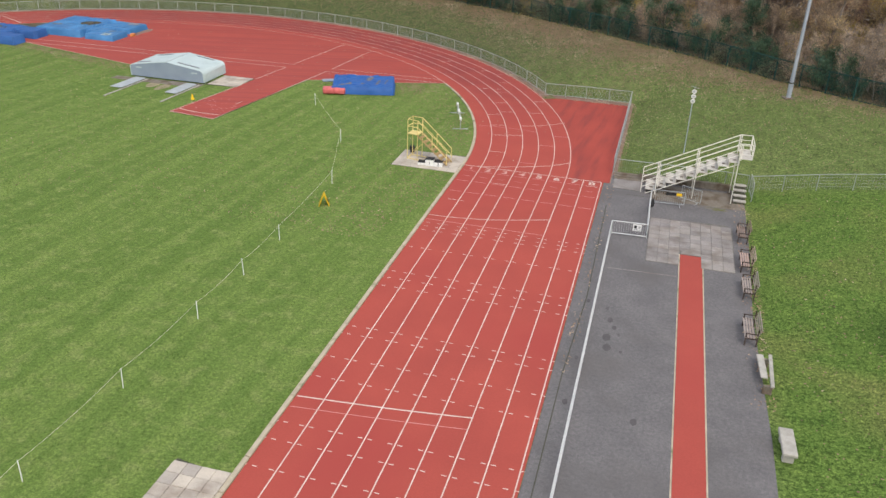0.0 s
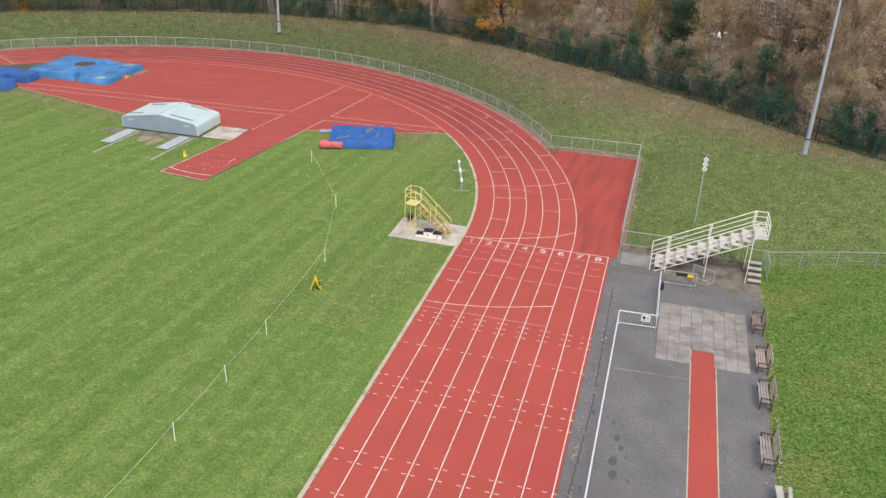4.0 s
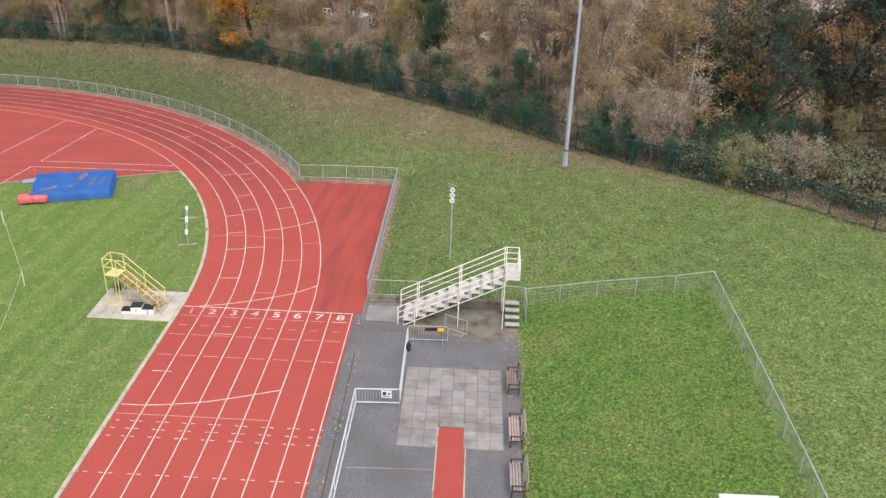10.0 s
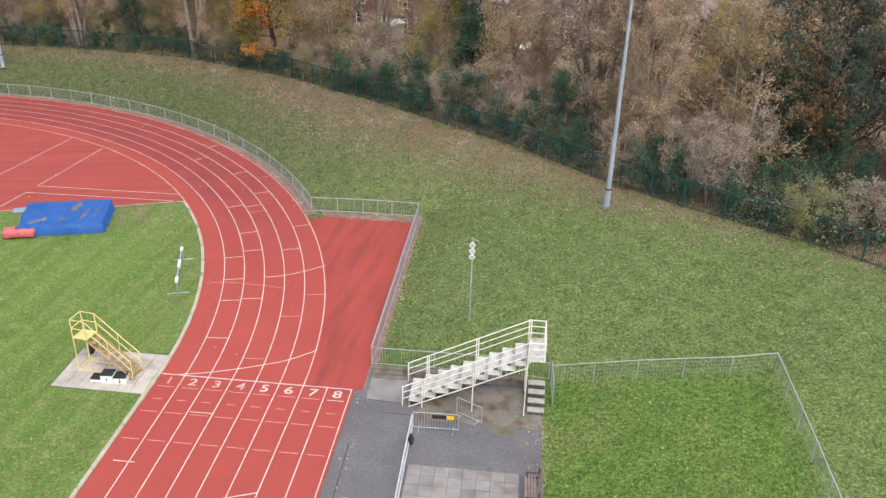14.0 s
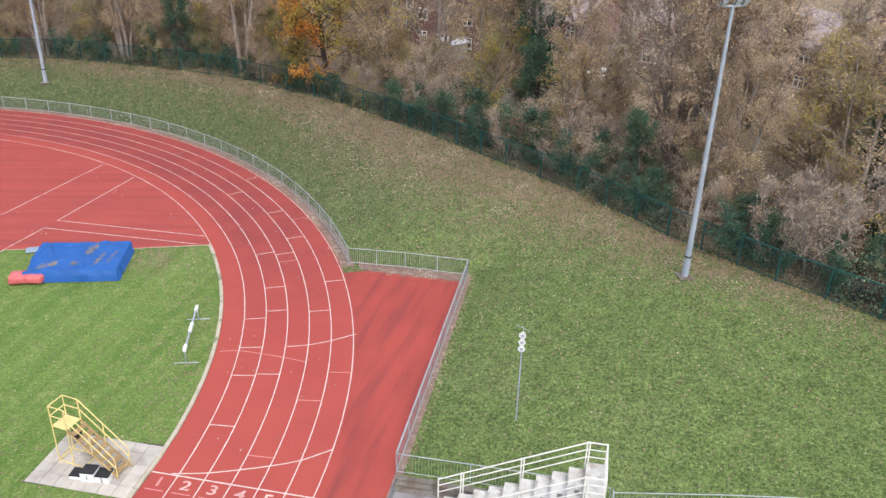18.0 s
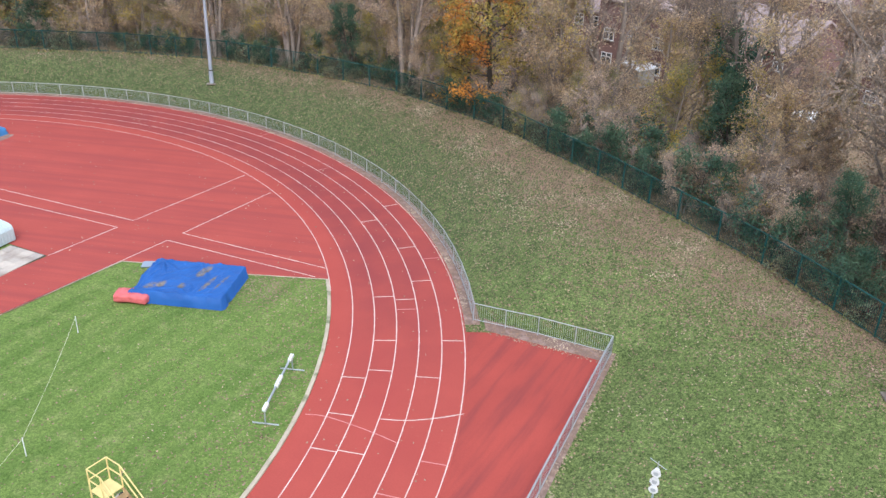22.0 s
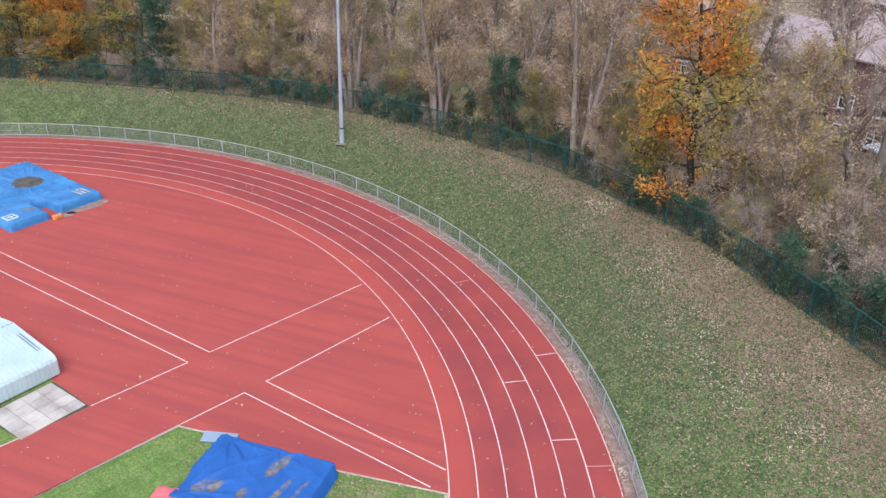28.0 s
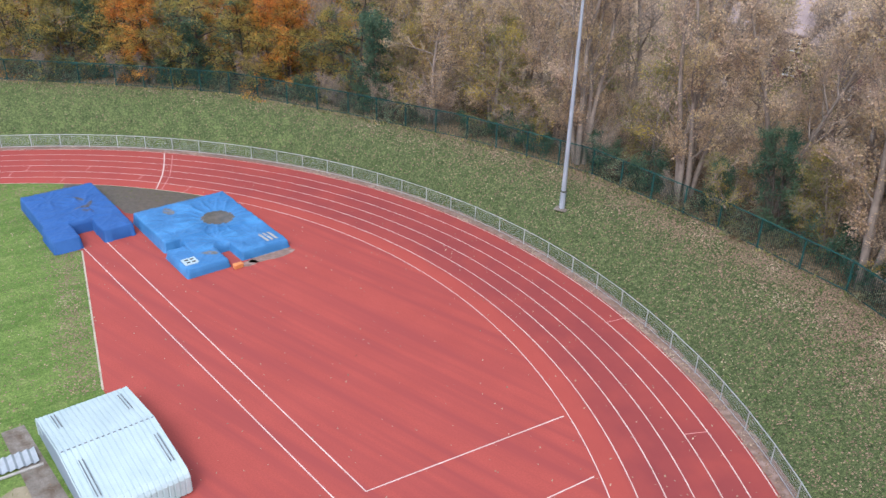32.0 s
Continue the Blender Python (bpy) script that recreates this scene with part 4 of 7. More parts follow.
tagged(strip, "stained concrete strip beside the mat shed", "path", kind="structure")
# pale gravel strip with leaf litter between the outer lane and the fence
vs, fs = [], []
for i, a in enumerate(range(28, 212, 3)):
    vs += [(*polar(OUT + 0.005, a), -0.01), (*polar(FENCE_R + 0.35, a), 0.0)]
    if i:
        fs.append((2 * i - 2, 2 * i - 1, 2 * i + 1, 2 * i))
M["litter_ground"] = material("leaf_litter_ground", (0.30, 0.20, 0.16), (0.20, 0.14, 0.11), 0.95, 3, 20, 0.8, 0.5, third=(0.36, 0.26, 0.22), third_scale=2)
tagged(quads("fence_strip", vs, fs, M["litter_ground"]), "strip of fallen leaves and gravel along the fence", "leaf litter", kind="structure")
tagged(flat("chute_strip", [(3.6, 20.02), (10.3, 20.02), (10.3, 0.06), (10.65, 0.06), (10.65, 21.15), (3.0, 21.15)], M["litter_ground"], -0.012), "leaf litter strip at the edge of the chute", "leaf litter", kind="structure")


# ---- fences ----
def resample(pts, step):
    out, P = [], [Vector(p) for p in pts]
    for a, b in zip(P[:-1], P[1:]):
        n = max(1, round((b - a).length / step))
        out += [a.lerp(b, i / n) for i in range(n)]
    return out + [P[-1]]


def prism_mesh(name, segs, r, mat, parent):
    """Many thin triangular bars joined in one mesh: segs of (p, q)."""
    vs, fs = [], []
    for p, q in segs:
        p, q = Vector(p), Vector(q)
        d = (q - p).normalized()
        a = d.orthogonal().normalized() * r
        b = d.cross(a).normalized() * r
        o = len(vs)
        for base in (p, q):
            for u in (a, -0.5 * a + 0.87 * b, -0.5 * a - 0.87 * b):
                vs.append(tuple(base + u))
        fs += [(o, o + 1, o + 4, o + 3), (o + 1, o + 2, o + 5, o + 4), (o + 2, o, o + 3, o + 5)]
    return quads(name, vs, fs, mat, parent)


def rail_fence(name, pts, height, label, mat, post_r, rail_r, gap, wire_r, base=None, low_rail=True, step=2.4, category="fence", wire_lo=0.08, mid_wires=0):
    """Posts, a top rail in lengths, a lower rail and an infill of thin upright bars."""
    f = thing(name, label, category)
    P = resample(pts, step)
    base = base or (lambda x, y: 0.0)
    G = [Vector((p.x, p.y, base(p.x, p.y))) for p in P]
    bm = bmesh.new()
    bar(bm, (0, 0, -0.15), (0, 0, height + 0.02), post_r, 6)
    proto = part("post", bm, mat, f)
    for i, g in enumerate(G):
        if i:
            share(proto, "post", Matrix.Translation(g), f)
        else:
            proto.matrix_basis = Matrix.Translation(g)
    for a, b in zip(G[:-1], G[1:]):
        bm = bmesh.new()
        bar(bm, a + Vector((0, 0, height)), b + Vector((0, 0, height)), rail_r, 6)
        part("top_rail", bm, mat, f)
        if low_rail:
            bm = bmesh.new()
            bar(bm, a + Vector((0, 0, wire_lo)), b + Vector((0, 0, wire_lo)), rail_r * 0.7, 4)
            part("bottom_rail", bm, mat, f)
    segs = []
    for a, b in zip(G[:-1], G[1:]):
        n = max(2, round((b - a).length / gap))
        for i in range(1, n):
            p = a.lerp(b, i / n)
            segs.append((p + Vector((0, 0, wire_lo)), p + Vector((0, 0, height))))
        for j in range(mid_wires):
            h = wire_lo + (height - wire_lo) * (j + 1) / (mid_wires + 1)
            segs.append((a + Vector((0, 0, h)), b + Vector((0, 0, h))))
    infill = prism_mesh("infill", segs, wire_r, mat, f)
    infill["kind"] = "stuff"
    return f


ring = [polar(FENCE_R, a) for a in np.arange(FENCE_A0, 205, 3.1)]
rail_fence("perimeter_fence", ring, 1.1, "galvanised chain-link fence with round posts round the bend", M["galv"], 0.03, 0.026, 0.11, 0.0045, mid_wires=5)
rail_fence("chute_end_fence", [CHUTE[0], (6.3, 20.92), (8.4, 20.9), CHUTE[1]], 1.1, "galvanised barred fence with a narrow gate across the chute", M["galv"], 0.032, 0.026, 0.12, 0.008, step=2.1)
rail_fence("chute_side_fence", [CHUTE[1], CHUTE[2]], 1.1, "long galvanised railing with pale top rail beside the chute", M["galv"], 0.032, 0.045, 0.12, 0.008)
rail_fence("bank_foot_fence", [CHUTE[2], (13.6, 2.35), (18.0, 2.4), (19.5, 2.2)], 1.05, "galvanised railing behind the white steps", M["galv"], 0.028, 0.022, 0.14, 0.005)
rail_fence("enclosure_fence", [(19.6, 1.9), (23.8, 1.95), (28.25, 2.0), (30.4, 2.3)], 1.15, "low galvanised chain-link fence across the grass bank", M["galv"], 0.028, 0.024, 0.16, 0.004, base=gz, low_rail=False, mid_wires=4)
rail_fence("enclosure_fence", [(30.4, 2.3), (30.5, -4.0), (30.5, -13), (30.3, -22), (30.2, -40)], 1.15, "low galvanised chain-link fence along the grass bank", M["galv"], 0.028, 0.03, 0.16, 0.004, base=gz, low_rail=False, mid_wires=4)
rail_fence("enclosure_fence", [(19.6, 1.9), (19.65, 0.1)], 1.15, "short galvanised fence end beside the steps", M["galv"], 0.03, 0.026, 0.14, 0.006, base=lambda x, y: 0.1)
rail_fence("boundary_fence", HEDGE[1:-1], 1.9, "dark green barred boundary fence in front of the trees", M["green_steel"], 0.06, 0.045, 0.13, 0.016, base=gz, step=3.0)

# handrails on the hard standing
def tube_rail(name, pts, height, label, mid=True):
    f = thing(name, label, "handrail")
    for i, p in enumerate(pts):
        bm = bmesh.new()
        bar(bm, (*p, 0), (*p, height), 0.028, 7)
        part("post", bm, M["galv_pale"], f)
    for a, b in zip(pts[:-1], pts[1:]):
        for h in (height, 0.1) if mid else (height,):
            bm = bmesh.new()
            bar(bm, (*a, h), (*b, h), 0.03, 7)
            part("rail", bm, M["galv_pale"], f)
        n = max(2, int((Vector(b) - Vector(a)).length / 0.13))
        segs = [((*Vector(a).lerp(Vector(b), i / n), 0.1), (*Vector(a).lerp(Vector(b), i / n), height)) for i in range(1, n)]
        if mid:
            prism_mesh("infill", segs, 0.005, M["galv_pale"], f)["kind"] = "stuff"
    return f


tube_rail("track_handrail", [(11.1, y) for y in np.arange(-120, -8.0, 3.1)] + [(11.15, -8.35)], 0.88, "long galvanised barred railing beside the straight")
tube_rail("track_handrail", [(11.15, -8.35), (13.22, -8.25)], 0.88, "short galvanised return of the railing with a notice")
tube_rail("track_handrail", [(13.22, -8.25), (13.17, -5.4), (13.15, -2.65)], 0.88, "galvanised railing running up to the white steps")


def crowd_barrier(at, turn, length, label):
    b = thing("crowd_barrier", label, "barrier", "crowd barriers", at=(*at, 0), turn=turn)
    bm = bmesh.new()
    for h in (0.15, 1.0):
        bar(bm, (0, 0, h), (length, 0, h), 0.022, 6)
    for x in (0, length):
        bar(bm, (x, 0, 0.15), (x, 0, 1.0), 0.022, 6)
    part("frame", bm, M["galv"], b)
    bm = bmesh.new()
    bar(bm, (0.13, 0, 0.15), (0.13, 0, 1.0), 0.008, 4)
    upright = part("bar", bm, M["galv"], b)
    for i in range(1, int(length / 0.13) - 1):
        share(upright, "bar", pose(i * 0.13, 0, 0), b)
    for x in (0.25, length - 0.25):
        bm = bmesh.new()
        bar(bm, (x, -0.3, 0.02), (x, 0.3, 0.02), 0.02, 5)
        bar(bm, (x, 0, 0.02), (x, 0, 0.15), 0.02, 5)
        part("foot", bm, M["galv"], b)
    return b


bar1 = crowd_barrier((13.2, -2.6), 2, 2.1, "steel crowd barrier with a dark and yellow plate")
bm = bmesh.new()
box(bm, (1.2, -0.03, 0.82), (0.65, 0.015, 0.2))
part("plate", bm, M["black"], bar1, "dark plate with pale writing")
bm = bmesh.new()
box(bm, (1.72, -0.035, 0.82), (0.34, 0.015, 0.2))
part("plate", bm, M["yellow_sign"], bar1, "yellow plate")
crowd_barrier((15.1, -1.2), -28, 1.4, "steel crowd barrier standing askew under the steps")
sign = thing("notice_board", "white notice with a small dark picture on the railing", "sign")
bm = bmesh.new()
box(bm, (12.6, -8.33, 0.62), (0.5, 0.02, 0.42))
part("panel", bm, M["white"], sign)
bm = bmesh.new()
box(bm, (12.5, -8.345, 0.66), (0.16, 0.008, 0.2))
box(bm, (12.72, -8.345, 0.7), (0.14, 0.008, 0.04))
box(bm, (12.72, -8.345, 0.62), (0.14, 0.008, 0.04))
box(bm, (12.6, -8.345, 0.49), (0.36, 0.008, 0.03))
part("marking", bm, M["black"], sign)
bag = thing("black_bag", "black plastic bag hung on the railing", "bag")
bm = bmesh.new()
bmesh.ops.create_icosphere(bm, subdivisions=2, radius=0.2, matrix=Matrix.Translation((13.3, -4.05, 0.6)) @ Matrix.Diagonal((0.7, 0.8, 1.6, 1)))
for v in bm.verts:
    v.co += Vector([noise.noise(v.co * 6 + Vector((k, 0, 0))) for k in (0, 5, 9)]) * 0.06
part("sack", bm, M["black"], bag)


# ---- white spectator steps ----
def white_steps():
    s = thing("viewing_steps", "white-painted steel viewing steps with railings on both sides", "steps")
    y0, y1 = -0.95, 1.05
    x0, z0, n, going, rise = 12.75, 0.3, 9, 0.62, 0.32
    for i in range(n):
        x, z = x0 + i * going, z0 + i * rise
        bm = bmesh.new()
        box(bm, (x + going / 2, (y0 + y1) / 2, z), (going + 0.06, y1 - y0 - 0.1, 0.04), bevel=0.006)
        part("tread", bm, M["white_tread"], s)
        bm = bmesh.new()
        box(bm, (x, (y0 + y1) / 2, z - rise / 2 + 0.02), (0.03, y1 - y0 - 0.12, rise - 0.05))
        part("riser", bm, M["white_tread"], s)
        bm = bmesh.new()
        box(bm, (x + going * 0.55, y0 + 0.55, z + 0.024), (0.2, 0.28, 0.008), 4)
        part("rubber_pad", bm, M["concrete"], s, "worn dirty anti-slip pad")
    xt, zt = x0 + n * going, z0 + n * rise
    bm = bmesh.new()
    box(bm, (xt + 0.36, (y0 + y1) / 2, zt), (0.74, y1 - y0, 0.06), bevel=0.01)
    part("platform", bm, M["white_tread"], s)
    for y in (y0, y1):
        bm = bmesh.new()
        bar(bm, (x0, y, z0 - 0.3), (xt, y, zt - 0.36), 0.028, 4)
        part("stringer", bm, M["white_steel"], s)

        def h(x):
            return z0 + min((x - x0) / going * rise, zt - z0)

        posts = (12.45, 13.44, 15.85, 18.33, 19.05)
        for x in posts:
            foot = 0 if x not in (19.05,) else zt
            for dx in ((-0.05, 0.05) if x in (13.44, 15.85, 18.33) else (0,)):
                bm = bmesh.new()
                lo = foot if dx <= 0 and x > 13 else max(h(x) - 0.1, 0)
                bar(bm, (x + dx, y, lo), (x + dx, y, h(x) + 1.02), 0.032, 6)
                part("post", bm, M["white_steel"], s)
            if x in (15.85, 18.33):
                bm = bmesh.new()
                box(bm, (x - 0.05, y, 0.03), (0.24, 0.24, 0.06), bevel=0.01)
                part("foot_plate", bm, M["concrete"], s)
        for a, b in zip(posts[:-1], posts[1:]):
            for up in (1.0, 0.66, 0.3):
                bm = bmesh.new()
                bar(bm, (a, y, h(a) + up), (b, y, h(b) + up), 0.024 if up < 1 else 0.03, 6)
                part("rail", bm, M["white_steel"], s)
    for up in (1.0, 0.66, 0.3):
        bm = bmesh.new()
        bar(bm, (19.05, y0, zt + up), (19.05, y1, zt + up), 0.026, 6)
        part("rail", bm, M["white_steel"], s)
    return s


white_steps()
steps = thing("concrete_steps", "weathered concrete steps beside the white viewing steps", "steps")
for i in range(4):
    bm = bmesh.new()
    box(bm, (18.85, -0.55 + i * 0.46, 0.1 * (i + 1) - 0.03), (0.72, 0.42, 0.2 * (i + 1) - 0.06))
    body = part("step", bm, M["joint"], steps)
    bm = bmesh.new()
    box(bm, (18.85, -0.58 + i * 0.46, 0.2 * (i + 1) - 0.02), (0.82, 0.36, 0.07), rng.uniform(-2, 2), bevel=0.015)
    part("tread_slab", bm, M["stone"], body, "pale worn concrete tread")
wall = thing("retaining_wall", "low stained concrete retaining wall at the bank foot", "wall")
bm = bmesh.new()
box(bm, (15.3, 1.55, 0.22), (6.2, 0.3, 0.45), bevel=0.02)
part("wall_face", bm, M["concrete"], wall)
for i in range(3):
    bm = bmesh.new()
    box(bm, (11.6, 1.3 + i * 0.25, 0.02 + 0.05 * i), (2.2, 0.26, 0.06 + 0.1 * i), bevel=0.01)
    part("edging_step", bm, M["concrete"], wall)


# ---- yellow finish stand and podium ----
def finish_stand():
    s = thing("finish_stand", "pale yellow steel timekeeper stand with timber treads", "stand", at=(-4.15, 0.15, 0.02), turn=-9)
    w, top, run = 0.42, 1.9, 3.15
    yel = M["yellow"]
    bm = bmesh.new()
    box(bm, (0.38, 0, top), (0.8, 2 * w, 0.05), bevel=0.008)
    part("platform", bm, M["yellow"], s)
    for i in range(7):
        f = (i + 0.7) / 7.4
        bm = bmesh.new()
        box(bm, (0.8 + f * (run - 0.8), 0, top * (1 - f)), (0.3, 2 * w - 0.06, 0.04), bevel=0.006)
        part("tread", bm, M["ply"], s)
    for y in (-w, w):
        bm = bmesh.new()
        bar(bm, (0.75, y, top - 0.03), (run, y, 0.04), 0.06, 4)
        part("stringer", bm, M["ply"], s)
        for x in (0.0, 0.78):
            bm = bmesh.new()
            bar(bm, (x, y, 0), (x, y, top + (1.05)), 0.03, 5)
            part("leg", bm, yel, s)
        bm = bmesh.new()
        bar(bm, (0, y, 0.05), (1.3, y, 0.05), 0.03, 4)
        bar(bm, (0.0, y, 0.05), (0.78, y, top * 0.55), 0.02, 4)
        part("brace", bm, yel, s)
        for up in (1.05, 0.55):
            bm = bmesh.new()
            bar(bm, (0, y, top + up), (0.78, y, top + up), 0.026, 6)
            part("rail", bm, yel, s)
            bm = bmesh.new()
            bar(bm, (0.78, y, top + up), (run - 0.05, y, up + 0.02), 0.026, 6)
            part("rail", bm, yel, s)
        for f in (0.5, 1.0):
            x = 0.78 + f * (run - 0.83)
            bm = bmesh.new()
            bar(bm, (x, y, top * (1 - f) + 0.05), (x, y, top * (1 - f) + 1.05), 0.024, 5)
            part("post", bm, yel, s)
    for up in (1.05, 0.55):
        bm = bmesh.new()
        bar(bm, (0, -w, top + up), (0, w, top + up), 0.026, 6)
        part("rail", bm, yel, s)
    for x in (0, 1.3):
        bm = bmesh.new()
        bar(bm, (x, -w, 0.05), (x, w, 0.05), 0.03, 4)
        part("brace", bm, yel, s)


finish_stand()


def podium_block(x, y, sx, sy, sz, label, digit=""):
    b = thing("podium_block", label, "podium", "winners podium", at=(x, y, 0.03), turn=5)
    bm = bmesh.new()
    box(bm, (0, 0, sz / 2), (sx, sy, sz), bevel=0.012)
    part("body", bm, M["white"], b)
    bm = bmesh.new()
    box(bm, (0, 0, sz + 0.015), (sx + 0.02, sy + 0.02, 0.03), bevel=0.005)
    part("top_mat", bm, M["black"], b, "black rubber top")
    if digit:
        letters(digit, 0.3, pose(0, -sy / 2 - 0.004, sz / 2, 90), M["black"], b)


podium_block(-2.3, -0.95, 0.6, 0.58, 0.46, "white winners podium block with a black top", "1")
podium_block(-1.68, -0.88, 0.6, 0.58, 0.32, "lower white podium block with a black top", "2")
podium_block(-2.9, -0.95, 0.52, 0.54, 0.18, "lowest podium block with a black top")
bin_ = thing("litter_bucket", "dark grey bucket behind the yellow stand", "bucket", at=(-4.3, 1.25, 0.02))
bm = bmesh.new()
bar(bm, (0, 0, 0), (0, 0, 0.45), 0.16, 12, 0.21)
part("bucket", bm, M["black"], bin_)


# ---- landing mats ----
def puffed(bm, amp, scale, seed):
    for v in bm.verts:
        if v.co.z > 0.15:
            v.co += Vector((noise.noise(v.co * scale + Vector((seed, 0, 0))), noise.noise(v.co * scale + Vector((0, seed, 3))), 1.2 * noise.noise(v.co * scale + Vector((7, 0, seed))))) * amp


def draped_cover(name, parent, blocks, mat, seed, folds=(), stains=(), sag=(), wrinkle=0.05, step=0.06, slope=0.07):
    """A soft cover lying over foam blocks: sags, folds fanning from points, dried mud in the hollows."""
    xs = np.arange(min(b[0] for b in blocks) - 0.25, max(b[1] for b in blocks) + 0.3, step)
    ys = np.arange(min(b[2] for b in blocks) - 0.25, max(b[3] for b in blocks) + 0.3, step)
    gx_, gy_ = np.meshgrid(xs, ys, indexing="ij")
    top, cover = np.zeros_like(gx_), np.zeros_like(gx_)
    wob = np.array([noise.noise((x * 1.3, y * 1.3, seed)) for x, y in zip(gx_.ravel(), gy_.ravel())]).reshape(gx_.shape)
    for bx0, bx1, by0, by1, h in blocks:
        qx, qy = np.abs(gx_ - (bx0 + bx1) / 2) - (bx1 - bx0) / 2 + 0.12, np.abs(gy_ - (by0 + by1) / 2) - (by1 - by0) / 2 + 0.12
        d = np.hypot(np.maximum(qx, 0), np.maximum(qy, 0)) + np.minimum(np.maximum(qx, qy), 0) - 0.12 + 0.012 * wob
        s = np.clip((slope * 0.5 - d) / slope, 0, 1)
        s = s * s * (3 - 2 * s)
        # edges stand a little lower than the middle
        top = np.maximum(top, h * s * (0.955 + 0.045 * np.clip(-d / 0.5, 0, 1)))
        cover = np.maximum(cover, s)
    fold = np.zeros_like(top)
    for k, (x, y) in enumerate(zip(gx_.ravel(), gy_.ravel())):
        a = noise.noise((x * 0.9 + y * 0.5, y * 0.6 - x * 0.2, seed + 1))
        b = noise.noise((x * 2.1 - y * 1.4, y * 0.9 + x * 0.4, seed + 4))
        c = noise.noise((x * 0.5 + y * 2.4, y * 0.4 - x * 1.2, seed + 9))
        fold.ravel()[k] = (1 - abs(a)) ** 6 * 1.3 + 0.8 * (1 - abs(b)) ** 9 + 0.6 * (1 - abs(c)) ** 10 + 0.08 * noise.noise((x * 4, y * 4, seed))
    top += wrinkle * 0.55 * (fold - 0.7) * cover
    calm = np.ones_like(top)
    for sx_, sy_, rx, ry, deep in sag:
        if deep > 0.3 and rx > 1:
            calm *= 1 - np.exp(-(np.hypot((gx_ - sx_) / rx, (gy_ - sy_) / ry) / 0.95) ** 4)
    for fx_, fy_, reach, count, amp in folds:
        dx, dy = gx_ - fx_, gy_ - fy_
        r_, a_ = np.hypot(dx, dy), np.arctan2(dy, dx)
        top += amp * cover * calm * 0.7 * np.exp(-((r_ - 0.95 * reach) / (0.6 * reach)) ** 2) * (np.abs(np.sin(a_ * count / 2 + 0.7 * wob + seed)) ** 9 - 0.15)
    for sx_, sy_, rx, ry, deep in sag:
        top -= deep * cover * np.exp(-((gx_ - sx_) / rx) ** 2 - ((gy_ - sy_) / ry) ** 2)
    mud = np.zeros_like(top)
    for sx_, sy_, rx, ry, turn in stains:
        ca, sa = math.cos(radians(turn)), math.sin(radians(turn))
        u, v = (gx_ - sx_) * ca + (gy_ - sy_) * sa, -(gx_ - sx_) * sa + (gy_ - sy_) * ca
        mud = np.maximum(mud, np.clip((1.25 - np.hypot(u / rx, v / ry) - 0.25 * wob) / 0.3, 0, 1))
    me = bpy.data.meshes.new(name)
    ni_, nj_ = gx_.shape
    ids = np.arange(ni_ * nj_).reshape(ni_, nj_)
    quad = np.stack([ids[:-1, :-1], ids[1:, :-1], ids[1:, 1:], ids[:-1, 1:]], -1).reshape(-1, 4)
    quad = quad[cover.ravel()[quad].max(1) > 0.001]
    keep = np.unique(quad)
    back = np.zeros(ni_ * nj_, int)
    back[keep] = np.arange(len(keep))
    pts = np.stack([gx_.ravel(), gy_.ravel(), np.maximum(top.ravel(), -0.02)], 1)[keep]
    me.from_pydata(pts.tolist(), [], back[quad].tolist())
    me.update()
    layer = me.attributes.new("stain", "FLOAT", "POINT")
    layer.data.foreach_set("value", mud.ravel()[keep].astype(np.float32))
    me.polygons.foreach_set("use_smooth", np.ones(len(quad), bool))
    me.materials.append(mat)
    o = new(name, me)
    o.parent = parent
    return o


hj = thing("high_jump_mat", "blue covered high jump mat with muddy hollows and deep creases", "landing mat", at=(-13.6, 16.2, 0), turn=17)
draped_cover("cover", hj, [(-2.8, 2.8, -2.0, 2.05, 0.74)], M["blue_cover"], 3.0,
             folds=((-2.6, -1.6, 1.4, 17, 0.2), (-2.3, 1.9, 1.1, 13, 0.2), (0.9, -1.9, 0.8, 11, 0.13), (0.2, 1.7, 0.9, 9, 0.12)),
             stains=((-1.6, -1.0, 0.55, 0.34, 30), (0.55, 1.05, 0.24, 0.75, -12), (0.0, -0.95, 0.2, 0.28, 0), (1.35, -0.35, 0.12, 0.9, -10), (2.1, -0.2, 0.07, 0.8, -10)),
             sag=((-1.6, -1.0, 0.9, 0.7, 0.16), (0.55, 1.05, 0.5, 0.9, 0.12), (1.35, -0.3, 0.35, 1.0, 0.08), (0.0, -0.9, 0.5, 0.4, 0.06), (-2.9, -0.9, 0.8, 0.9, 0.2)), wrinkle=0.05)
bm = bmesh.new()
for x, tn in ((-3.0, 8), (-2.05, -4)):
    box(bm, (x, -1.9, 0.3), (1.05, 0.95, 0.5), tn, bevel=0.1)
bmesh.ops.subdivide_edges(bm, edges=bm.edges[:], cuts=2, use_grid_fill=True)
puffed(bm, 0.05, 3, 2)
for f in bm.faces:
    f.smooth = True
part("pink_end_pad", bm, M["pink"], hj, "faded pink vinyl pad hanging out")
bm = bmesh.new()
box(bm, (-3.2, 2.4, 0.06), (1.6, 0.7, 0.12), 12, bevel=0.03)
part("grey_base_board", bm, M["metal_side"], hj, "grey board sticking out behind")

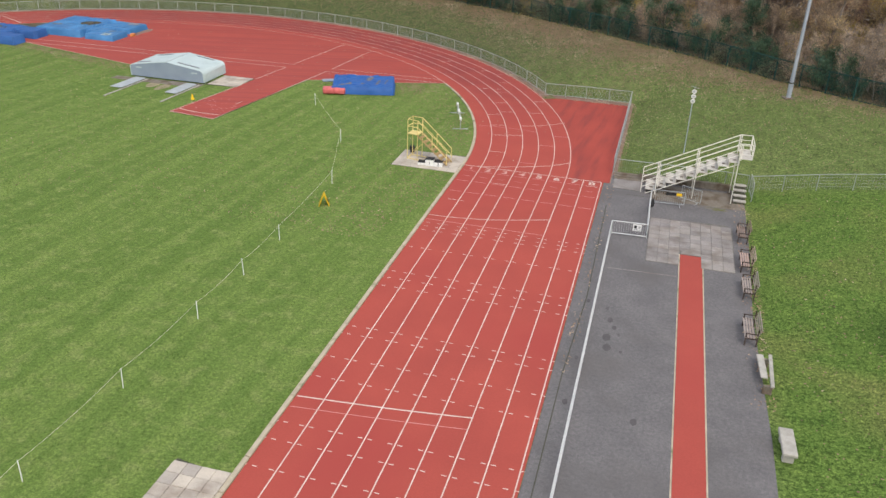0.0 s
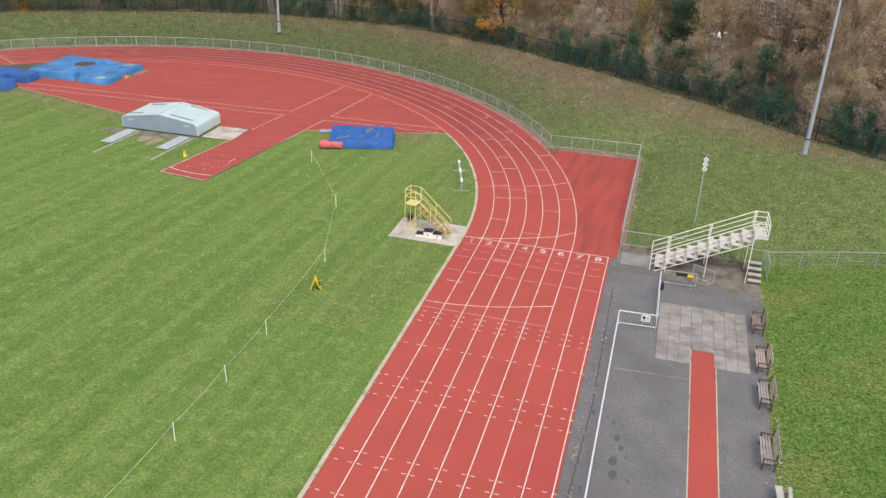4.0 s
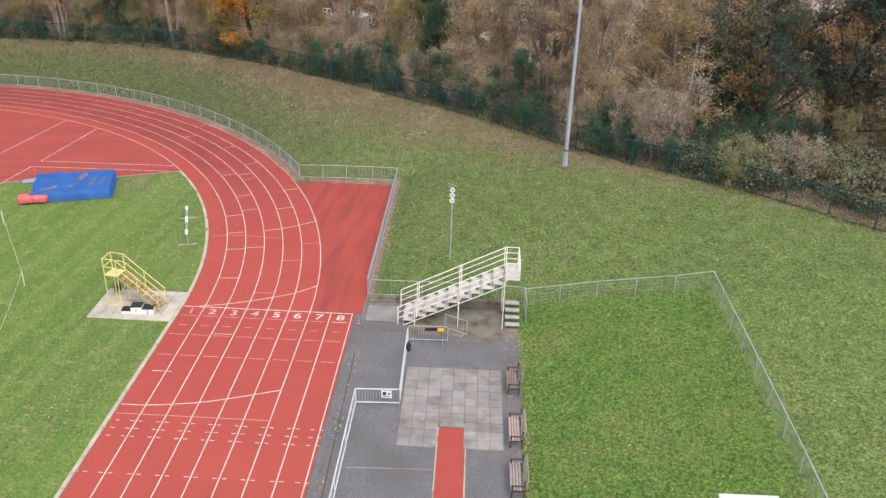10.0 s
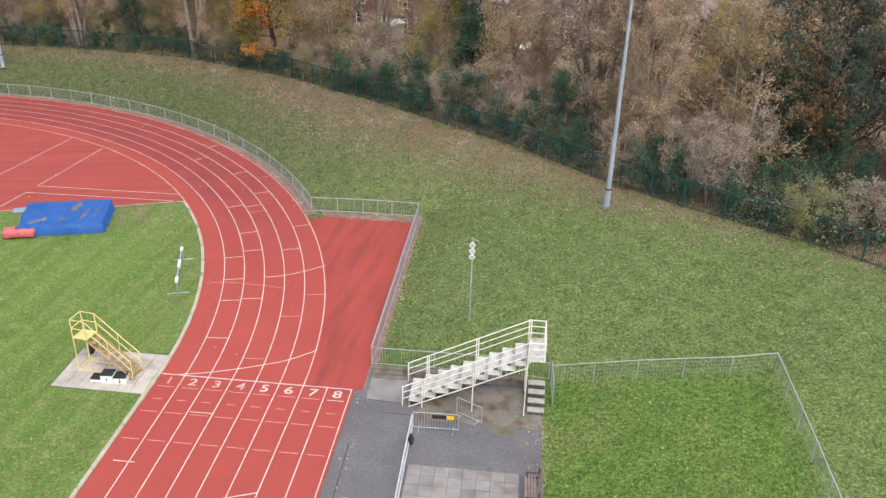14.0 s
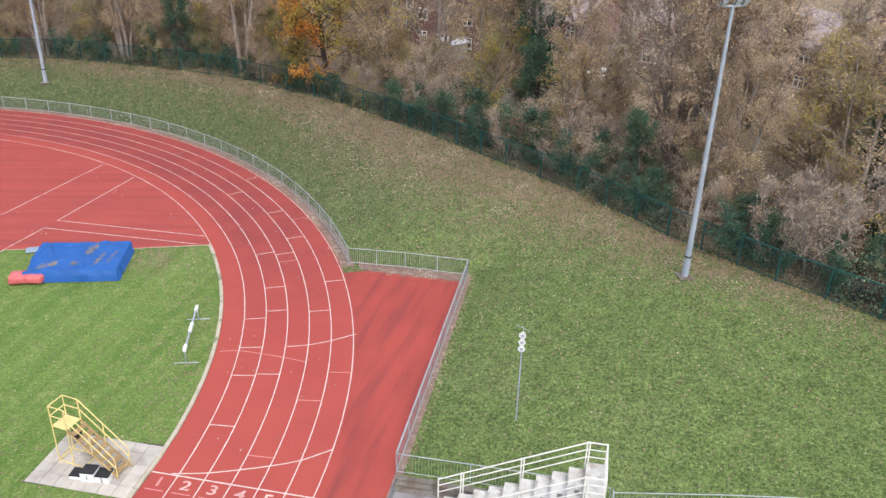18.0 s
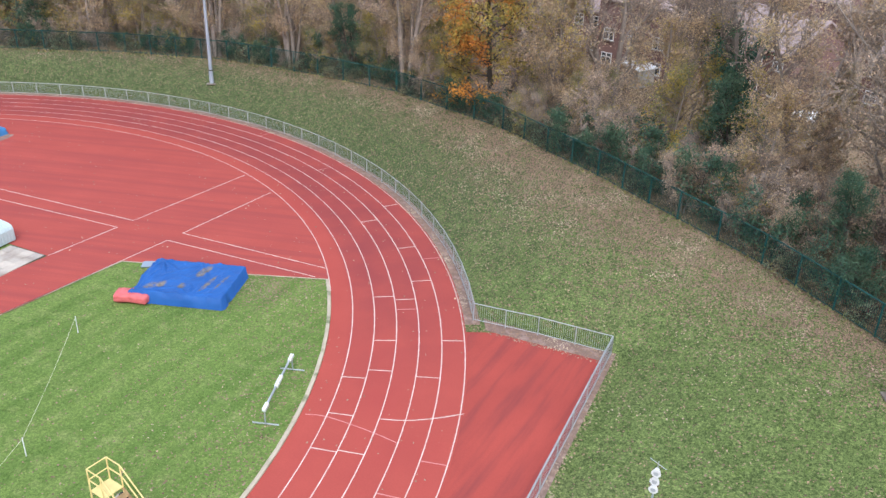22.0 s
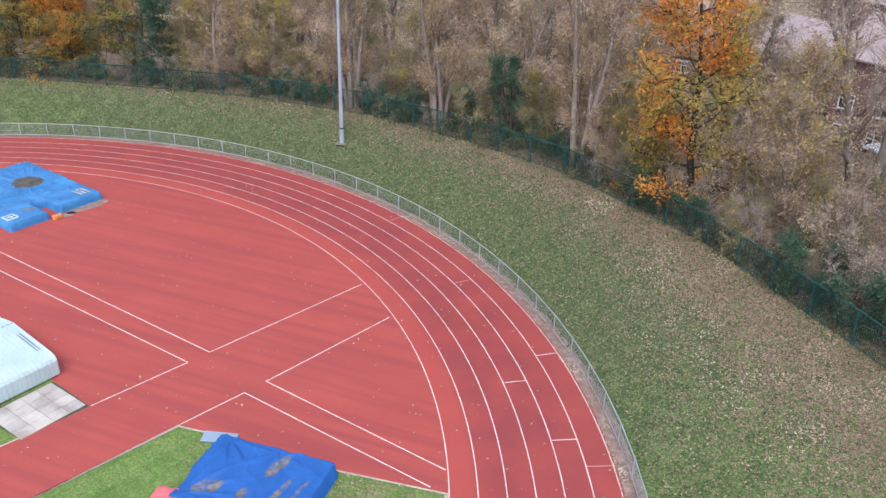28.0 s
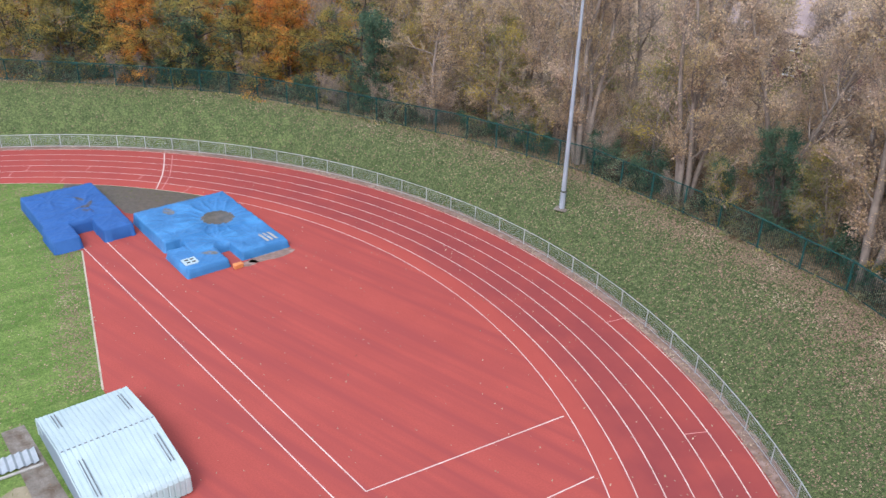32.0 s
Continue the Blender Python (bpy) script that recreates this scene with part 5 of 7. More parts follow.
pv = thing("pole_vault_mat", "royal blue covered pole vault bed with a notched front", "landing mat", at=(0, 0, 0))
draped_cover("cover", pv, [(-61.3, -55.0, 17.9, 22.95, 0.9), (-55.4, -52.7, 17.75, 19.5, 0.86), (-55.4, -52.7, 20.9, 22.95, 0.84)], M["blue_royal"], 5.0,
             folds=((-57.5, 21.2, 1.2, 9, 0.13), (-59.6, 19.4, 1.0, 7, 0.09), (-55.1, 20.2, 0.9, 7, 0.1)),
             stains=((-58.8, 21.2, 0.5, 0.14, 25), (-57.4, 21.5, 0.55, 0.13, -35), (-57.2, 20.9, 0.16, 0.5, 10), (-56.4, 21.1, 0.4, 0.1, 40)), wrinkle=0.05)
pv2 = thing("pole_vault_mat", "sun-bleached blue covered pole vault bed holding a puddle", "landing mat")
draped_cover("cover", pv2, [(-54.6, -49.0, 23.5, 30.25, 0.8), (-49.6, -47.0, 24.6, 28.6, 0.62), (-48.3, -44.9, 23.3, 26.1, 0.55), (-49.6, -45.2, 27.1, 30.45, 0.58)], M["blue_light"], 8.0,
             folds=((-50.95, 28.05, 1.9, 16, 0.12), (-49.2, 24.4, 1.1, 9, 0.06), (-47.9, 26.6, 1.3, 11, 0.07), (-53.4, 29.4, 0.9, 7, 0.06)),
             stains=((-53.4, 25.6, 0.55, 0.32, 0), (-46.4, 25.4, 0.5, 0.2, 60)), sag=((-50.95, 28.05, 1.5, 1.45, 0.36), (-53.4, 25.6, 0.8, 0.7, 0.08), (-45.8, 26.6, 1.6, 0.35, 0.3)), wrinkle=0.05, slope=0.13)
pts = [(-50.95 + 1.38 * math.cos(radians(a)) * (1 + 0.06 * math.sin(radians(3 * a))), 28.05 + 1.32 * math.sin(radians(a)) * (1 + 0.05 * math.cos(radians(2 * a)))) for a in range(0, 360, 10)]
flat("puddle", pts, M["puddle_water"], 0.6, pv2)
bm = bmesh.new()
box(bm, (-46.0, 23.95, 0.57), (0.9, 0.9, 0.012))
part("label_panel", bm, M["metal_roof"], pv2, "white printed panel")
for dx, dy in ((-0.2, 0.2), (0.15, 0.2), (-0.2, -0.15), (0.15, -0.15)):
    bm = bmesh.new()
    box(bm, (-46.0 + dx, 23.95 + dy, 0.58), (0.14, 0.24, 0.01))
    part("printed_mark", bm, M["black"], pv2)
for i in range(3):
    bm = bmesh.new()
    box(bm, (-46.3, 29.2 + i * 0.32, 0.6), (1.2, 0.16, 0.012), 4)
    part("printed_mark", bm, M["stone"], pv2)
for x, y, r_, st in ((-44.75, 28.9, 0.5, 3.2), (-44.6, 27.2, 0.35, 1.8)):
    tagged(blot("leaf_drift", x, y, r_, M["litter_ground"], 0.004, None, st, 22), "drift of pale fallen leaves against the mat", "leaf litter", kind="structure")
box_ = thing("orange_weight", "small orange block beside the bleached mat", "weight")
bm = bmesh.new()
box(bm, (-44.5, 26.45, 0.15), (0.35, 0.6, 0.3), bevel=0.03)
part("block", bm, material("orange_plastic", (0.75, 0.3, 0.1), (0.65, 0.25, 0.08), 0.6), box_)


# ---- mat shed ----
def mat_shed():
    s = thing("mat_shed", "low pale ribbed metal mat cover with a shallow pitched roof", "shed", at=(0, 0, 0))
    x0, x1, y0, y1 = -35.0, -27.5, 11.95, 16.0
    xm = -31.2
    prof = [(x0, 0.08), (x0, 0.88), (x0 + 0.06, 1.0), (x0 + 0.2, 1.1), (xm - 0.1, 1.6), (xm, 1.62), (xm + 0.1, 1.6), (x1 - 0.35, 1.14), (x1 - 0.12, 1.02), (x1 - 0.02, 0.86), (x1, 0.08)]
    nr = 17
    dy = (y1 - y0) / nr
    for i in range(nr):
        a, b = y0 + i * dy, y0 + (i + 1) * dy
        bm = bmesh.new()
        ys = (a, a + dy * 0.14, a + dy * 0.24, b - dy * 0.1, b)
        up = (0, 0, 0.035, 0.035, 0)
        rows = []
        for y, u in zip(ys, up):
            row = []
            for k, (x, z) in enumerate(prof):
                side = -1 if k < 3 else (1 if k > 7 else 0)
                row.append(bm.verts.new((x + side * u, y, z + (u if side == 0 else 0))))
            rows.append(row)
        for r0, r1 in zip(rows[:-1], rows[1:]):
            for k in range(len(prof) - 1):
                bm.faces.new((r0[k], r0[k + 1], r1[k + 1], r1[k]))
        bmesh.ops.recalc_face_normals(bm, faces=bm.faces)
        part("roof_sheet", bm, M["metal_roof"], s)
    for y in (y0, y1):
        bm = bmesh.new()
        f = bm.faces.new([bm.verts.new((x, y, z)) for x, z in prof])
        r = bmesh.ops.extrude_face_region(bm, geom=[f])
        for v in r["geom"]:
            if isinstance(v, bmesh.types.BMVert):
                v.co.y += 0.04 if y == y0 else -0.04
        bmesh.ops.recalc_face_normals(bm, faces=bm.faces)
        part("gable_panel", bm, M["metal_side"], s)
        bm = bmesh.new()
        for (xa, za), (xb, zb) in zip(prof[:-1], prof[1:]):
            bar(bm, (xa, y, za + 0.03), (xb, y, zb + 0.03), 0.035, 4)
        part("edge_trim", bm, M["metal_roof"], s)
    for y in np.arange(y0 + 0.15, y1, 0.24):
        bm = bmesh.new()
        box(bm, (xm, y, 1.655), (0.06, 0.12, 0.02))
        part("ridge_clip", bm, M["lamp_grey"], s)
    for xa, xb, y in ((-34.2, -32.6, 15.4), (-30.2, -28.4, 15.6), (-34.5, -33.2, 12.5), (-30.4, -28.2, 12.5)):
        bm = bmesh.new()
        for dd in (0, 0.14):
            za = 1.1 + (1.6 - 1.1) * (1 - abs((xa - xm) / (xm - x0)))
            zb = 1.1 + (1.6 - 1.1) * (1 - abs((xb - xm) / (xm - x0)))
            bar(bm, (xa, y + dd, za + 0.06), (xb, y + dd, zb + 0.06), 0.022, 4)
        part("roof_bar", bm, M["lamp_grey"], s)
    for x in (x0 + 0.9, x1 - 0.9):
        bm = bmesh.new()
        box(bm, (x, y0 - 0.03, 0.9), (0.55, 0.03, 0.1))
        part("handle_plate", bm, M["metal_roof"], s)
    for x in (x0 + 0.5, x1 - 0.5):
        for y in (y0 + 0.2, y1 - 0.2):
            bm = bmesh.new()
            bar(bm, (x, y - 0.04, 0.06), (x, y + 0.04, 0.06), 0.06, 10)
            part("wheel", bm, M["black"], s)


mat_shed()
for cx, ln in ((-28.5, 3.3), (-33.85, 3.6)):
    t = thing("corrugated_cover", "length of grey corrugated sheet lying on the grass", "metal sheet", "corrugated covers", at=(cx, 9.7, 0.0), turn=-3)
    bm = bmesh.new()
    n = 34
    rows = []
    for i in range(n + 1):
        y = -ln / 2 + ln * i / n
        z = 0.07 + 0.05 * math.sin(i * math.pi / 1.5)
        rows.append([bm.verts.new((-0.55, y, z)), bm.verts.new((0.55, y, z))])
    for a, b in zip(rows[:-1], rows[1:]):
        bm.faces.new((a[0], a[1], b[1], b[0]))
    part("sheet", bm, M["galv"], t)
    bm = bmesh.new()
    box(bm, (0.75, -1.2, 0.02), (0.14, ln + 2.6, 0.05))
    part("rail", bm, M["stone"], t)


# ---- steeplechase barrier, sign, rope line ----
bar_thing = thing("steeplechase_barrier", "grey and white steeplechase barrier on steel feet", "barrier")
a, b = Vector((-3.62, 12.03, 0.84)), Vector((-2.3, 7.88, 0.84))
d = (b - a).normalized()
ang = math.degrees(math.atan2(d.y, d.x))
L = (b - a).length
for i, (f0, f1, mm) in enumerate(((-0.02, 0.1, "white"), (0.1, 0.4, "galv"), (0.4, 0.6, "white"), (0.6, 0.9, "galv"), (0.9, 1.02, "white"))):
    bm = bmesh.new()
    c = a.lerp(b, (f0 + f1) / 2)
    box(bm, c, (L * (f1 - f0), 0.17 if mm == "white" else 0.09, 0.16 if mm == "white" else 0.09), ang, bevel=0.01)
    part("beam_section", bm, M[mm], bar_thing)
for p in (a, b):
    bm = bmesh.new()
    bar(bm, (p.x, p.y, 0), (p.x, p.y, 0.8), 0.035, 6)
    part("upright", bm, M["galv"], bar_thing)
    bm = bmesh.new()
    n = Vector((-d.y, d.x, 0)) * 0.62
    bar(bm, Vector((p.x, p.y, 0.03)) - n, Vector((p.x, p.y, 0.03)) + n, 0.035, 6)
    part("foot", bm, M["galv"], bar_thing)

ys = thing("warning_sign", "yellow folding A-frame warning sign on the grass", "sign", at=(-6.6, -10.1, 0), turn=112)
for sgn in (-1, 1):
    bm = bmesh.new()
    box(bm, (0, sgn * 0.16, 0.36), (0.55, 0.035, 0.86), 0, Matrix.Rotation(radians(sgn * 22), 4, "X"), bevel=0.01)
    part("panel", bm, M["yellow_sign"], ys)
bm = bmesh.new()
box(bm, (0, -0.235, 0.32), (0.22, 0.012, 0.22), 0, Matrix.Rotation(radians(-22), 4, "X"))
part("marking", bm, M["black"], ys)

cone = thing("marker_cone", "small yellow plastic marker cone beside the runway", "cone", at=(-25.95, 7.3, -0.02))
bm = bmesh.new()
bar(bm, (0, 0, 0.03), (0, 0, 0.5), 0.13, 12, 0.03)
part("cone_body", bm, M["yellow_sign"], cone)
bm = bmesh.new()
box(bm, (0, 0, 0.015), (0.32, 0.32, 0.03), bevel=0.01)
part("cone_base", bm, M["yellow_sign"], cone)

posts = [(-7.3, -52), (-7.1, -44.5), (-6.99, -36.7), (-6.95, -30.8), (-6.87, -24.95), (-6.91, -20.25), (-6.99, -15.75), (-7.45, -6.7), (-10.05, 1.5), (-15.6, 9.7)]
rope = thing("rope_line", "pale rope strung between thin white posts on the infield", "rope barrier")
segs = []
for p in posts:
    bm = bmesh.new()
    bar(bm, (*p, 0), (p[0] + rng.uniform(-0.05, 0.05), p[1] + rng.uniform(-0.05, 0.05), 0.98), 0.022, 6)
    part("post", bm, M["white"], rope)
for p, q in zip(posts[:-1], posts[1:]):
    for i in range(8):
        f0, f1 = i / 8, (i + 1) / 8
        s0, s1 = 0.92 - 0.5 * f0 * (1 - f0), 0.92 - 0.5 * f1 * (1 - f1)
        segs.append(((p[0] + (q[0] - p[0]) * f0, p[1] + (q[1] - p[1]) * f0, s0), (p[0] + (q[0] - p[0]) * f1, p[1] + (q[1] - p[1]) * f1, s1)))
prism_mesh("rope", segs, 0.008, M["cream"], rope)


# ---- benches ----
M["leg_wood"] = material("dark_bench_frame", (0.085, 0.06, 0.05), (0.055, 0.04, 0.034), 0.8, 3, 40)

def bench(at, length, mat, label):
    s = thing("park_bench", label, "bench", "benches facing the track", at=(*at, 0), turn=90)
    # the seat faces the track, the back stands towards the bank
    for k in range(4):
        bm = bmesh.new()
        box(bm, (0, 0.02 - k * 0.125 + 0.24, 0.44), (length, 0.085, 0.03), bevel=0.006)
        part("seat_slat", bm, mat, s)
    for k in range(4):
        bm = bmesh.new()
        box(bm, (0, -0.27 - 0.05 * k, 0.55 + k * 0.115), (length, 0.035, 0.085), bevel=0.006)
        part("back_slat", bm, mat, s)
    for x in (-length / 2 + 0.04, length / 2 - 0.04):
        bm = bmesh.new()
        box(bm, (x, 0.24, 0.31), (0.06, 0.06, 0.62))
        part("leg", bm, M["leg_wood"], s)
        bm = bmesh.new()
        box(bm, (x, -0.28, 0.46), (0.06, 0.06, 0.92))
        part("leg", bm, M["leg_wood"], s)
        bm = bmesh.new()
        box(bm, (x, -0.02, 0.64), (0.07, 0.62, 0.04), bevel=0.01)
        part("armrest", bm, M["leg_wood"], s)
        bm = bmesh.new()
        box(bm, (x, -0.02, 0.39), (0.05, 0.5, 0.07))
        part("seat_rail", bm, M["leg_wood"], s)
    return s


bench((18.72, -6.3), 1.6, M["wood"], "dark weathered timber bench at the edge of the paving")
bench((18.72, -10.2), 1.75, M["wood_red"], "reddish timber bench beside the paving slabs")
bench((18.68, -13.4), 1.75, M["wood_grey"], "silvered timber bench on the asphalt")
bench((18.52, -17.95), 1.95, M["wood_grey"], "grey weathered timber bench on the asphalt edge")
broken = thing("broken_bench", "broken pale concrete bench with one slat shifted", "bench")
for c, s_, tn in (((18.85, -21.2, 0.42), (0.3, 1.9, 0.07), 2), ((19.2, -21.6, 0.5), (0.16, 2.6, 0.09), -2)):
    bm = bmesh.new()
    box(bm, c, s_, tn, bevel=0.015)
    part("slat", bm, M["stone"], broken)
for y in (-20.5, -22.7):
    bm = bmesh.new()
    box(bm, (19.0, y, 0.2), (0.4, 0.14, 0.4), bevel=0.015)
    part("support", bm, M["concrete"], broken)
blk = thing("stone_seat", "pale weathered stone block seat on the grass edge", "stone block")
bm = bmesh.new()
box(bm, (19.45, -26.5, 0.42), (0.55, 1.7, 0.16), 1, bevel=0.03)
part("slab_top", bm, M["stone"], blk)
for y in (-27.1, -25.9):
    bm = bmesh.new()
    box(bm, (19.45, y, 0.17), (0.42, 0.25, 0.36), 1, bevel=0.02)
    part("support", bm, M["stone"], blk)


# ---- white cabin ----
def cabin():
    zb = gz(26.7, -18.6) - 0.1
    s = thing("white_cabin", "small white insulated kiosk cabin on the grass bank", "cabin", at=(26.75, -18.65, zb), turn=1)
    H_ = 3.5 - zb
    bm = bmesh.new()
    box(bm, (0, 0, H_ / 2), (2.2, 2.85, H_), bevel=0.11)
    part("body", bm, M["cabin_white"], s)
    bm = bmesh.new()
    box(bm, (0, 0, H_ - 0.02), (2.2, 2.85, 0.1), bevel=0.045)
    part("roof_edge", bm, M["cabin_white"], s)
    for x, y, w, d in ((-0.4, 0.9, 0.3, 0.06), (0.2, 0.9, 0.35, 0.06), (-0.1, 0.25, 0.5, 0.05), (0.3, -0.5, 0.3, 0.05), (-0.2, -0.2, 0.25, 0.05)):
        bm = bmesh.new()
        box(bm, (x, y, H_ + 0.035), (w, d, 0.02), rng.uniform(-15, 15))
        part("roof_mark", bm, M["stone"], s)
    bm = bmesh.new()
    box(bm, (-0.2, -1.44, H_ - 1.0), (0.95, 0.05, 1.3), bevel=0.02)
    hatch = part("hatch", bm, M["cabin_white"], s)
    bm = bmesh.new()
    for x, z in ((-0.62, H_ - 0.9), (0.24, H_ - 0.9), (-0.62, H_ - 1.3), (0.24, H_ - 0.5)):
        box(bm, (x, -1.475, z), (0.08, 0.03, 0.08))
    part("latch", bm, M["galv"], hatch)
    bm = bmesh.new()
    box(bm, (-1.12, -0.1, H_ - 0.75), (0.05, 1.5, 0.9), bevel=0.02)
    part("side_flap", bm, M["cabin_white"], s)
    bm = bmesh.new()
    box(bm, (-1.17, -0.55, H_ - 0.6), (0.05, 1.0, 0.05), 0, Matrix.Rotation(radians(48), 4, "X"))
    part("prop_bar", bm, M["black"], s)
    for x in (-0.8, 0.8):
        bm = bmesh.new()
        box(bm, (x, 0, 0.02), (0.2, 2.6, 0.16))
        part("skid", bm, M["concrete"], s)


cabin()


# ---- masts and loudspeaker post ----
def mast(x, y, top, lean, label):
    z = gz(x, y)
    s = thing("floodlight_mast", label, "floodlight", "floodlight masts", at=(x, y, z))
    h = top - z
    bm = bmesh.new()
    bar(bm, (0, 0, 0), (lean * 0.02, 0, 1.3), 0.2, 14, 0.2)
    part("base_section", bm, M["mast"], s)
    bm = bmesh.new()
    bar(bm, (lean * 0.02, 0, 1.3), (lean, 0, h), 0.165, 14, 0.085)
    part("shaft", bm, M["mast"], s)
    bm = bmesh.new()
    bar(bm, (0, 0, 1.26), (0.0, 0, 1.36), 0.225, 14)
    part("collar", bm, M["joint"], s)
    bm = bmesh.new()
    box(bm, (0, 0, 0.0), (0.9, 0.9, 0.1), 20, bevel=0.03)
    part("footing", bm, M["concrete"], s)
    bm = bmesh.new()
    bar(bm, (lean - 0.5, -0.3, h), (lean + 0.6, 0.3, h), 0.05, 6)
    part("crossarm", bm, M["mast"], s)
    for dx, dy in ((-0.5, -0.3), (0.2, 0.1), (0.6, 0.3)):
        head = new("lamp_head")
        head.parent = s
        head.matrix_basis = pose(lean + dx, dy - 0.08, h + 0.2, 35, 0, 30)
        bm = bmesh.new()
        box(bm, (0, 0, 0), (0.36, 0.16, 0.4), bevel=0.04)
        part("housing", bm, M["lamp_grey"], head)
        bm = bmesh.new()
        box(bm, (0, -0.085, 0), (0.3, 0.012, 0.33))
        part("lens", bm, M["lamp_glass"], head)
        bm = bmesh.new()
        for sx in (-0.2, 0.2):
            box(bm, (sx, 0, -0.1), (0.025, 0.05, 0.3))
        box(bm, (0, 0, -0.25), (0.42, 0.05, 0.025))
        part("stirrup", bm, M["galv"], head)


mast(23.35, 19.75, 17.7, 0.0, "tall tapered grey steel floodlight mast on the bank")
mast(-36.4, 47.0, 17.7, 0.0, "tall grey floodlight mast near the bend fence")
sp = thing("loudspeaker_post", "thin green post carrying stacked white horn loudspeakers", "loudspeaker", at=(15.1, 6.3, gz(15.1, 6.3)))
bm = bmesh.new()
bar(bm, (0, 0, 0), (0, 0, 4.85), 0.035, 8)
part("post", bm, M["mast"], sp)
for z in (4.1, 4.45, 4.8):
    bm = bmesh.new()
    bar(bm, (0, 0.02, z), (0, -0.22, z - 0.02), 0.07, 10, 0.17)
    part("horn", bm, M["white"], sp)
    bm = bmesh.new()
    bar(bm, (0, -0.221, z - 0.02), (0, -0.225, z - 0.02), 0.09, 10)
    part("grille", bm, M["galv"], sp)
bm = bmesh.new()
bar(bm, (-0.3, 0.1, 5.1), (0.3, -0.1, 4.98), 0.012, 5)
bar(bm, (0.0, 0.0, 4.8), (0.0, 0.0, 5.15), 0.012, 5)
part("aerial", bm, M["galv"], sp)


# ---- trees and hedge ----
def tube_mesh(verts, faces, line, r0, r1, sides):
    """Adds a tapered tube along a line of points to the lists."""
    n = len(line)
    d = np.gradient(line, axis=0)
    d /= np.linalg.norm(d, axis=1, keepdims=True) + 1e-9
    a = np.cross(d, (0.31, 0.87, 0.38))
    a /= np.linalg.norm(a, axis=1, keepdims=True) + 1e-9
    b = np.cross(d, a)
    rad = np.linspace(r0, r1, n)[:, None]
    o = len(verts)
    ring = [line + rad * (a * math.cos(2 * math.pi * k / sides) + b * math.sin(2 * math.pi * k / sides)) for k in range(sides)]
    verts += np.stack(ring, 1).reshape(-1, 3).tolist()
    for i in range(n - 1):
        for k in range(sides):
            p, q = o + i * sides + k, o + i * sides + (k + 1) % sides
            faces.append((p, q, q + sides, p + sides))


def grown(r, p, d, length, n, wander, lift):
    """A line that wanders from p along d and bends up or down by lift."""
    pts, d = [np.array(p, float)], np.array(d, float)
    for i in range(n):
        d = d + r.normal(0, wander, 3) + (0, 0, lift / n)
        d /= np.linalg.norm(d)
        pts.append(pts[-1] + d * length / n)
    return np.array(pts)


def tree_lines(seed, height, width, base, stems, limbs, subs, rise, lift, lean, trunk_r, low, ragged):
    """Stems, limbs and branches of one tree, as lines; each branch knows its limb."""
    r = np.random.RandomState(seed)
    stem_lines, limb_lines, sub_lines = [], [], []
    for s in range(stems):
        az = 2 * math.pi * (s + 0.5 * r.rand()) / stems
        tilt = lean * r.uniform(0.6, 1.3)
        off = np.array((math.cos(az), math.sin(az), 0)) * (0.16 + 0.05 * stems if stems > 1 else 0)
        stem = grown(r, off, (math.cos(az) * tilt, math.sin(az) * tilt, 1), height * r.uniform(0.82, 1.0), 9, 0.06, 0.15)
        stem[0, 2] -= 0.1
        stem_lines.append((stem, trunk_r * r.uniform(0.75, 1.1)))
        lobe = r.uniform(0, 2 * math.pi, 3)
        for k in range(limbs):
            f = (k + r.rand()) / limbs
            at = base + (0.97 - base) * f
            i = min(int(at * 9), 8)
            p = stem[i] + (stem[i + 1] - stem[i]) * (at * 9 - i)
            a = k * 2.4 + r.normal(0, 0.5) if stems == 1 else az + r.normal(0, 1.1)
            full = math.sin(math.pi * min(1.0, low + (1 - low) * f * 0.97)) ** 0.65 if low < 1 else 1.06 - f
            gap = 1 + ragged * math.sin(2 * a + lobe[0]) * math.sin(5 * f + lobe[1])
            length = width * max(full, 0.18) * gap * r.uniform(0.6, 1.12)
            d = np.array((math.cos(a), math.sin(a), rise * r.uniform(0.5, 1.5) + 0.6 * f))
            d /= np.linalg.norm(d)
            line = grown(r, p, d, length, 5, 0.13, lift)
            line[:, 2] = np.maximum(line[:, 2], 0.25)
            limb_lines.append((line, trunk_r * (0.2 + 0.2 * r.rand()) * (1.1 - 0.6 * f)))
            for j in range(subs):
                u = 0.22 + 0.78 * (j + r.rand()) / subs
                i = min(int(u * 5), 4)
                q = line[i] + (line[i + 1] - line[i]) * (u * 5 - i)
                along = line[i + 1] - line[i]
                along /= np.linalg.norm(along) + 1e-9
                side = np.cross(along, r.normal(0, 1, 3))
                side /= np.linalg.norm(side) + 1e-9
                d = along * 0.65 + side * r.uniform(0.5, 1.0) + (0, 0, 0.25 * rise)
                d /= np.linalg.norm(d)
                sub_lines.append((grown(r, q, d, max(0.4, length * r.uniform(0.22, 0.5) * (1.25 - 0.6 * u)), 3, 0.16, lift * 0.7), len(limb_lines) - 1))
    return stem_lines, limb_lines, sub_lines


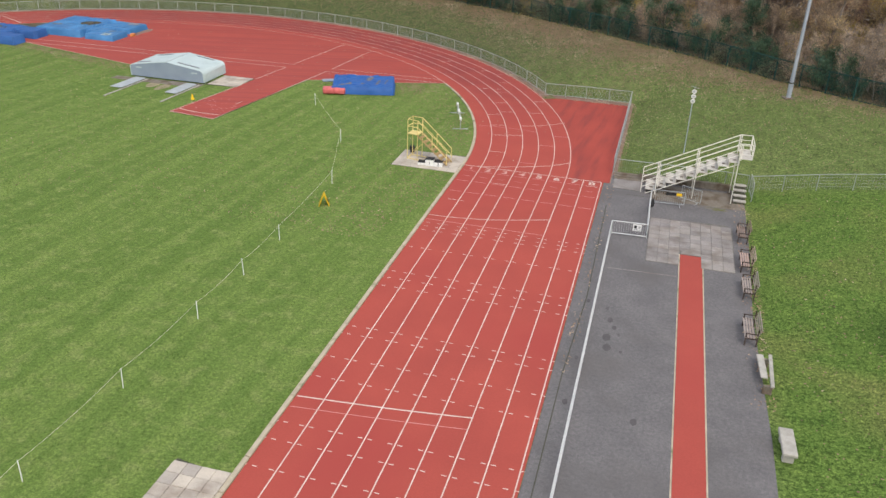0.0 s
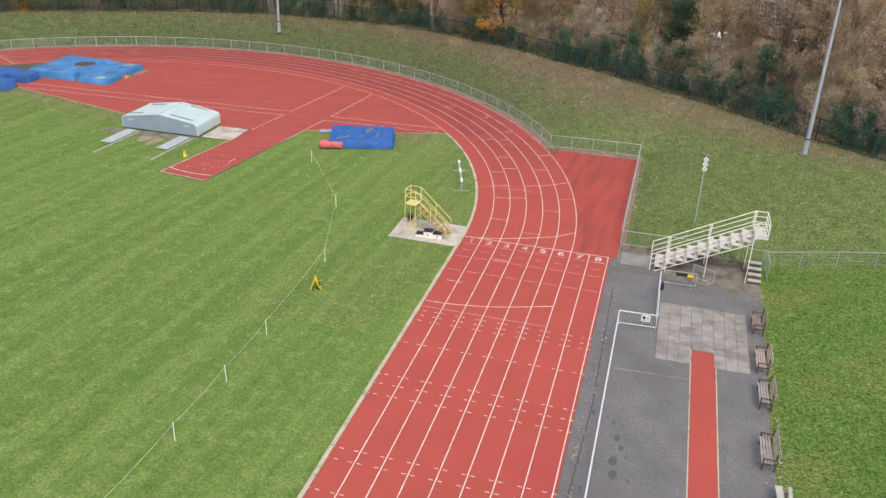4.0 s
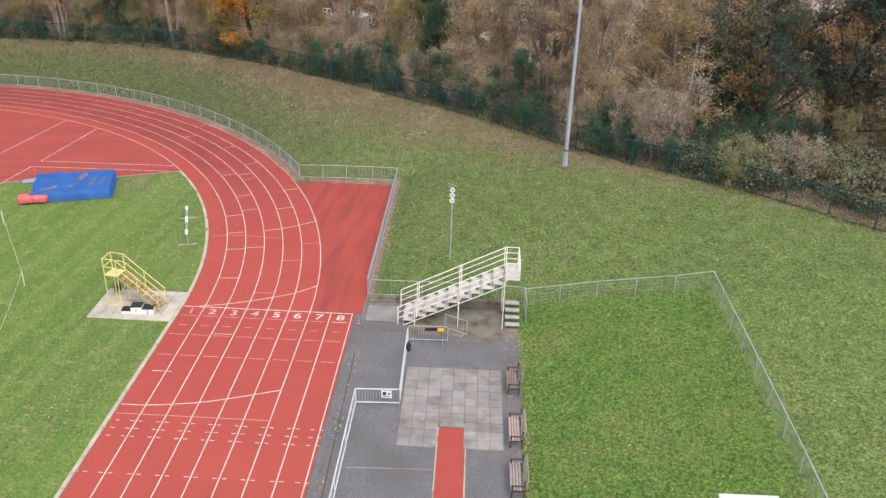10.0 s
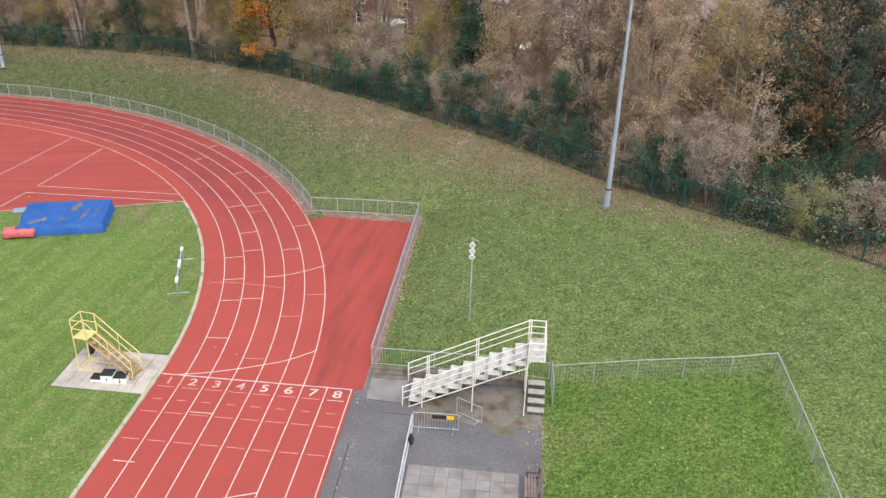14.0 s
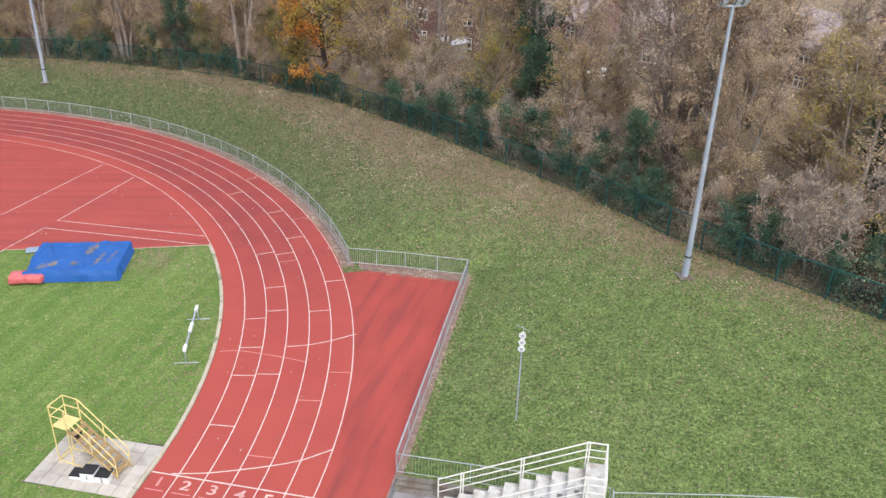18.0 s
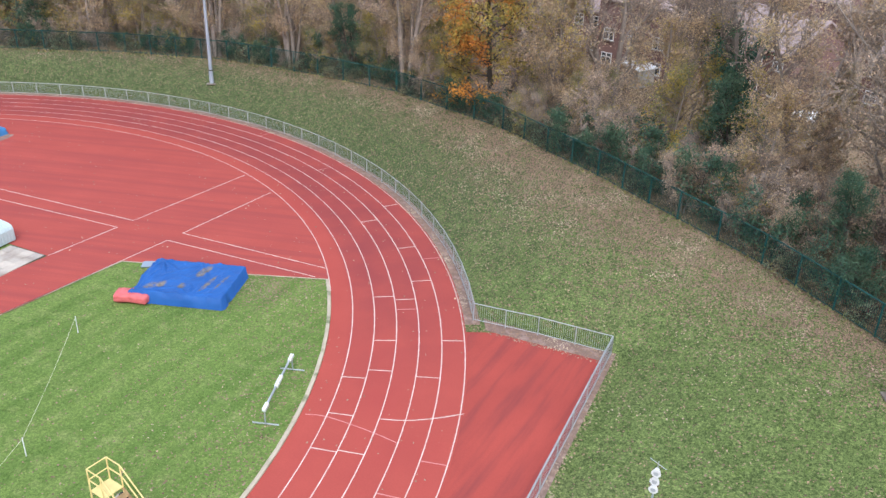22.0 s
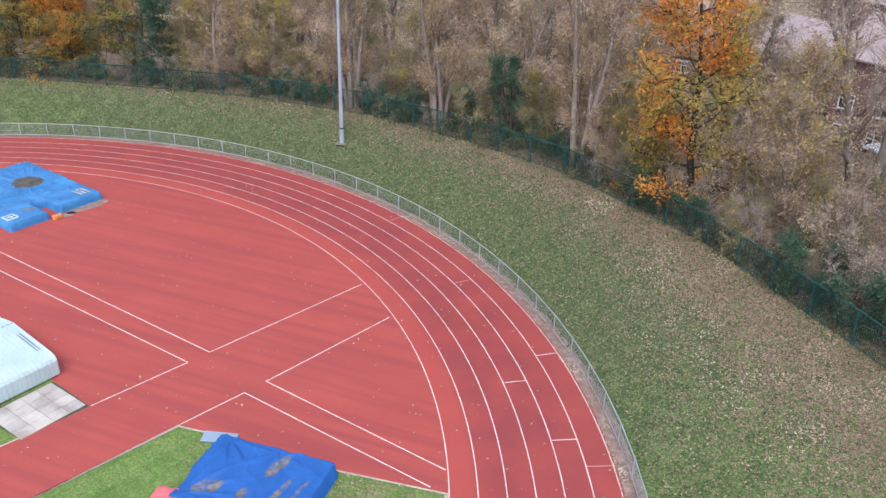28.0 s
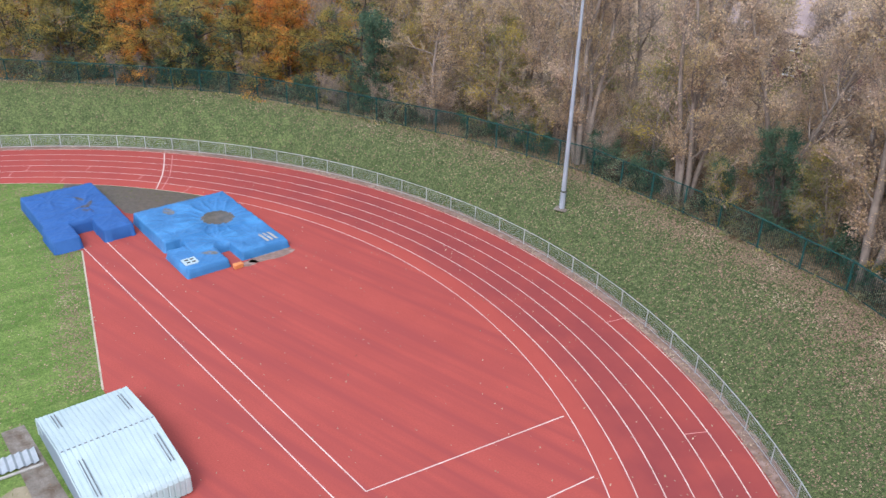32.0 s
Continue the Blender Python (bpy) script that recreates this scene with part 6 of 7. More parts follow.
def leaf_mesh(name, c, size, mat, r, parent, flat_lie):
    """Single leaves, each a small kite, at the points c."""
    n = len(c)
    u, w = r.normal(0, 1, (n, 3)), r.normal(0, 1, (n, 3))
    u[:, 2] *= 1 - 0.6 * flat_lie
    w[:, 2] *= 1 - 0.6 * flat_lie
    u /= np.linalg.norm(u, axis=1, keepdims=True)
    w -= u * (u * w).sum(1, keepdims=True)
    w /= np.linalg.norm(w, axis=1, keepdims=True)
    s = size * r.uniform(0.55, 1.45, (n, 1))
    v = np.stack([c - u * s, c + u * s * 0.35 + w * s * 0.75, c + u * s * 0.6 - w * s * 0.7], 1).reshape(-1, 3)
    o = quads(name, v.tolist(), np.arange(3 * n).reshape(-1, 3).tolist(), mat, parent)
    o["kind"] = "stuff"
    return o


def make_tree(label, seed, height, width, leaf, count, size, mix=None, share_of=0.35, base=0.15, stems=1, limbs=22, subs=6, twigs=1500, twig_len=0.75, rise=0.5, lift=0.3, lean=0.08,
              trunk_r=0.25, low=0.25, ragged=0.3, spread=0.13, flat_lie=0.0, bare=0.0, category="tree", shown=1.0, twig="twig"):
    """A tree: stems with limbs, thin branchwork, and sprays of leaves along the twigs."""
    t = thing("tree", label, category, "trees behind the boundary fence")
    r = np.random.RandomState(seed + 500)
    stem_lines, limb_lines, sub_lines = tree_lines(seed, height, width, base, stems, limbs, subs, rise, lift, lean, trunk_r, low, ragged)
    for s, (stem, rad) in enumerate(stem_lines):
        vs, fs = [], []
        tube_mesh(vs, fs, stem, rad, rad * 0.16, 7)
        for line, lr in limb_lines[s * limbs:(s + 1) * limbs]:
            tube_mesh(vs, fs, line, lr, lr * 0.25, 4)
        trunk = quads("trunk", vs, fs, M["bark" if twig == "twig" else "bark_dark"], t)
        trunk.data.polygons.foreach_set("use_smooth", np.ones(len(fs), bool))
    # twigs, each a sliver on a branch
    pick = r.randint(0, len(sub_lines), twigs)
    lines = np.array([s[0] for s in sub_lines])
    owner = np.array([s[1] for s in sub_lines])[pick]
    u = r.uniform(0.1, 3.0, twigs)
    i = np.minimum(u.astype(int), 2)
    A, B = lines[pick, i], lines[pick, i + 1]
    P = A + (B - A) * (u - i)[:, None]
    D = (B - A) / (np.linalg.norm(B - A, axis=1, keepdims=True) + 1e-9) * 0.8 + r.normal(0, 0.6, (twigs, 3)) * (1, 1, 1 - 0.6 * flat_lie) + (0, 0, 0.25 * lift)
    D /= np.linalg.norm(D, axis=1, keepdims=True)
    L = twig_len * r.uniform(0.5, 1.4, (twigs, 1))
    S = np.cross(D, r.normal(0, 1, (twigs, 3)))
    S /= np.linalg.norm(S, axis=1, keepdims=True)
    w = 0.017
    tv = np.stack([P - S * w, P + S * w, P + D * L + S * w * 0.4, P + D * L - S * w * 0.4], 1)[:int(twigs * shown)].reshape(-1, 3)
    tf = np.arange(len(tv)).reshape(-1, 4)
    sv = []
    for line, k in sub_lines:
        side = np.cross(line[-1] - line[0], r.normal(0, 1, 3))
        side *= 0.03 / (np.linalg.norm(side) + 1e-9)
        for a, b in zip(line[:-1], line[1:]):
            sv += [a - side, a + side, b + side * 0.7, b - side * 0.7]
    sf = np.arange(len(sv)).reshape(-1, 4) + len(tv)
    allv = np.concatenate([tv, np.array(sv)])
    allv[:, 2] = np.maximum(allv[:, 2], 0.02)
    work = quads("branchwork", allv.tolist(), tf.tolist() + sf.tolist(), M[twig], t)
    work["kind"] = "stuff"
    # leaves strung along the twigs; some twigs stay bare
    leafy = np.nonzero(r.rand(twigs) >= bare)[0]
    k = leafy[r.randint(0, len(leafy), count)]
    c = P[k] + D[k] * L[k] * r.uniform(0.1, 1.1, (count, 1)) + r.normal(0, spread, (count, 3)) * (1, 1, 1 - 0.5 * flat_lie)
    c[:, 2] = np.maximum(c[:, 2], 0.1)
    tone = r.rand(len(limb_lines))[owner[k]] + r.normal(0, 0.12, count)
    second = tone < share_of if mix else np.zeros(count, bool)
    leaf_mesh("crown", c[~second], size, LEAF[leaf], r, t, flat_lie)
    if mix:
        leaf_mesh("crown", c[second], size, LEAF[mix], r, t, flat_lie)
    return t


KIND = {
    "poplar": make_tree("tall grey-brown multi-stemmed tree with thin beige leaves", 11, 20, 3.4, "brown", 22000, 0.074, "buff", 0.4, 0.12, 5, 11, 6, 3600, 0.8, 0.9, 0.35, 0.1, 0.27, 0.3, 0.4, 0.16, bare=0.35, shown=0.75),
    "buff": make_tree("tall half-bare tree with pinkish buff leaves", 12, 17, 4.2, "buff", 17000, 0.074, "brown", 0.45, 0.08, 2, 20, 6, 3600, 0.8, 0.7, 0.3, 0.12, 0.26, 0.25, 0.35, 0.16, bare=0.3, shown=0.75),
    "bare": make_tree("nearly bare tree with spreading dark branches", 13, 17, 5.6, "buff", 7000, 0.07, "brown", 0.5, 0.28, 2, 17, 8, 4200, 1.0, 0.75, 0.5, 0.14, 0.36, 0.3, 0.35, 0.2, bare=0.6),
    "orange": make_tree("orange and yellow autumn tree with layered boughs", 14, 13, 4.2, "orange", 24000, 0.085, "yellow", 0.42, 0.06, 1, 44, 7, 3600, 0.8, 0.18, -0.15, 0.05, 0.22, 0.3, 0.15, 0.16, 0.6, shown=0.35, twig="bark_dark"),
    "yellow": make_tree("rounded yellow-olive autumn tree", 15, 10, 3.4, "yellow", 10500, 0.075, "olive", 0.5, 0.08, 2, 16, 6, 2200, 0.7, 0.35, 0.1, 0.12, 0.18, 0.3, 0.35, 0.14, 0.5, shown=0.45),
    "brown": make_tree("dense beige-brown autumn tree", 16, 13, 4.0, "brown", 14000, 0.072, "yellow", 0.16, 0.08, 2, 19, 7, 3000, 0.75, 0.4, 0.05, 0.12, 0.24, 0.3, 0.35, 0.15, 0.3, shown=0.5),
    "oak": make_tree("broad dark oak with rusty brown leaves", 17, 16, 7.6, "dark", 40000, 0.105, "rust", 0.36, 0.06, 1, 44, 9, 5000, 0.9, 0.35, 0.1, 0.03, 0.45, 0.3, 0.3, 0.2, 0.4, shown=0.12, twig="bark_dark"),
    "green": make_tree("dense dark green evergreen tree", 18, 9.5, 2.9, "green", 13000, 0.08, "holly", 0.4, 0.03, 2, 22, 6, 2600, 0.6, 0.35, 0.2, 0.1, 0.16, 0.15, 0.35, 0.14, 0.3, shown=0.1, twig="bark_dark"),
    "olive": make_tree("dull olive-green tree with thinning leaves", 19, 10, 3.2, "olive", 9500, 0.072, "yellow", 0.3, 0.06, 2, 16, 6, 2200, 0.7, 0.4, 0.1, 0.12, 0.18, 0.3, 0.35, 0.15, 0.4, shown=0.45),
    "hornbeam": make_tree("dark green tree with layered golden outer boughs", 26, 12, 4.4, "yellow", 12500, 0.085, "green", 0.42, 0.05, 1, 34, 7, 2600, 0.8, 0.12, -0.25, 0.05, 0.22, 0.35, 0.35, 0.14, 0.8, shown=0.3, twig="bark_dark"),
    "bush": make_tree("low dark green hedge bush against the fence", 20, 3.2, 1.5, "green", 4200, 0.068, "holly", 0.5, 0.02, 4, 6, 5, 900, 0.45, 0.5, 0.2, 0.4, 0.05, 0.25, 0.3, 0.13, 0.2, category="bush", shown=0.12, twig="bark_dark"),
    "scrub": make_tree("pale twiggy brown scrub bush", 21, 4.6, 1.7, "buff", 1900, 0.05, "brown", 0.4, 0.03, 5, 6, 5, 1700, 0.6, 0.8, 0.3, 0.3, 0.05, 0.3, 0.3, 0.12, bare=0.35, category="bush", shown=0.75),
    "bramble": make_tree("low tangle of grey-green brambles", 22, 1.5, 2.1, "bramble", 3600, 0.075, "redstem", 0.18, 0.1, 6, 5, 5, 900, 0.6, 0.5, -0.6, 0.9, 0.025, 0.4, 0.3, 0.16, 0.3, category="bush", shown=0.3, twig="bark_dark"),
    "sapling": make_tree("bright yellow-green young shrub by the fence", 23, 3.2, 0.9, "lime", 2400, 0.066, None, 0, 0.03, 4, 6, 4, 600, 0.4, 0.9, 0.3, 0.2, 0.04, 0.25, 0.3, 0.12, category="bush"),
    "thicket": make_tree("olive-leaved young thicket under the tall trees", 24, 6.0, 2.2, "olive", 4200, 0.07, "yellow", 0.35, 0.04, 3, 9, 5, 1200, 0.6, 0.5, 0.15, 0.25, 0.08, 0.25, 0.35, 0.14, 0.3, category="bush", shown=0.5),
    "copse": make_tree("beige-brown young thicket under the tall trees", 25, 6.5, 2.2, "brown", 4200, 0.062, "buff", 0.5, 0.04, 3, 9, 5, 1700, 0.65, 0.6, 0.2, 0.25, 0.08, 0.25, 0.35, 0.15, bare=0.2, category="bush", shown=0.6),
    "wood_buff": make_tree("tall buff tree standing deeper in the wood", 31, 16, 4.0, "buff", 7000, 0.1, "brown", 0.4, 0.2, 2, 14, 5, 1800, 1.0, 0.7, 0.3, 0.1, 0.26, 0.25, 0.35, 0.2, bare=0.2),
    "wood_brown": make_tree("brown autumn tree standing deeper in the wood", 32, 13, 4.0, "brown", 6500, 0.105, "olive", 0.3, 0.1, 1, 24, 5, 1600, 0.95, 0.5, 0.2, 0.08, 0.24, 0.25, 0.35, 0.2),
    "wood_bare": make_tree("bare branching tree standing deeper in the wood", 33, 17, 5.0, "buff", 3600, 0.09, None, 0, 0.25, 2, 14, 7, 2600, 1.1, 0.8, 0.5, 0.12, 0.3, 0.3, 0.35, 0.2, bare=0.5),
    "wood_gold": make_tree("golden autumn tree standing deeper in the wood", 34, 12, 3.8, "yellow", 5000, 0.11, "orange", 0.35, 0.1, 1, 22, 5, 1300, 0.9, 0.3, 0.0, 0.06, 0.22, 0.3, 0.35, 0.18, 0.6, shown=0.4),
    "far_buff": make_tree("distant buff tree among the houses", 35, 12, 3.8, "buff", 1900, 0.17, "brown", 0.4, 0.12, 1, 18, 3, 700, 1.1, 0.6, 0.3, 0.08, 0.24, 0.25, 0.35, 0.25),
    "far_olive": make_tree("distant olive-brown tree among the houses", 36, 10, 3.6, "olive", 1900, 0.17, "brown", 0.4, 0.1, 1, 18, 3, 600, 1.0, 0.5, 0.2, 0.08, 0.22, 0.25, 0.35, 0.25),
}
used = set()
trng = random.Random(77)


def plant(kind, x, y, scale=1.0, turn=None):
    m = pose(x, y, gz(x, y) - 0.05, 0, 0, trng.uniform(0, 360) if turn is None else turn) @ Matrix.Diagonal((scale, scale, scale * trng.uniform(0.92, 1.08), 1))
    if kind not in used:
        used.add(kind)
        KIND[kind].matrix_basis = m
        return
    o = copy_thing(KIND[kind], Matrix())
    o.matrix_basis = m


def beyond(deg, out):
    """A place out metres beyond the boundary fence in that direction from the bend's centre."""
    P = [Vector(p) for p in HEDGE]
    best = None
    for a, b in zip(P[:-1], P[1:]):
        aa = math.degrees(math.atan2(a.y - YC, a.x - CX)) % 360
        ab = math.degrees(math.atan2(b.y - YC, b.x - CX)) % 360
        if aa > 300:
            aa -= 360
        if ab > 300:
            ab -= 360
        if ab <= deg <= aa:
            best = a.lerp(b, (aa - deg) / (aa - ab + 1e-9))
    if best is None:
        best = P[-2]
    d = (best - Vector((CX, YC))).normalized()
    return best + d * out


# the trees that can be told apart
for kind, deg, out, sc in (
    ("poplar", 69.9, 1.3, 1.0), ("orange", 61.4, 3.4, 1.2), ("yellow", 64.6, 2.8, 0.85), ("poplar", 73.8, 5.0, 0.9), ("brown", 55.6, 4.5, 1.0), ("poplar", 84.0, 1.4, 0.95), ("poplar", 94.0, 1.6, 0.92),
    ("copse", 57.5, 4.5, 1.1), ("bare", 53.9, 8.6, 1.1), ("thicket", 58.5, 5.5, 1.1), ("bare", 49.2, 10.5, 1.1), ("copse", 51.0, 4.5, 1.1), ("bush", 44.4, 2.8, 1.35), ("green", 42.2, 8.0, 1.15), ("green", 39.8, 6.5, 0.85), ("scrub", 46.5, 2.0, 1.0), ("bush", 50.0, 1.4, 1.0),
    ("bare", 42.5, 9.0, 1.05), ("bush", 37.1, 2.6, 1.4), ("buff", 36.0, 7.0, 1.0), ("scrub", 34.5, 2.6, 1.15), ("bush", 31.5, 1.6, 1.1), ("green", 29.5, 4.0, 0.7), ("bare", 31.0, 8.0, 1.15),
    ("buff", 27.0, 7.0, 1.0), ("buff", 23.5, 4.5, 0.75), ("bush", 20.5, 1.6, 1.1), ("scrub", 19.0, 2.2, 1.1), ("brown", 21.0, 9.0, 1.05), 
    ("bush", 16.5, 2.2, 0.8), ("scrub", 12.8, 4.5, 0.9), ("scrub", 17.8, 2.6, 1.1), ("scrub", 8.5, 5.0, 0.9),
    
    ("olive", 103.0, 2.6, 0.95), ("buff", 98.5, 4.0, 0.9), ("brown", 109.0, 2.6, 0.95), ("yellow", 105.5, 6.5, 0.9), ("olive", 113.0, 4.0, 0.8), ("olive", 89.0, 4.0, 0.9), ("buff", 79.0, 4.0, 1.0), ("green", 77.5, 2.6, 0.7),
    ("orange", 128.0, 8.5, 0.85), ("bare", 121.0, 6.5, 0.8), ("yellow", 126.0, 4.0, 0.7), ("buff", 117.5, 8.0, 0.8), ("orange", 143.0, 3.0, 0.85), ("olive", 138.5, 3.0, 0.85), ("yellow", 148.5, 3.5, 0.9), ("orange", 152.0, 4.5, 0.9),
    ("olive", 156.5, 3.5, 0.9), ("orange", 133.0, 6.0, 0.7), ("green", 145.5, 4.5, 0.8), ("green", 135.0, 2.5, 0.6), ("yellow", 74.5, 3.6, 0.75), ("green", 81.0, 1.6, 0.45), ("bush", 87.0, 1.2, 0.8), ("yellow", 68.0, 2.2, 0.6),
    ("bush", 63.5, 1.3, 0.9), ("bush", 59.0, 1.2, 0.8), ("scrub", 55.0, 1.8, 0.8), ("bush", 41.0, 1.4, 0.9), ("bush", 46.0, 1.3, 0.9), ("bush", 27.0, 1.4, 0.9), ("bush", 70.0, 1.3, 0.7), ("bush", 92.0, 1.4, 0.8), ("bush", 100.0, 1.4, 0.8),
):
    p = beyond(deg, out)
    plant(kind, p.x, p.y, sc)
# the oaks and the bramble bank beyond the corner of the fence
for kind, x, y, sc in (("oak", 41.0, 28.5, 1.08), ("oak", 46.5, 29.5, 1.0), ("green", 36.2, 28.5, 1.0), ("green", 38.8, 25.2, 0.6), ("oak", 53.0, 21.0, 0.95), ("brown", 50.0, 31.0, 1.0), ("oak", 57.0, 29.0, 0.9), ("brown", 33.0, 36.0, 1.0), ("wood_brown", 60.0, 22.0, 1.0), ("wood_brown", 42.0, 38.0, 1.1), ("thicket", 50.0, 24.0, 1.0), ("thicket", 46.0, 23.0, 0.8), ("bush", 40.0, 24.6, 1.0), ("bush", 43.0, 25.0, 1.0), ("brown", 33.0, 31.5, 0.9), ("scrub", 31.8, 23.6, 1.25),
                       ("sapling", 34.9, 16.4, 1.15), ("bush", 36.5, 22.0, 0.9), ("bush", 34.3, 21.0, 0.8), ("green", 37.2, 26.5, 0.7),
                       ("bramble", 33.5, 19.5, 1.12), ("bramble", 35.5, 18.4, 1.25), ("bramble", 38.0, 20.6, 1.38), ("bramble", 39.0, 17.6, 1.38), ("bramble", 41.2, 19.8, 1.38), ("bramble", 42.0, 16.4, 1.38), ("bramble", 44.4, 18.0, 1.38),
                       ("bramble", 44.0, 14.2, 1.38), ("bramble", 46.4, 15.6, 1.38), ("bramble", 47.0, 11.5, 1.38), ("bramble", 49.2, 13.2, 1.38), ("bramble", 36.6, 20.0, 1.00), ("bramble", 45.6, 20.4, 1.25), ("bramble", 50.5, 9.0, 1.38), ("yellow", 54.0, 12.0, 0.8)):
    plant(kind, x, y, sc)
# a lower storey between the fence and the tall trees
for deg in np.arange(20, 118, 2.6):
    if 57.5 < deg < 66:
        continue
    p = beyond(deg + trng.uniform(-1, 1), trng.uniform(3.2, 7.0))
    plant(trng.choice(("brown", "copse", "copse", "yellow", "thicket", "copse", "scrub") if deg > 34 else ("bush", "copse", "copse", "bush", "thicket")), p.x, p.y, trng.uniform(0.65, 0.95))
# autumn canopy hanging low over the far western fence
for deg in np.arange(116, 168, 3.1):
    p = beyond(deg + trng.uniform(-1, 1), trng.uniform(2.4, 4.5))
    plant(trng.choice(("hornbeam", "orange", "hornbeam", "hornbeam", "orange", "green")), p.x, p.y, trng.uniform(0.6, 0.9))
# undergrowth along the fence
for deg in np.arange(19, 166, 1.7):
    p = beyond(deg + trng.uniform(-0.6, 0.6), trng.uniform(0.9, 2.6))
    plant(trng.choice(("bush", "scrub", "thicket", "bramble", "copse") if deg < 100 else ("bush", "scrub", "bramble")), p.x, p.y, trng.uniform(0.45, 0.8))
# the wood behind them
for deg in np.arange(27, 168, 4.2):
    for out, kinds in ((11, ("wood_buff", "wood_brown", "wood_bare")), (18, ("wood_buff", "wood_bare", "wood_brown"))):
        if 36 < deg < 74 and trng.random() < (0.8 if out > 15 else 0.4):
            continue
        if 44 < deg < 80:
            kinds = ("wood_buff", "wood_bare", "wood_brown")
        if deg > 118:
            kinds = ("wood_gold", "wood_brown", "wood_gold", "wood_buff")
        p = beyond(min(deg + trng.uniform(-1.5, 1.5), 168), out + trng.uniform(-2.5, 3.0))
        plant(trng.choice(kinds), p.x, p.y, trng.uniform(0.75, 1.05))
for deg in np.arange(10, 168, 6.5):
    for out in (29, 42):
        if 34 < deg < 76 and (out < 35 or trng.random() < 0.4):
            continue
        p = beyond(deg + trng.uniform(-2, 2), out + trng.uniform(-4, 4))
        plant(trng.choice(("far_buff", "far_olive", "far_buff")), p.x, p.y, trng.uniform(0.7, 1.0))


# ---- fallen leaves and rough grass ----
def scatter(name, n, region, density, size, mat, seed, label, category, upright=False, lean=0.5):
    r = np.random.RandomState(seed)
    x = r.uniform(region[0], region[1], n)
    y = r.uniform(region[2], region[3], n)
    keep = r.rand(n) < density(x, y)
    x, y = x[keep], y[keep]
    z = ground_z(x, y)
    on = np.where(z < 0, np.where(GRASSY(x, y), -0.012, 0.02), z + 0.015)
    c = np.stack([x, y, on], 1)
    m = len(x)
    a = r.uniform(0, 2 * np.pi, m)
    s = size * r.uniform(0.6, 1.4, m)
    if upright:
        u = np.stack([np.cos(a), np.sin(a), np.zeros(m)], 1) * s[:, None] * 0.5
        w = np.stack([r.normal(0, lean, m), r.normal(0, lean, m), np.ones(m)], 1) * s[:, None]
        v = np.stack([c - u, c + u, c + u * 0.3 + w, c - u * 0.3 + w], 1)
    else:
        u = np.stack([np.cos(a), np.sin(a), r.normal(0, 0.35, m)], 1) * s[:, None]
        w = np.stack([-np.sin(a), np.cos(a), r.normal(0, 0.35, m)], 1) * s[:, None] * 0.65
        v = np.stack([c - u, c - w, c + u, c + w], 1)
    me = bpy.data.meshes.new(name)
    me.from_pydata(v.reshape(-1, 3).tolist(), [], np.arange(4 * m).reshape(-1, 4).tolist())
    me.update()
    me.materials.append(mat)
    return tagged(new(name, me), label, category, kind="stuff")


def GRASSY(x, y):
    """True on the infield and bank turf, false on hard surfaces."""
    rad, ang = np.hypot(x - CX, y - YC), np.degrees(np.arctan2(y - YC, x - CX))
    hard = (rad > R - 0.3) & (rad < FENCE_R + 0.3) & (y > YC)
    hard |= (x > -0.3) & (x < 19.3) & (y <= 1.9) | ((x > -1) & (x < 10.7) & (y > 0) & (y < 20.9))
    hard |= inside(x, y, D_EDGE + [polar(R, a) for a in range(124, 36, -4)])
    hard |= (x > -27.5) & (x < -24) & (y > 11.8) & (y < 15.6) | (x > -36.4) & (x < -27.3) & (y > 10.5) & (y < 16.2)
    hard |= (x > -5.1) & (x < 0) & (y > -1.9) & (y < 1.8) | (x > -2.7) & (x < 0) & (y < -33.8)
    return ~hard


def leaf_density(x, y):
    rad, ang = np.hypot(x - CX, y - YC), np.degrees(np.arctan2(y - YC, x - CX))
    turf = np.where(GRASSY(x, y), leaf_cover(x, y), 0)
    gutter = ((rad > OUT - 0.15) & (rad < FENCE_R + 0.4) & (ang > 27)) * 0.75
    gutter = np.maximum(gutter, ((y > 19.7) & (y < 21.0) & (x > 3.4) & (x < 10.8)) * 0.8)
    gutter = np.maximum(gutter, ((x > 10.35) & (x < 11.0) & (y > 2) & (y < 20.6)) * 0.5)
    gutter = np.maximum(gutter, ((x > 18.3) & (x < 19.4) & (y < 1.0)) * 0.35 * np.clip((x - 18.2), 0, 1))
    gutter = np.maximum(gutter, ((x > 10.2) & (x < 10.7) & (y < 0)) * 0.15)
    lane = ((rad < OUT) & (rad > 4) & (y > 2) & ~GRASSY(x, y)) * 0.006
    return np.clip(turf * 0.8 + gutter + lane, 0, 1)


scatter("fallen_leaves", 900000, (-85, 32, -24, 56), leaf_density, 0.052, LEAF["litter"], 5, "scattered brown fallen leaves on grass and track edge", "leaves")
tuft = material("grass_blades", (0.125, 0.2, 0.04), (0.09, 0.155, 0.03), 0.9, 0.5, 4, 0.8, 0.0, third=(0.17, 0.215, 0.06), third_scale=0.15, island=0.4, fine_amount=0.2, spec=0.17)


def tuft_density(x, y):
    return np.where(GRASSY(x, y) & inside(x, y, FIELD), 1.0, 0.0)


scatter("grass_tufts", 130000, (-64, 42, -44, 54), tuft_density, 0.05, tuft, 6, "short uneven blades of mown grass", "grass", True, 1.4)
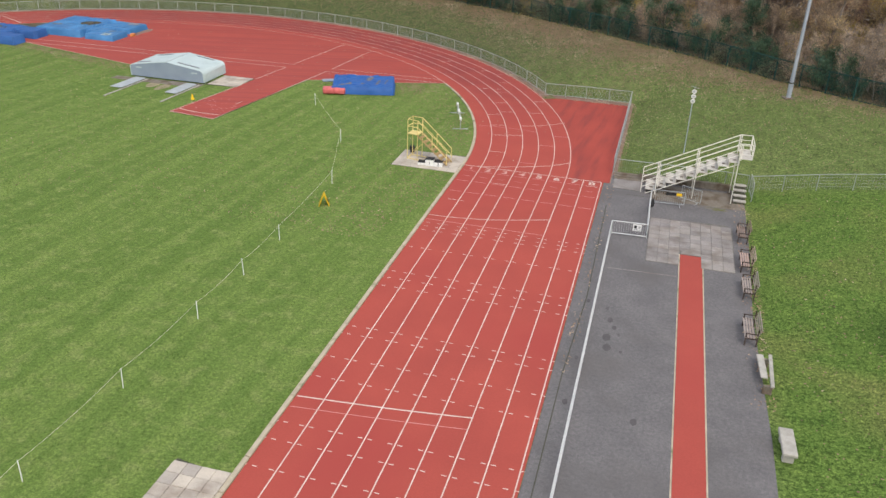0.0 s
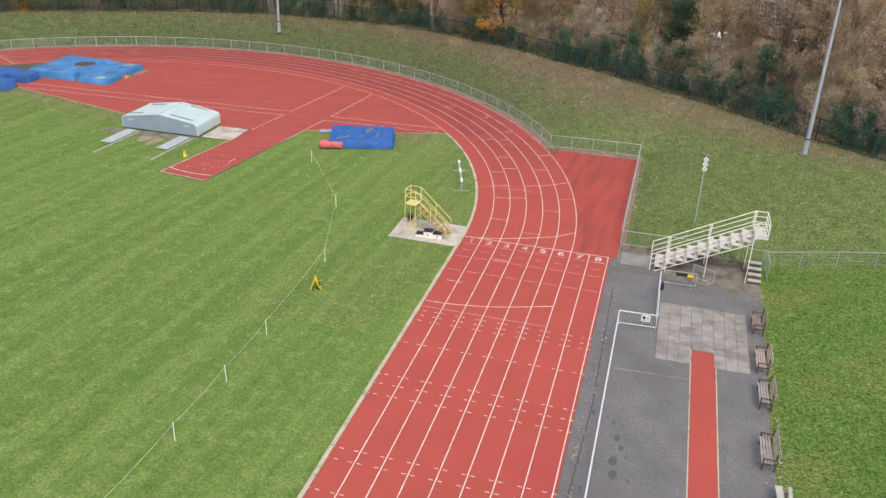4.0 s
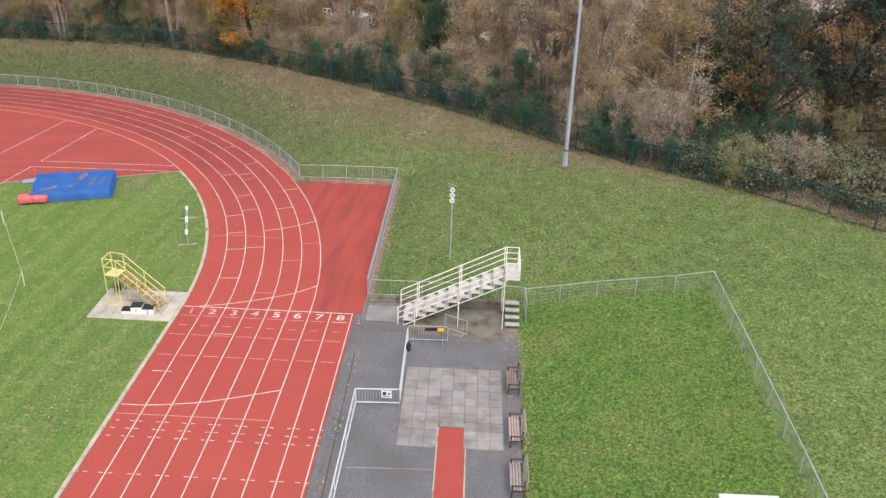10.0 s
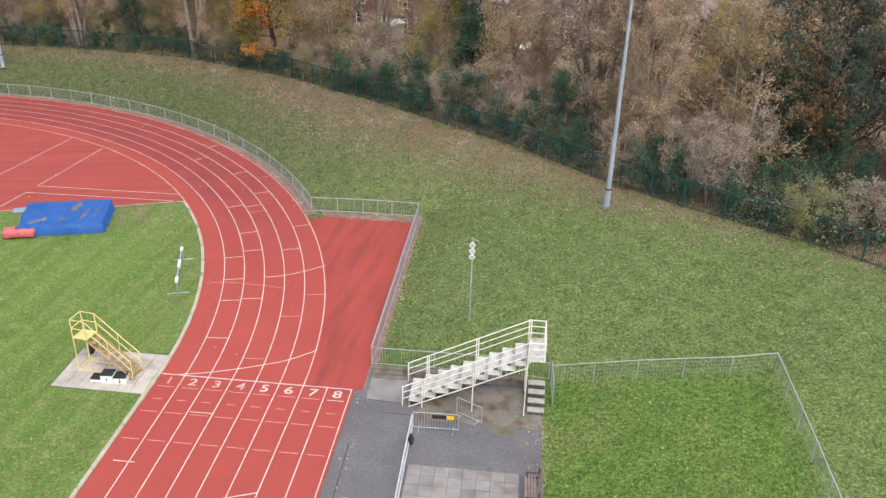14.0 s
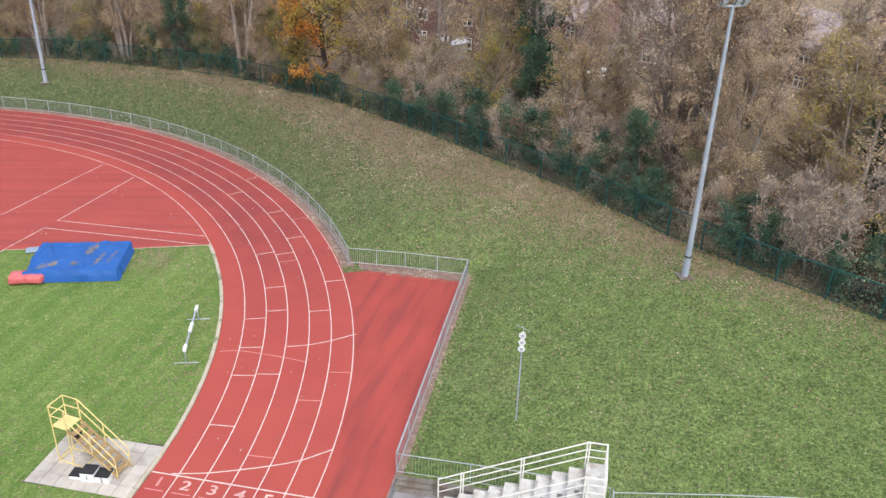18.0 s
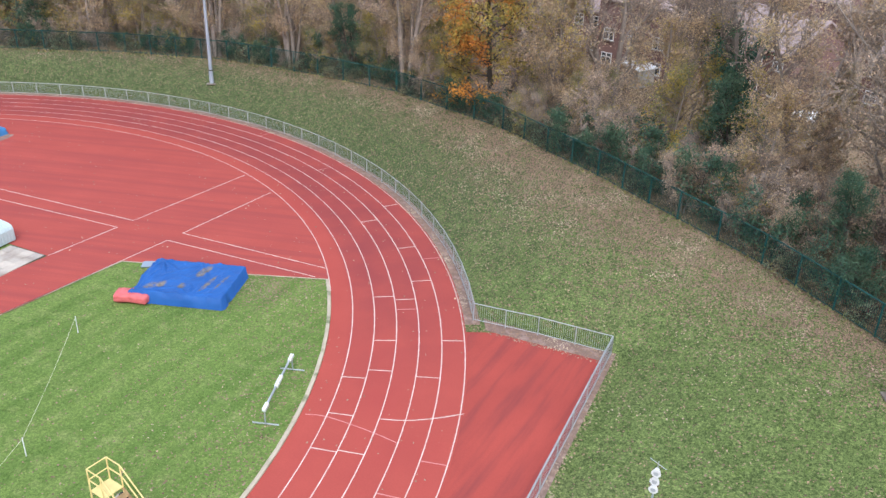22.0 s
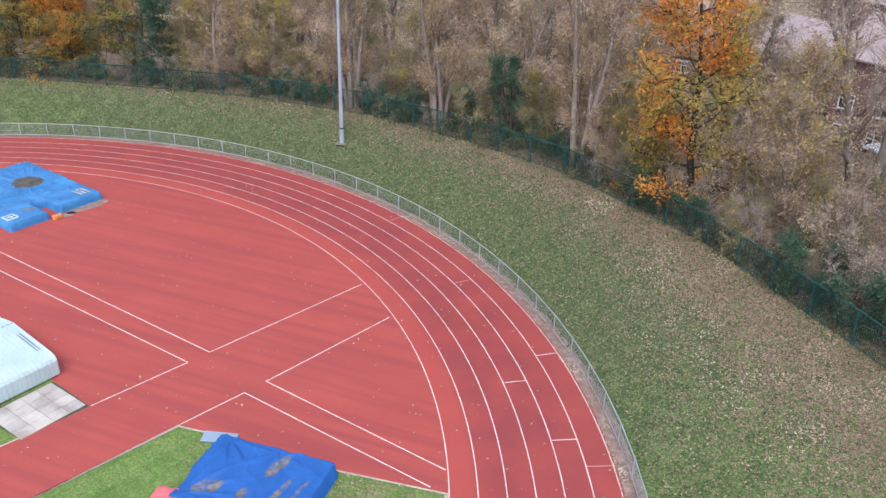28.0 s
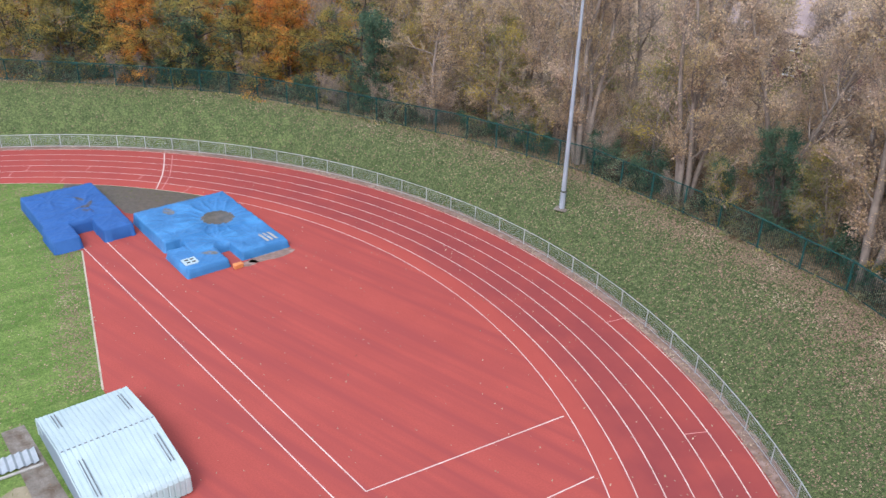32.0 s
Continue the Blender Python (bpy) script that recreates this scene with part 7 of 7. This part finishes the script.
# long grass and weeds along the boundary fence
scatter("fence_weeds", 150000, (-82, 44, 4, 58), lambda x, y: np.where(seg_dist(x, y, HEDGE) < 0.5, 0.6, 0.0), 0.14, LEAF["olive"], 8, "long rough grass along the boundary fence", "grass", True)


# ---- houses beyond the trees ----
def house(x, y, turn, wide, deep, eaves, ridge, label):
    z = gz(x, y) - 0.3
    h = thing("house", label, "house", "houses beyond the trees", at=(x, y, z), turn=turn)
    bm = bmesh.new()
    box(bm, (0, 0, eaves / 2), (wide, deep, eaves))
    part("wall", bm, M["brick"], h)
    bm = bmesh.new()
    prof = [(-deep / 2 - 0.4, eaves - 0.1), (0, ridge), (deep / 2 + 0.4, eaves - 0.1), (deep / 2 + 0.4, eaves - 0.25), (0, ridge - 0.2), (-deep / 2 - 0.4, eaves - 0.25)]
    ends = [[bm.verts.new((sx * (wide / 2 + 0.25), a, b)) for a, b in prof] for sx in (-1, 1)]
    n = len(prof)
    for k in range(n):
        bm.faces.new((ends[0][k], ends[0][(k + 1) % n], ends[1][(k + 1) % n], ends[1][k]))
    for e in ends:
        bm.faces.new((e[0], e[1], e[4], e[5]))
        bm.faces.new((e[1], e[2], e[3], e[4]))
    bmesh.ops.recalc_face_normals(bm, faces=bm.faces)
    roof = part("roof", bm, M["roof"], h)
    for sx in (-1, 1):
        bm = bmesh.new()
        v = [bm.verts.new((sx * wide / 2 * 0.998, a, b)) for a, b in ((-deep / 2, eaves - 0.05), (deep / 2, eaves - 0.05), (0, ridge - 0.15))]
        bm.faces.new(v)
        part("gable", bm, M["brick"], h)
    bm = bmesh.new()
    box(bm, (wide * 0.28, 0, ridge + 0.35), (0.9, 0.6, 1.3), bevel=0.03)
    part("chimney", bm, M["brick"], roof)
    glass = M["pane"]
    for sy in (-1, 1):
        for fl in range(max(1, int(eaves // 2.6))):
            for k in range(max(2, int(wide // 2.6))):
                nk = max(2, int(wide // 2.6))
                cx = -wide / 2 + wide * (k + 0.5) / nk
                cz = 1.5 + fl * 2.6
                w = new("window")
                w.parent = h
                w.matrix_basis = pose(cx, sy * deep / 2, cz)
                bm = bmesh.new()
                for dx in (-0.62, 0, 0.62):
                    box(bm, (dx, sy * 0.04, 0), (0.08, 0.08, 1.24))
                for dz in (-0.6, 0.2, 0.6):
                    box(bm, (0, sy * 0.04, dz), (1.3, 0.08, 0.08))
                part("window_frame", bm, M["white"], w)
                bm = bmesh.new()
                box(bm, (0, sy * 0.012, 0), (1.2, 0.02, 1.18))
                part("pane", bm, glass, w)
                bm = bmesh.new()
                box(bm, (0, sy * 0.08, -0.68), (1.5, 0.2, 0.07))
                part("sill", bm, M["stone"], w)


M["pane"] = material("dark_window_glass", (0.045, 0.05, 0.06), (0.06, 0.07, 0.08), 0.08, 1, 5, 0.5, 0.0, fine_amount=0.05)
for deg, rad, wide, eaves in ((57, 90, 11, 5.4), (64.5, 84, 9, 7.8), (72, 88, 11, 5.4), (82, 90, 12, 5.4), (90.5, 92, 11, 5.4), (99, 96, 12, 5.4), (49, 98, 12, 5.4), (41.5, 104, 12, 5.4), (34, 108, 11, 5.4), (62, 108, 12, 7.8), (75, 112, 13, 7.8), (86, 114, 12, 5.4), (104, 116, 12, 5.4)):
    x, y = polar(rad, deg)
    house(x, y, deg - 90 + trng.uniform(-8, 8), wide, 8.0, eaves, eaves + 2.9, "red-brick house with white window frames and a tiled roof")
for deg, rad, s in ((61.5, 77, 0.8), (48, 80, 0.75)):
    x, y = polar(rad, deg)
    g = thing("garden_shed", "small pale garden outbuilding behind the trees", "shed", at=(x, y, gz(x, y)), turn=deg)
    bm = bmesh.new()
    box(bm, (0, 0, 1.2 * s), (3.2 * s, 2.6 * s, 2.4 * s), bevel=0.04)
    part("wall", bm, M["stone"], g)
    bm = bmesh.new()
    box(bm, (0, 0, 2.5 * s), (3.6 * s, 3.0 * s, 0.16), 0, Matrix.Rotation(radians(8), 4, "X"), bevel=0.03)
    part("roof", bm, M["white"], g)
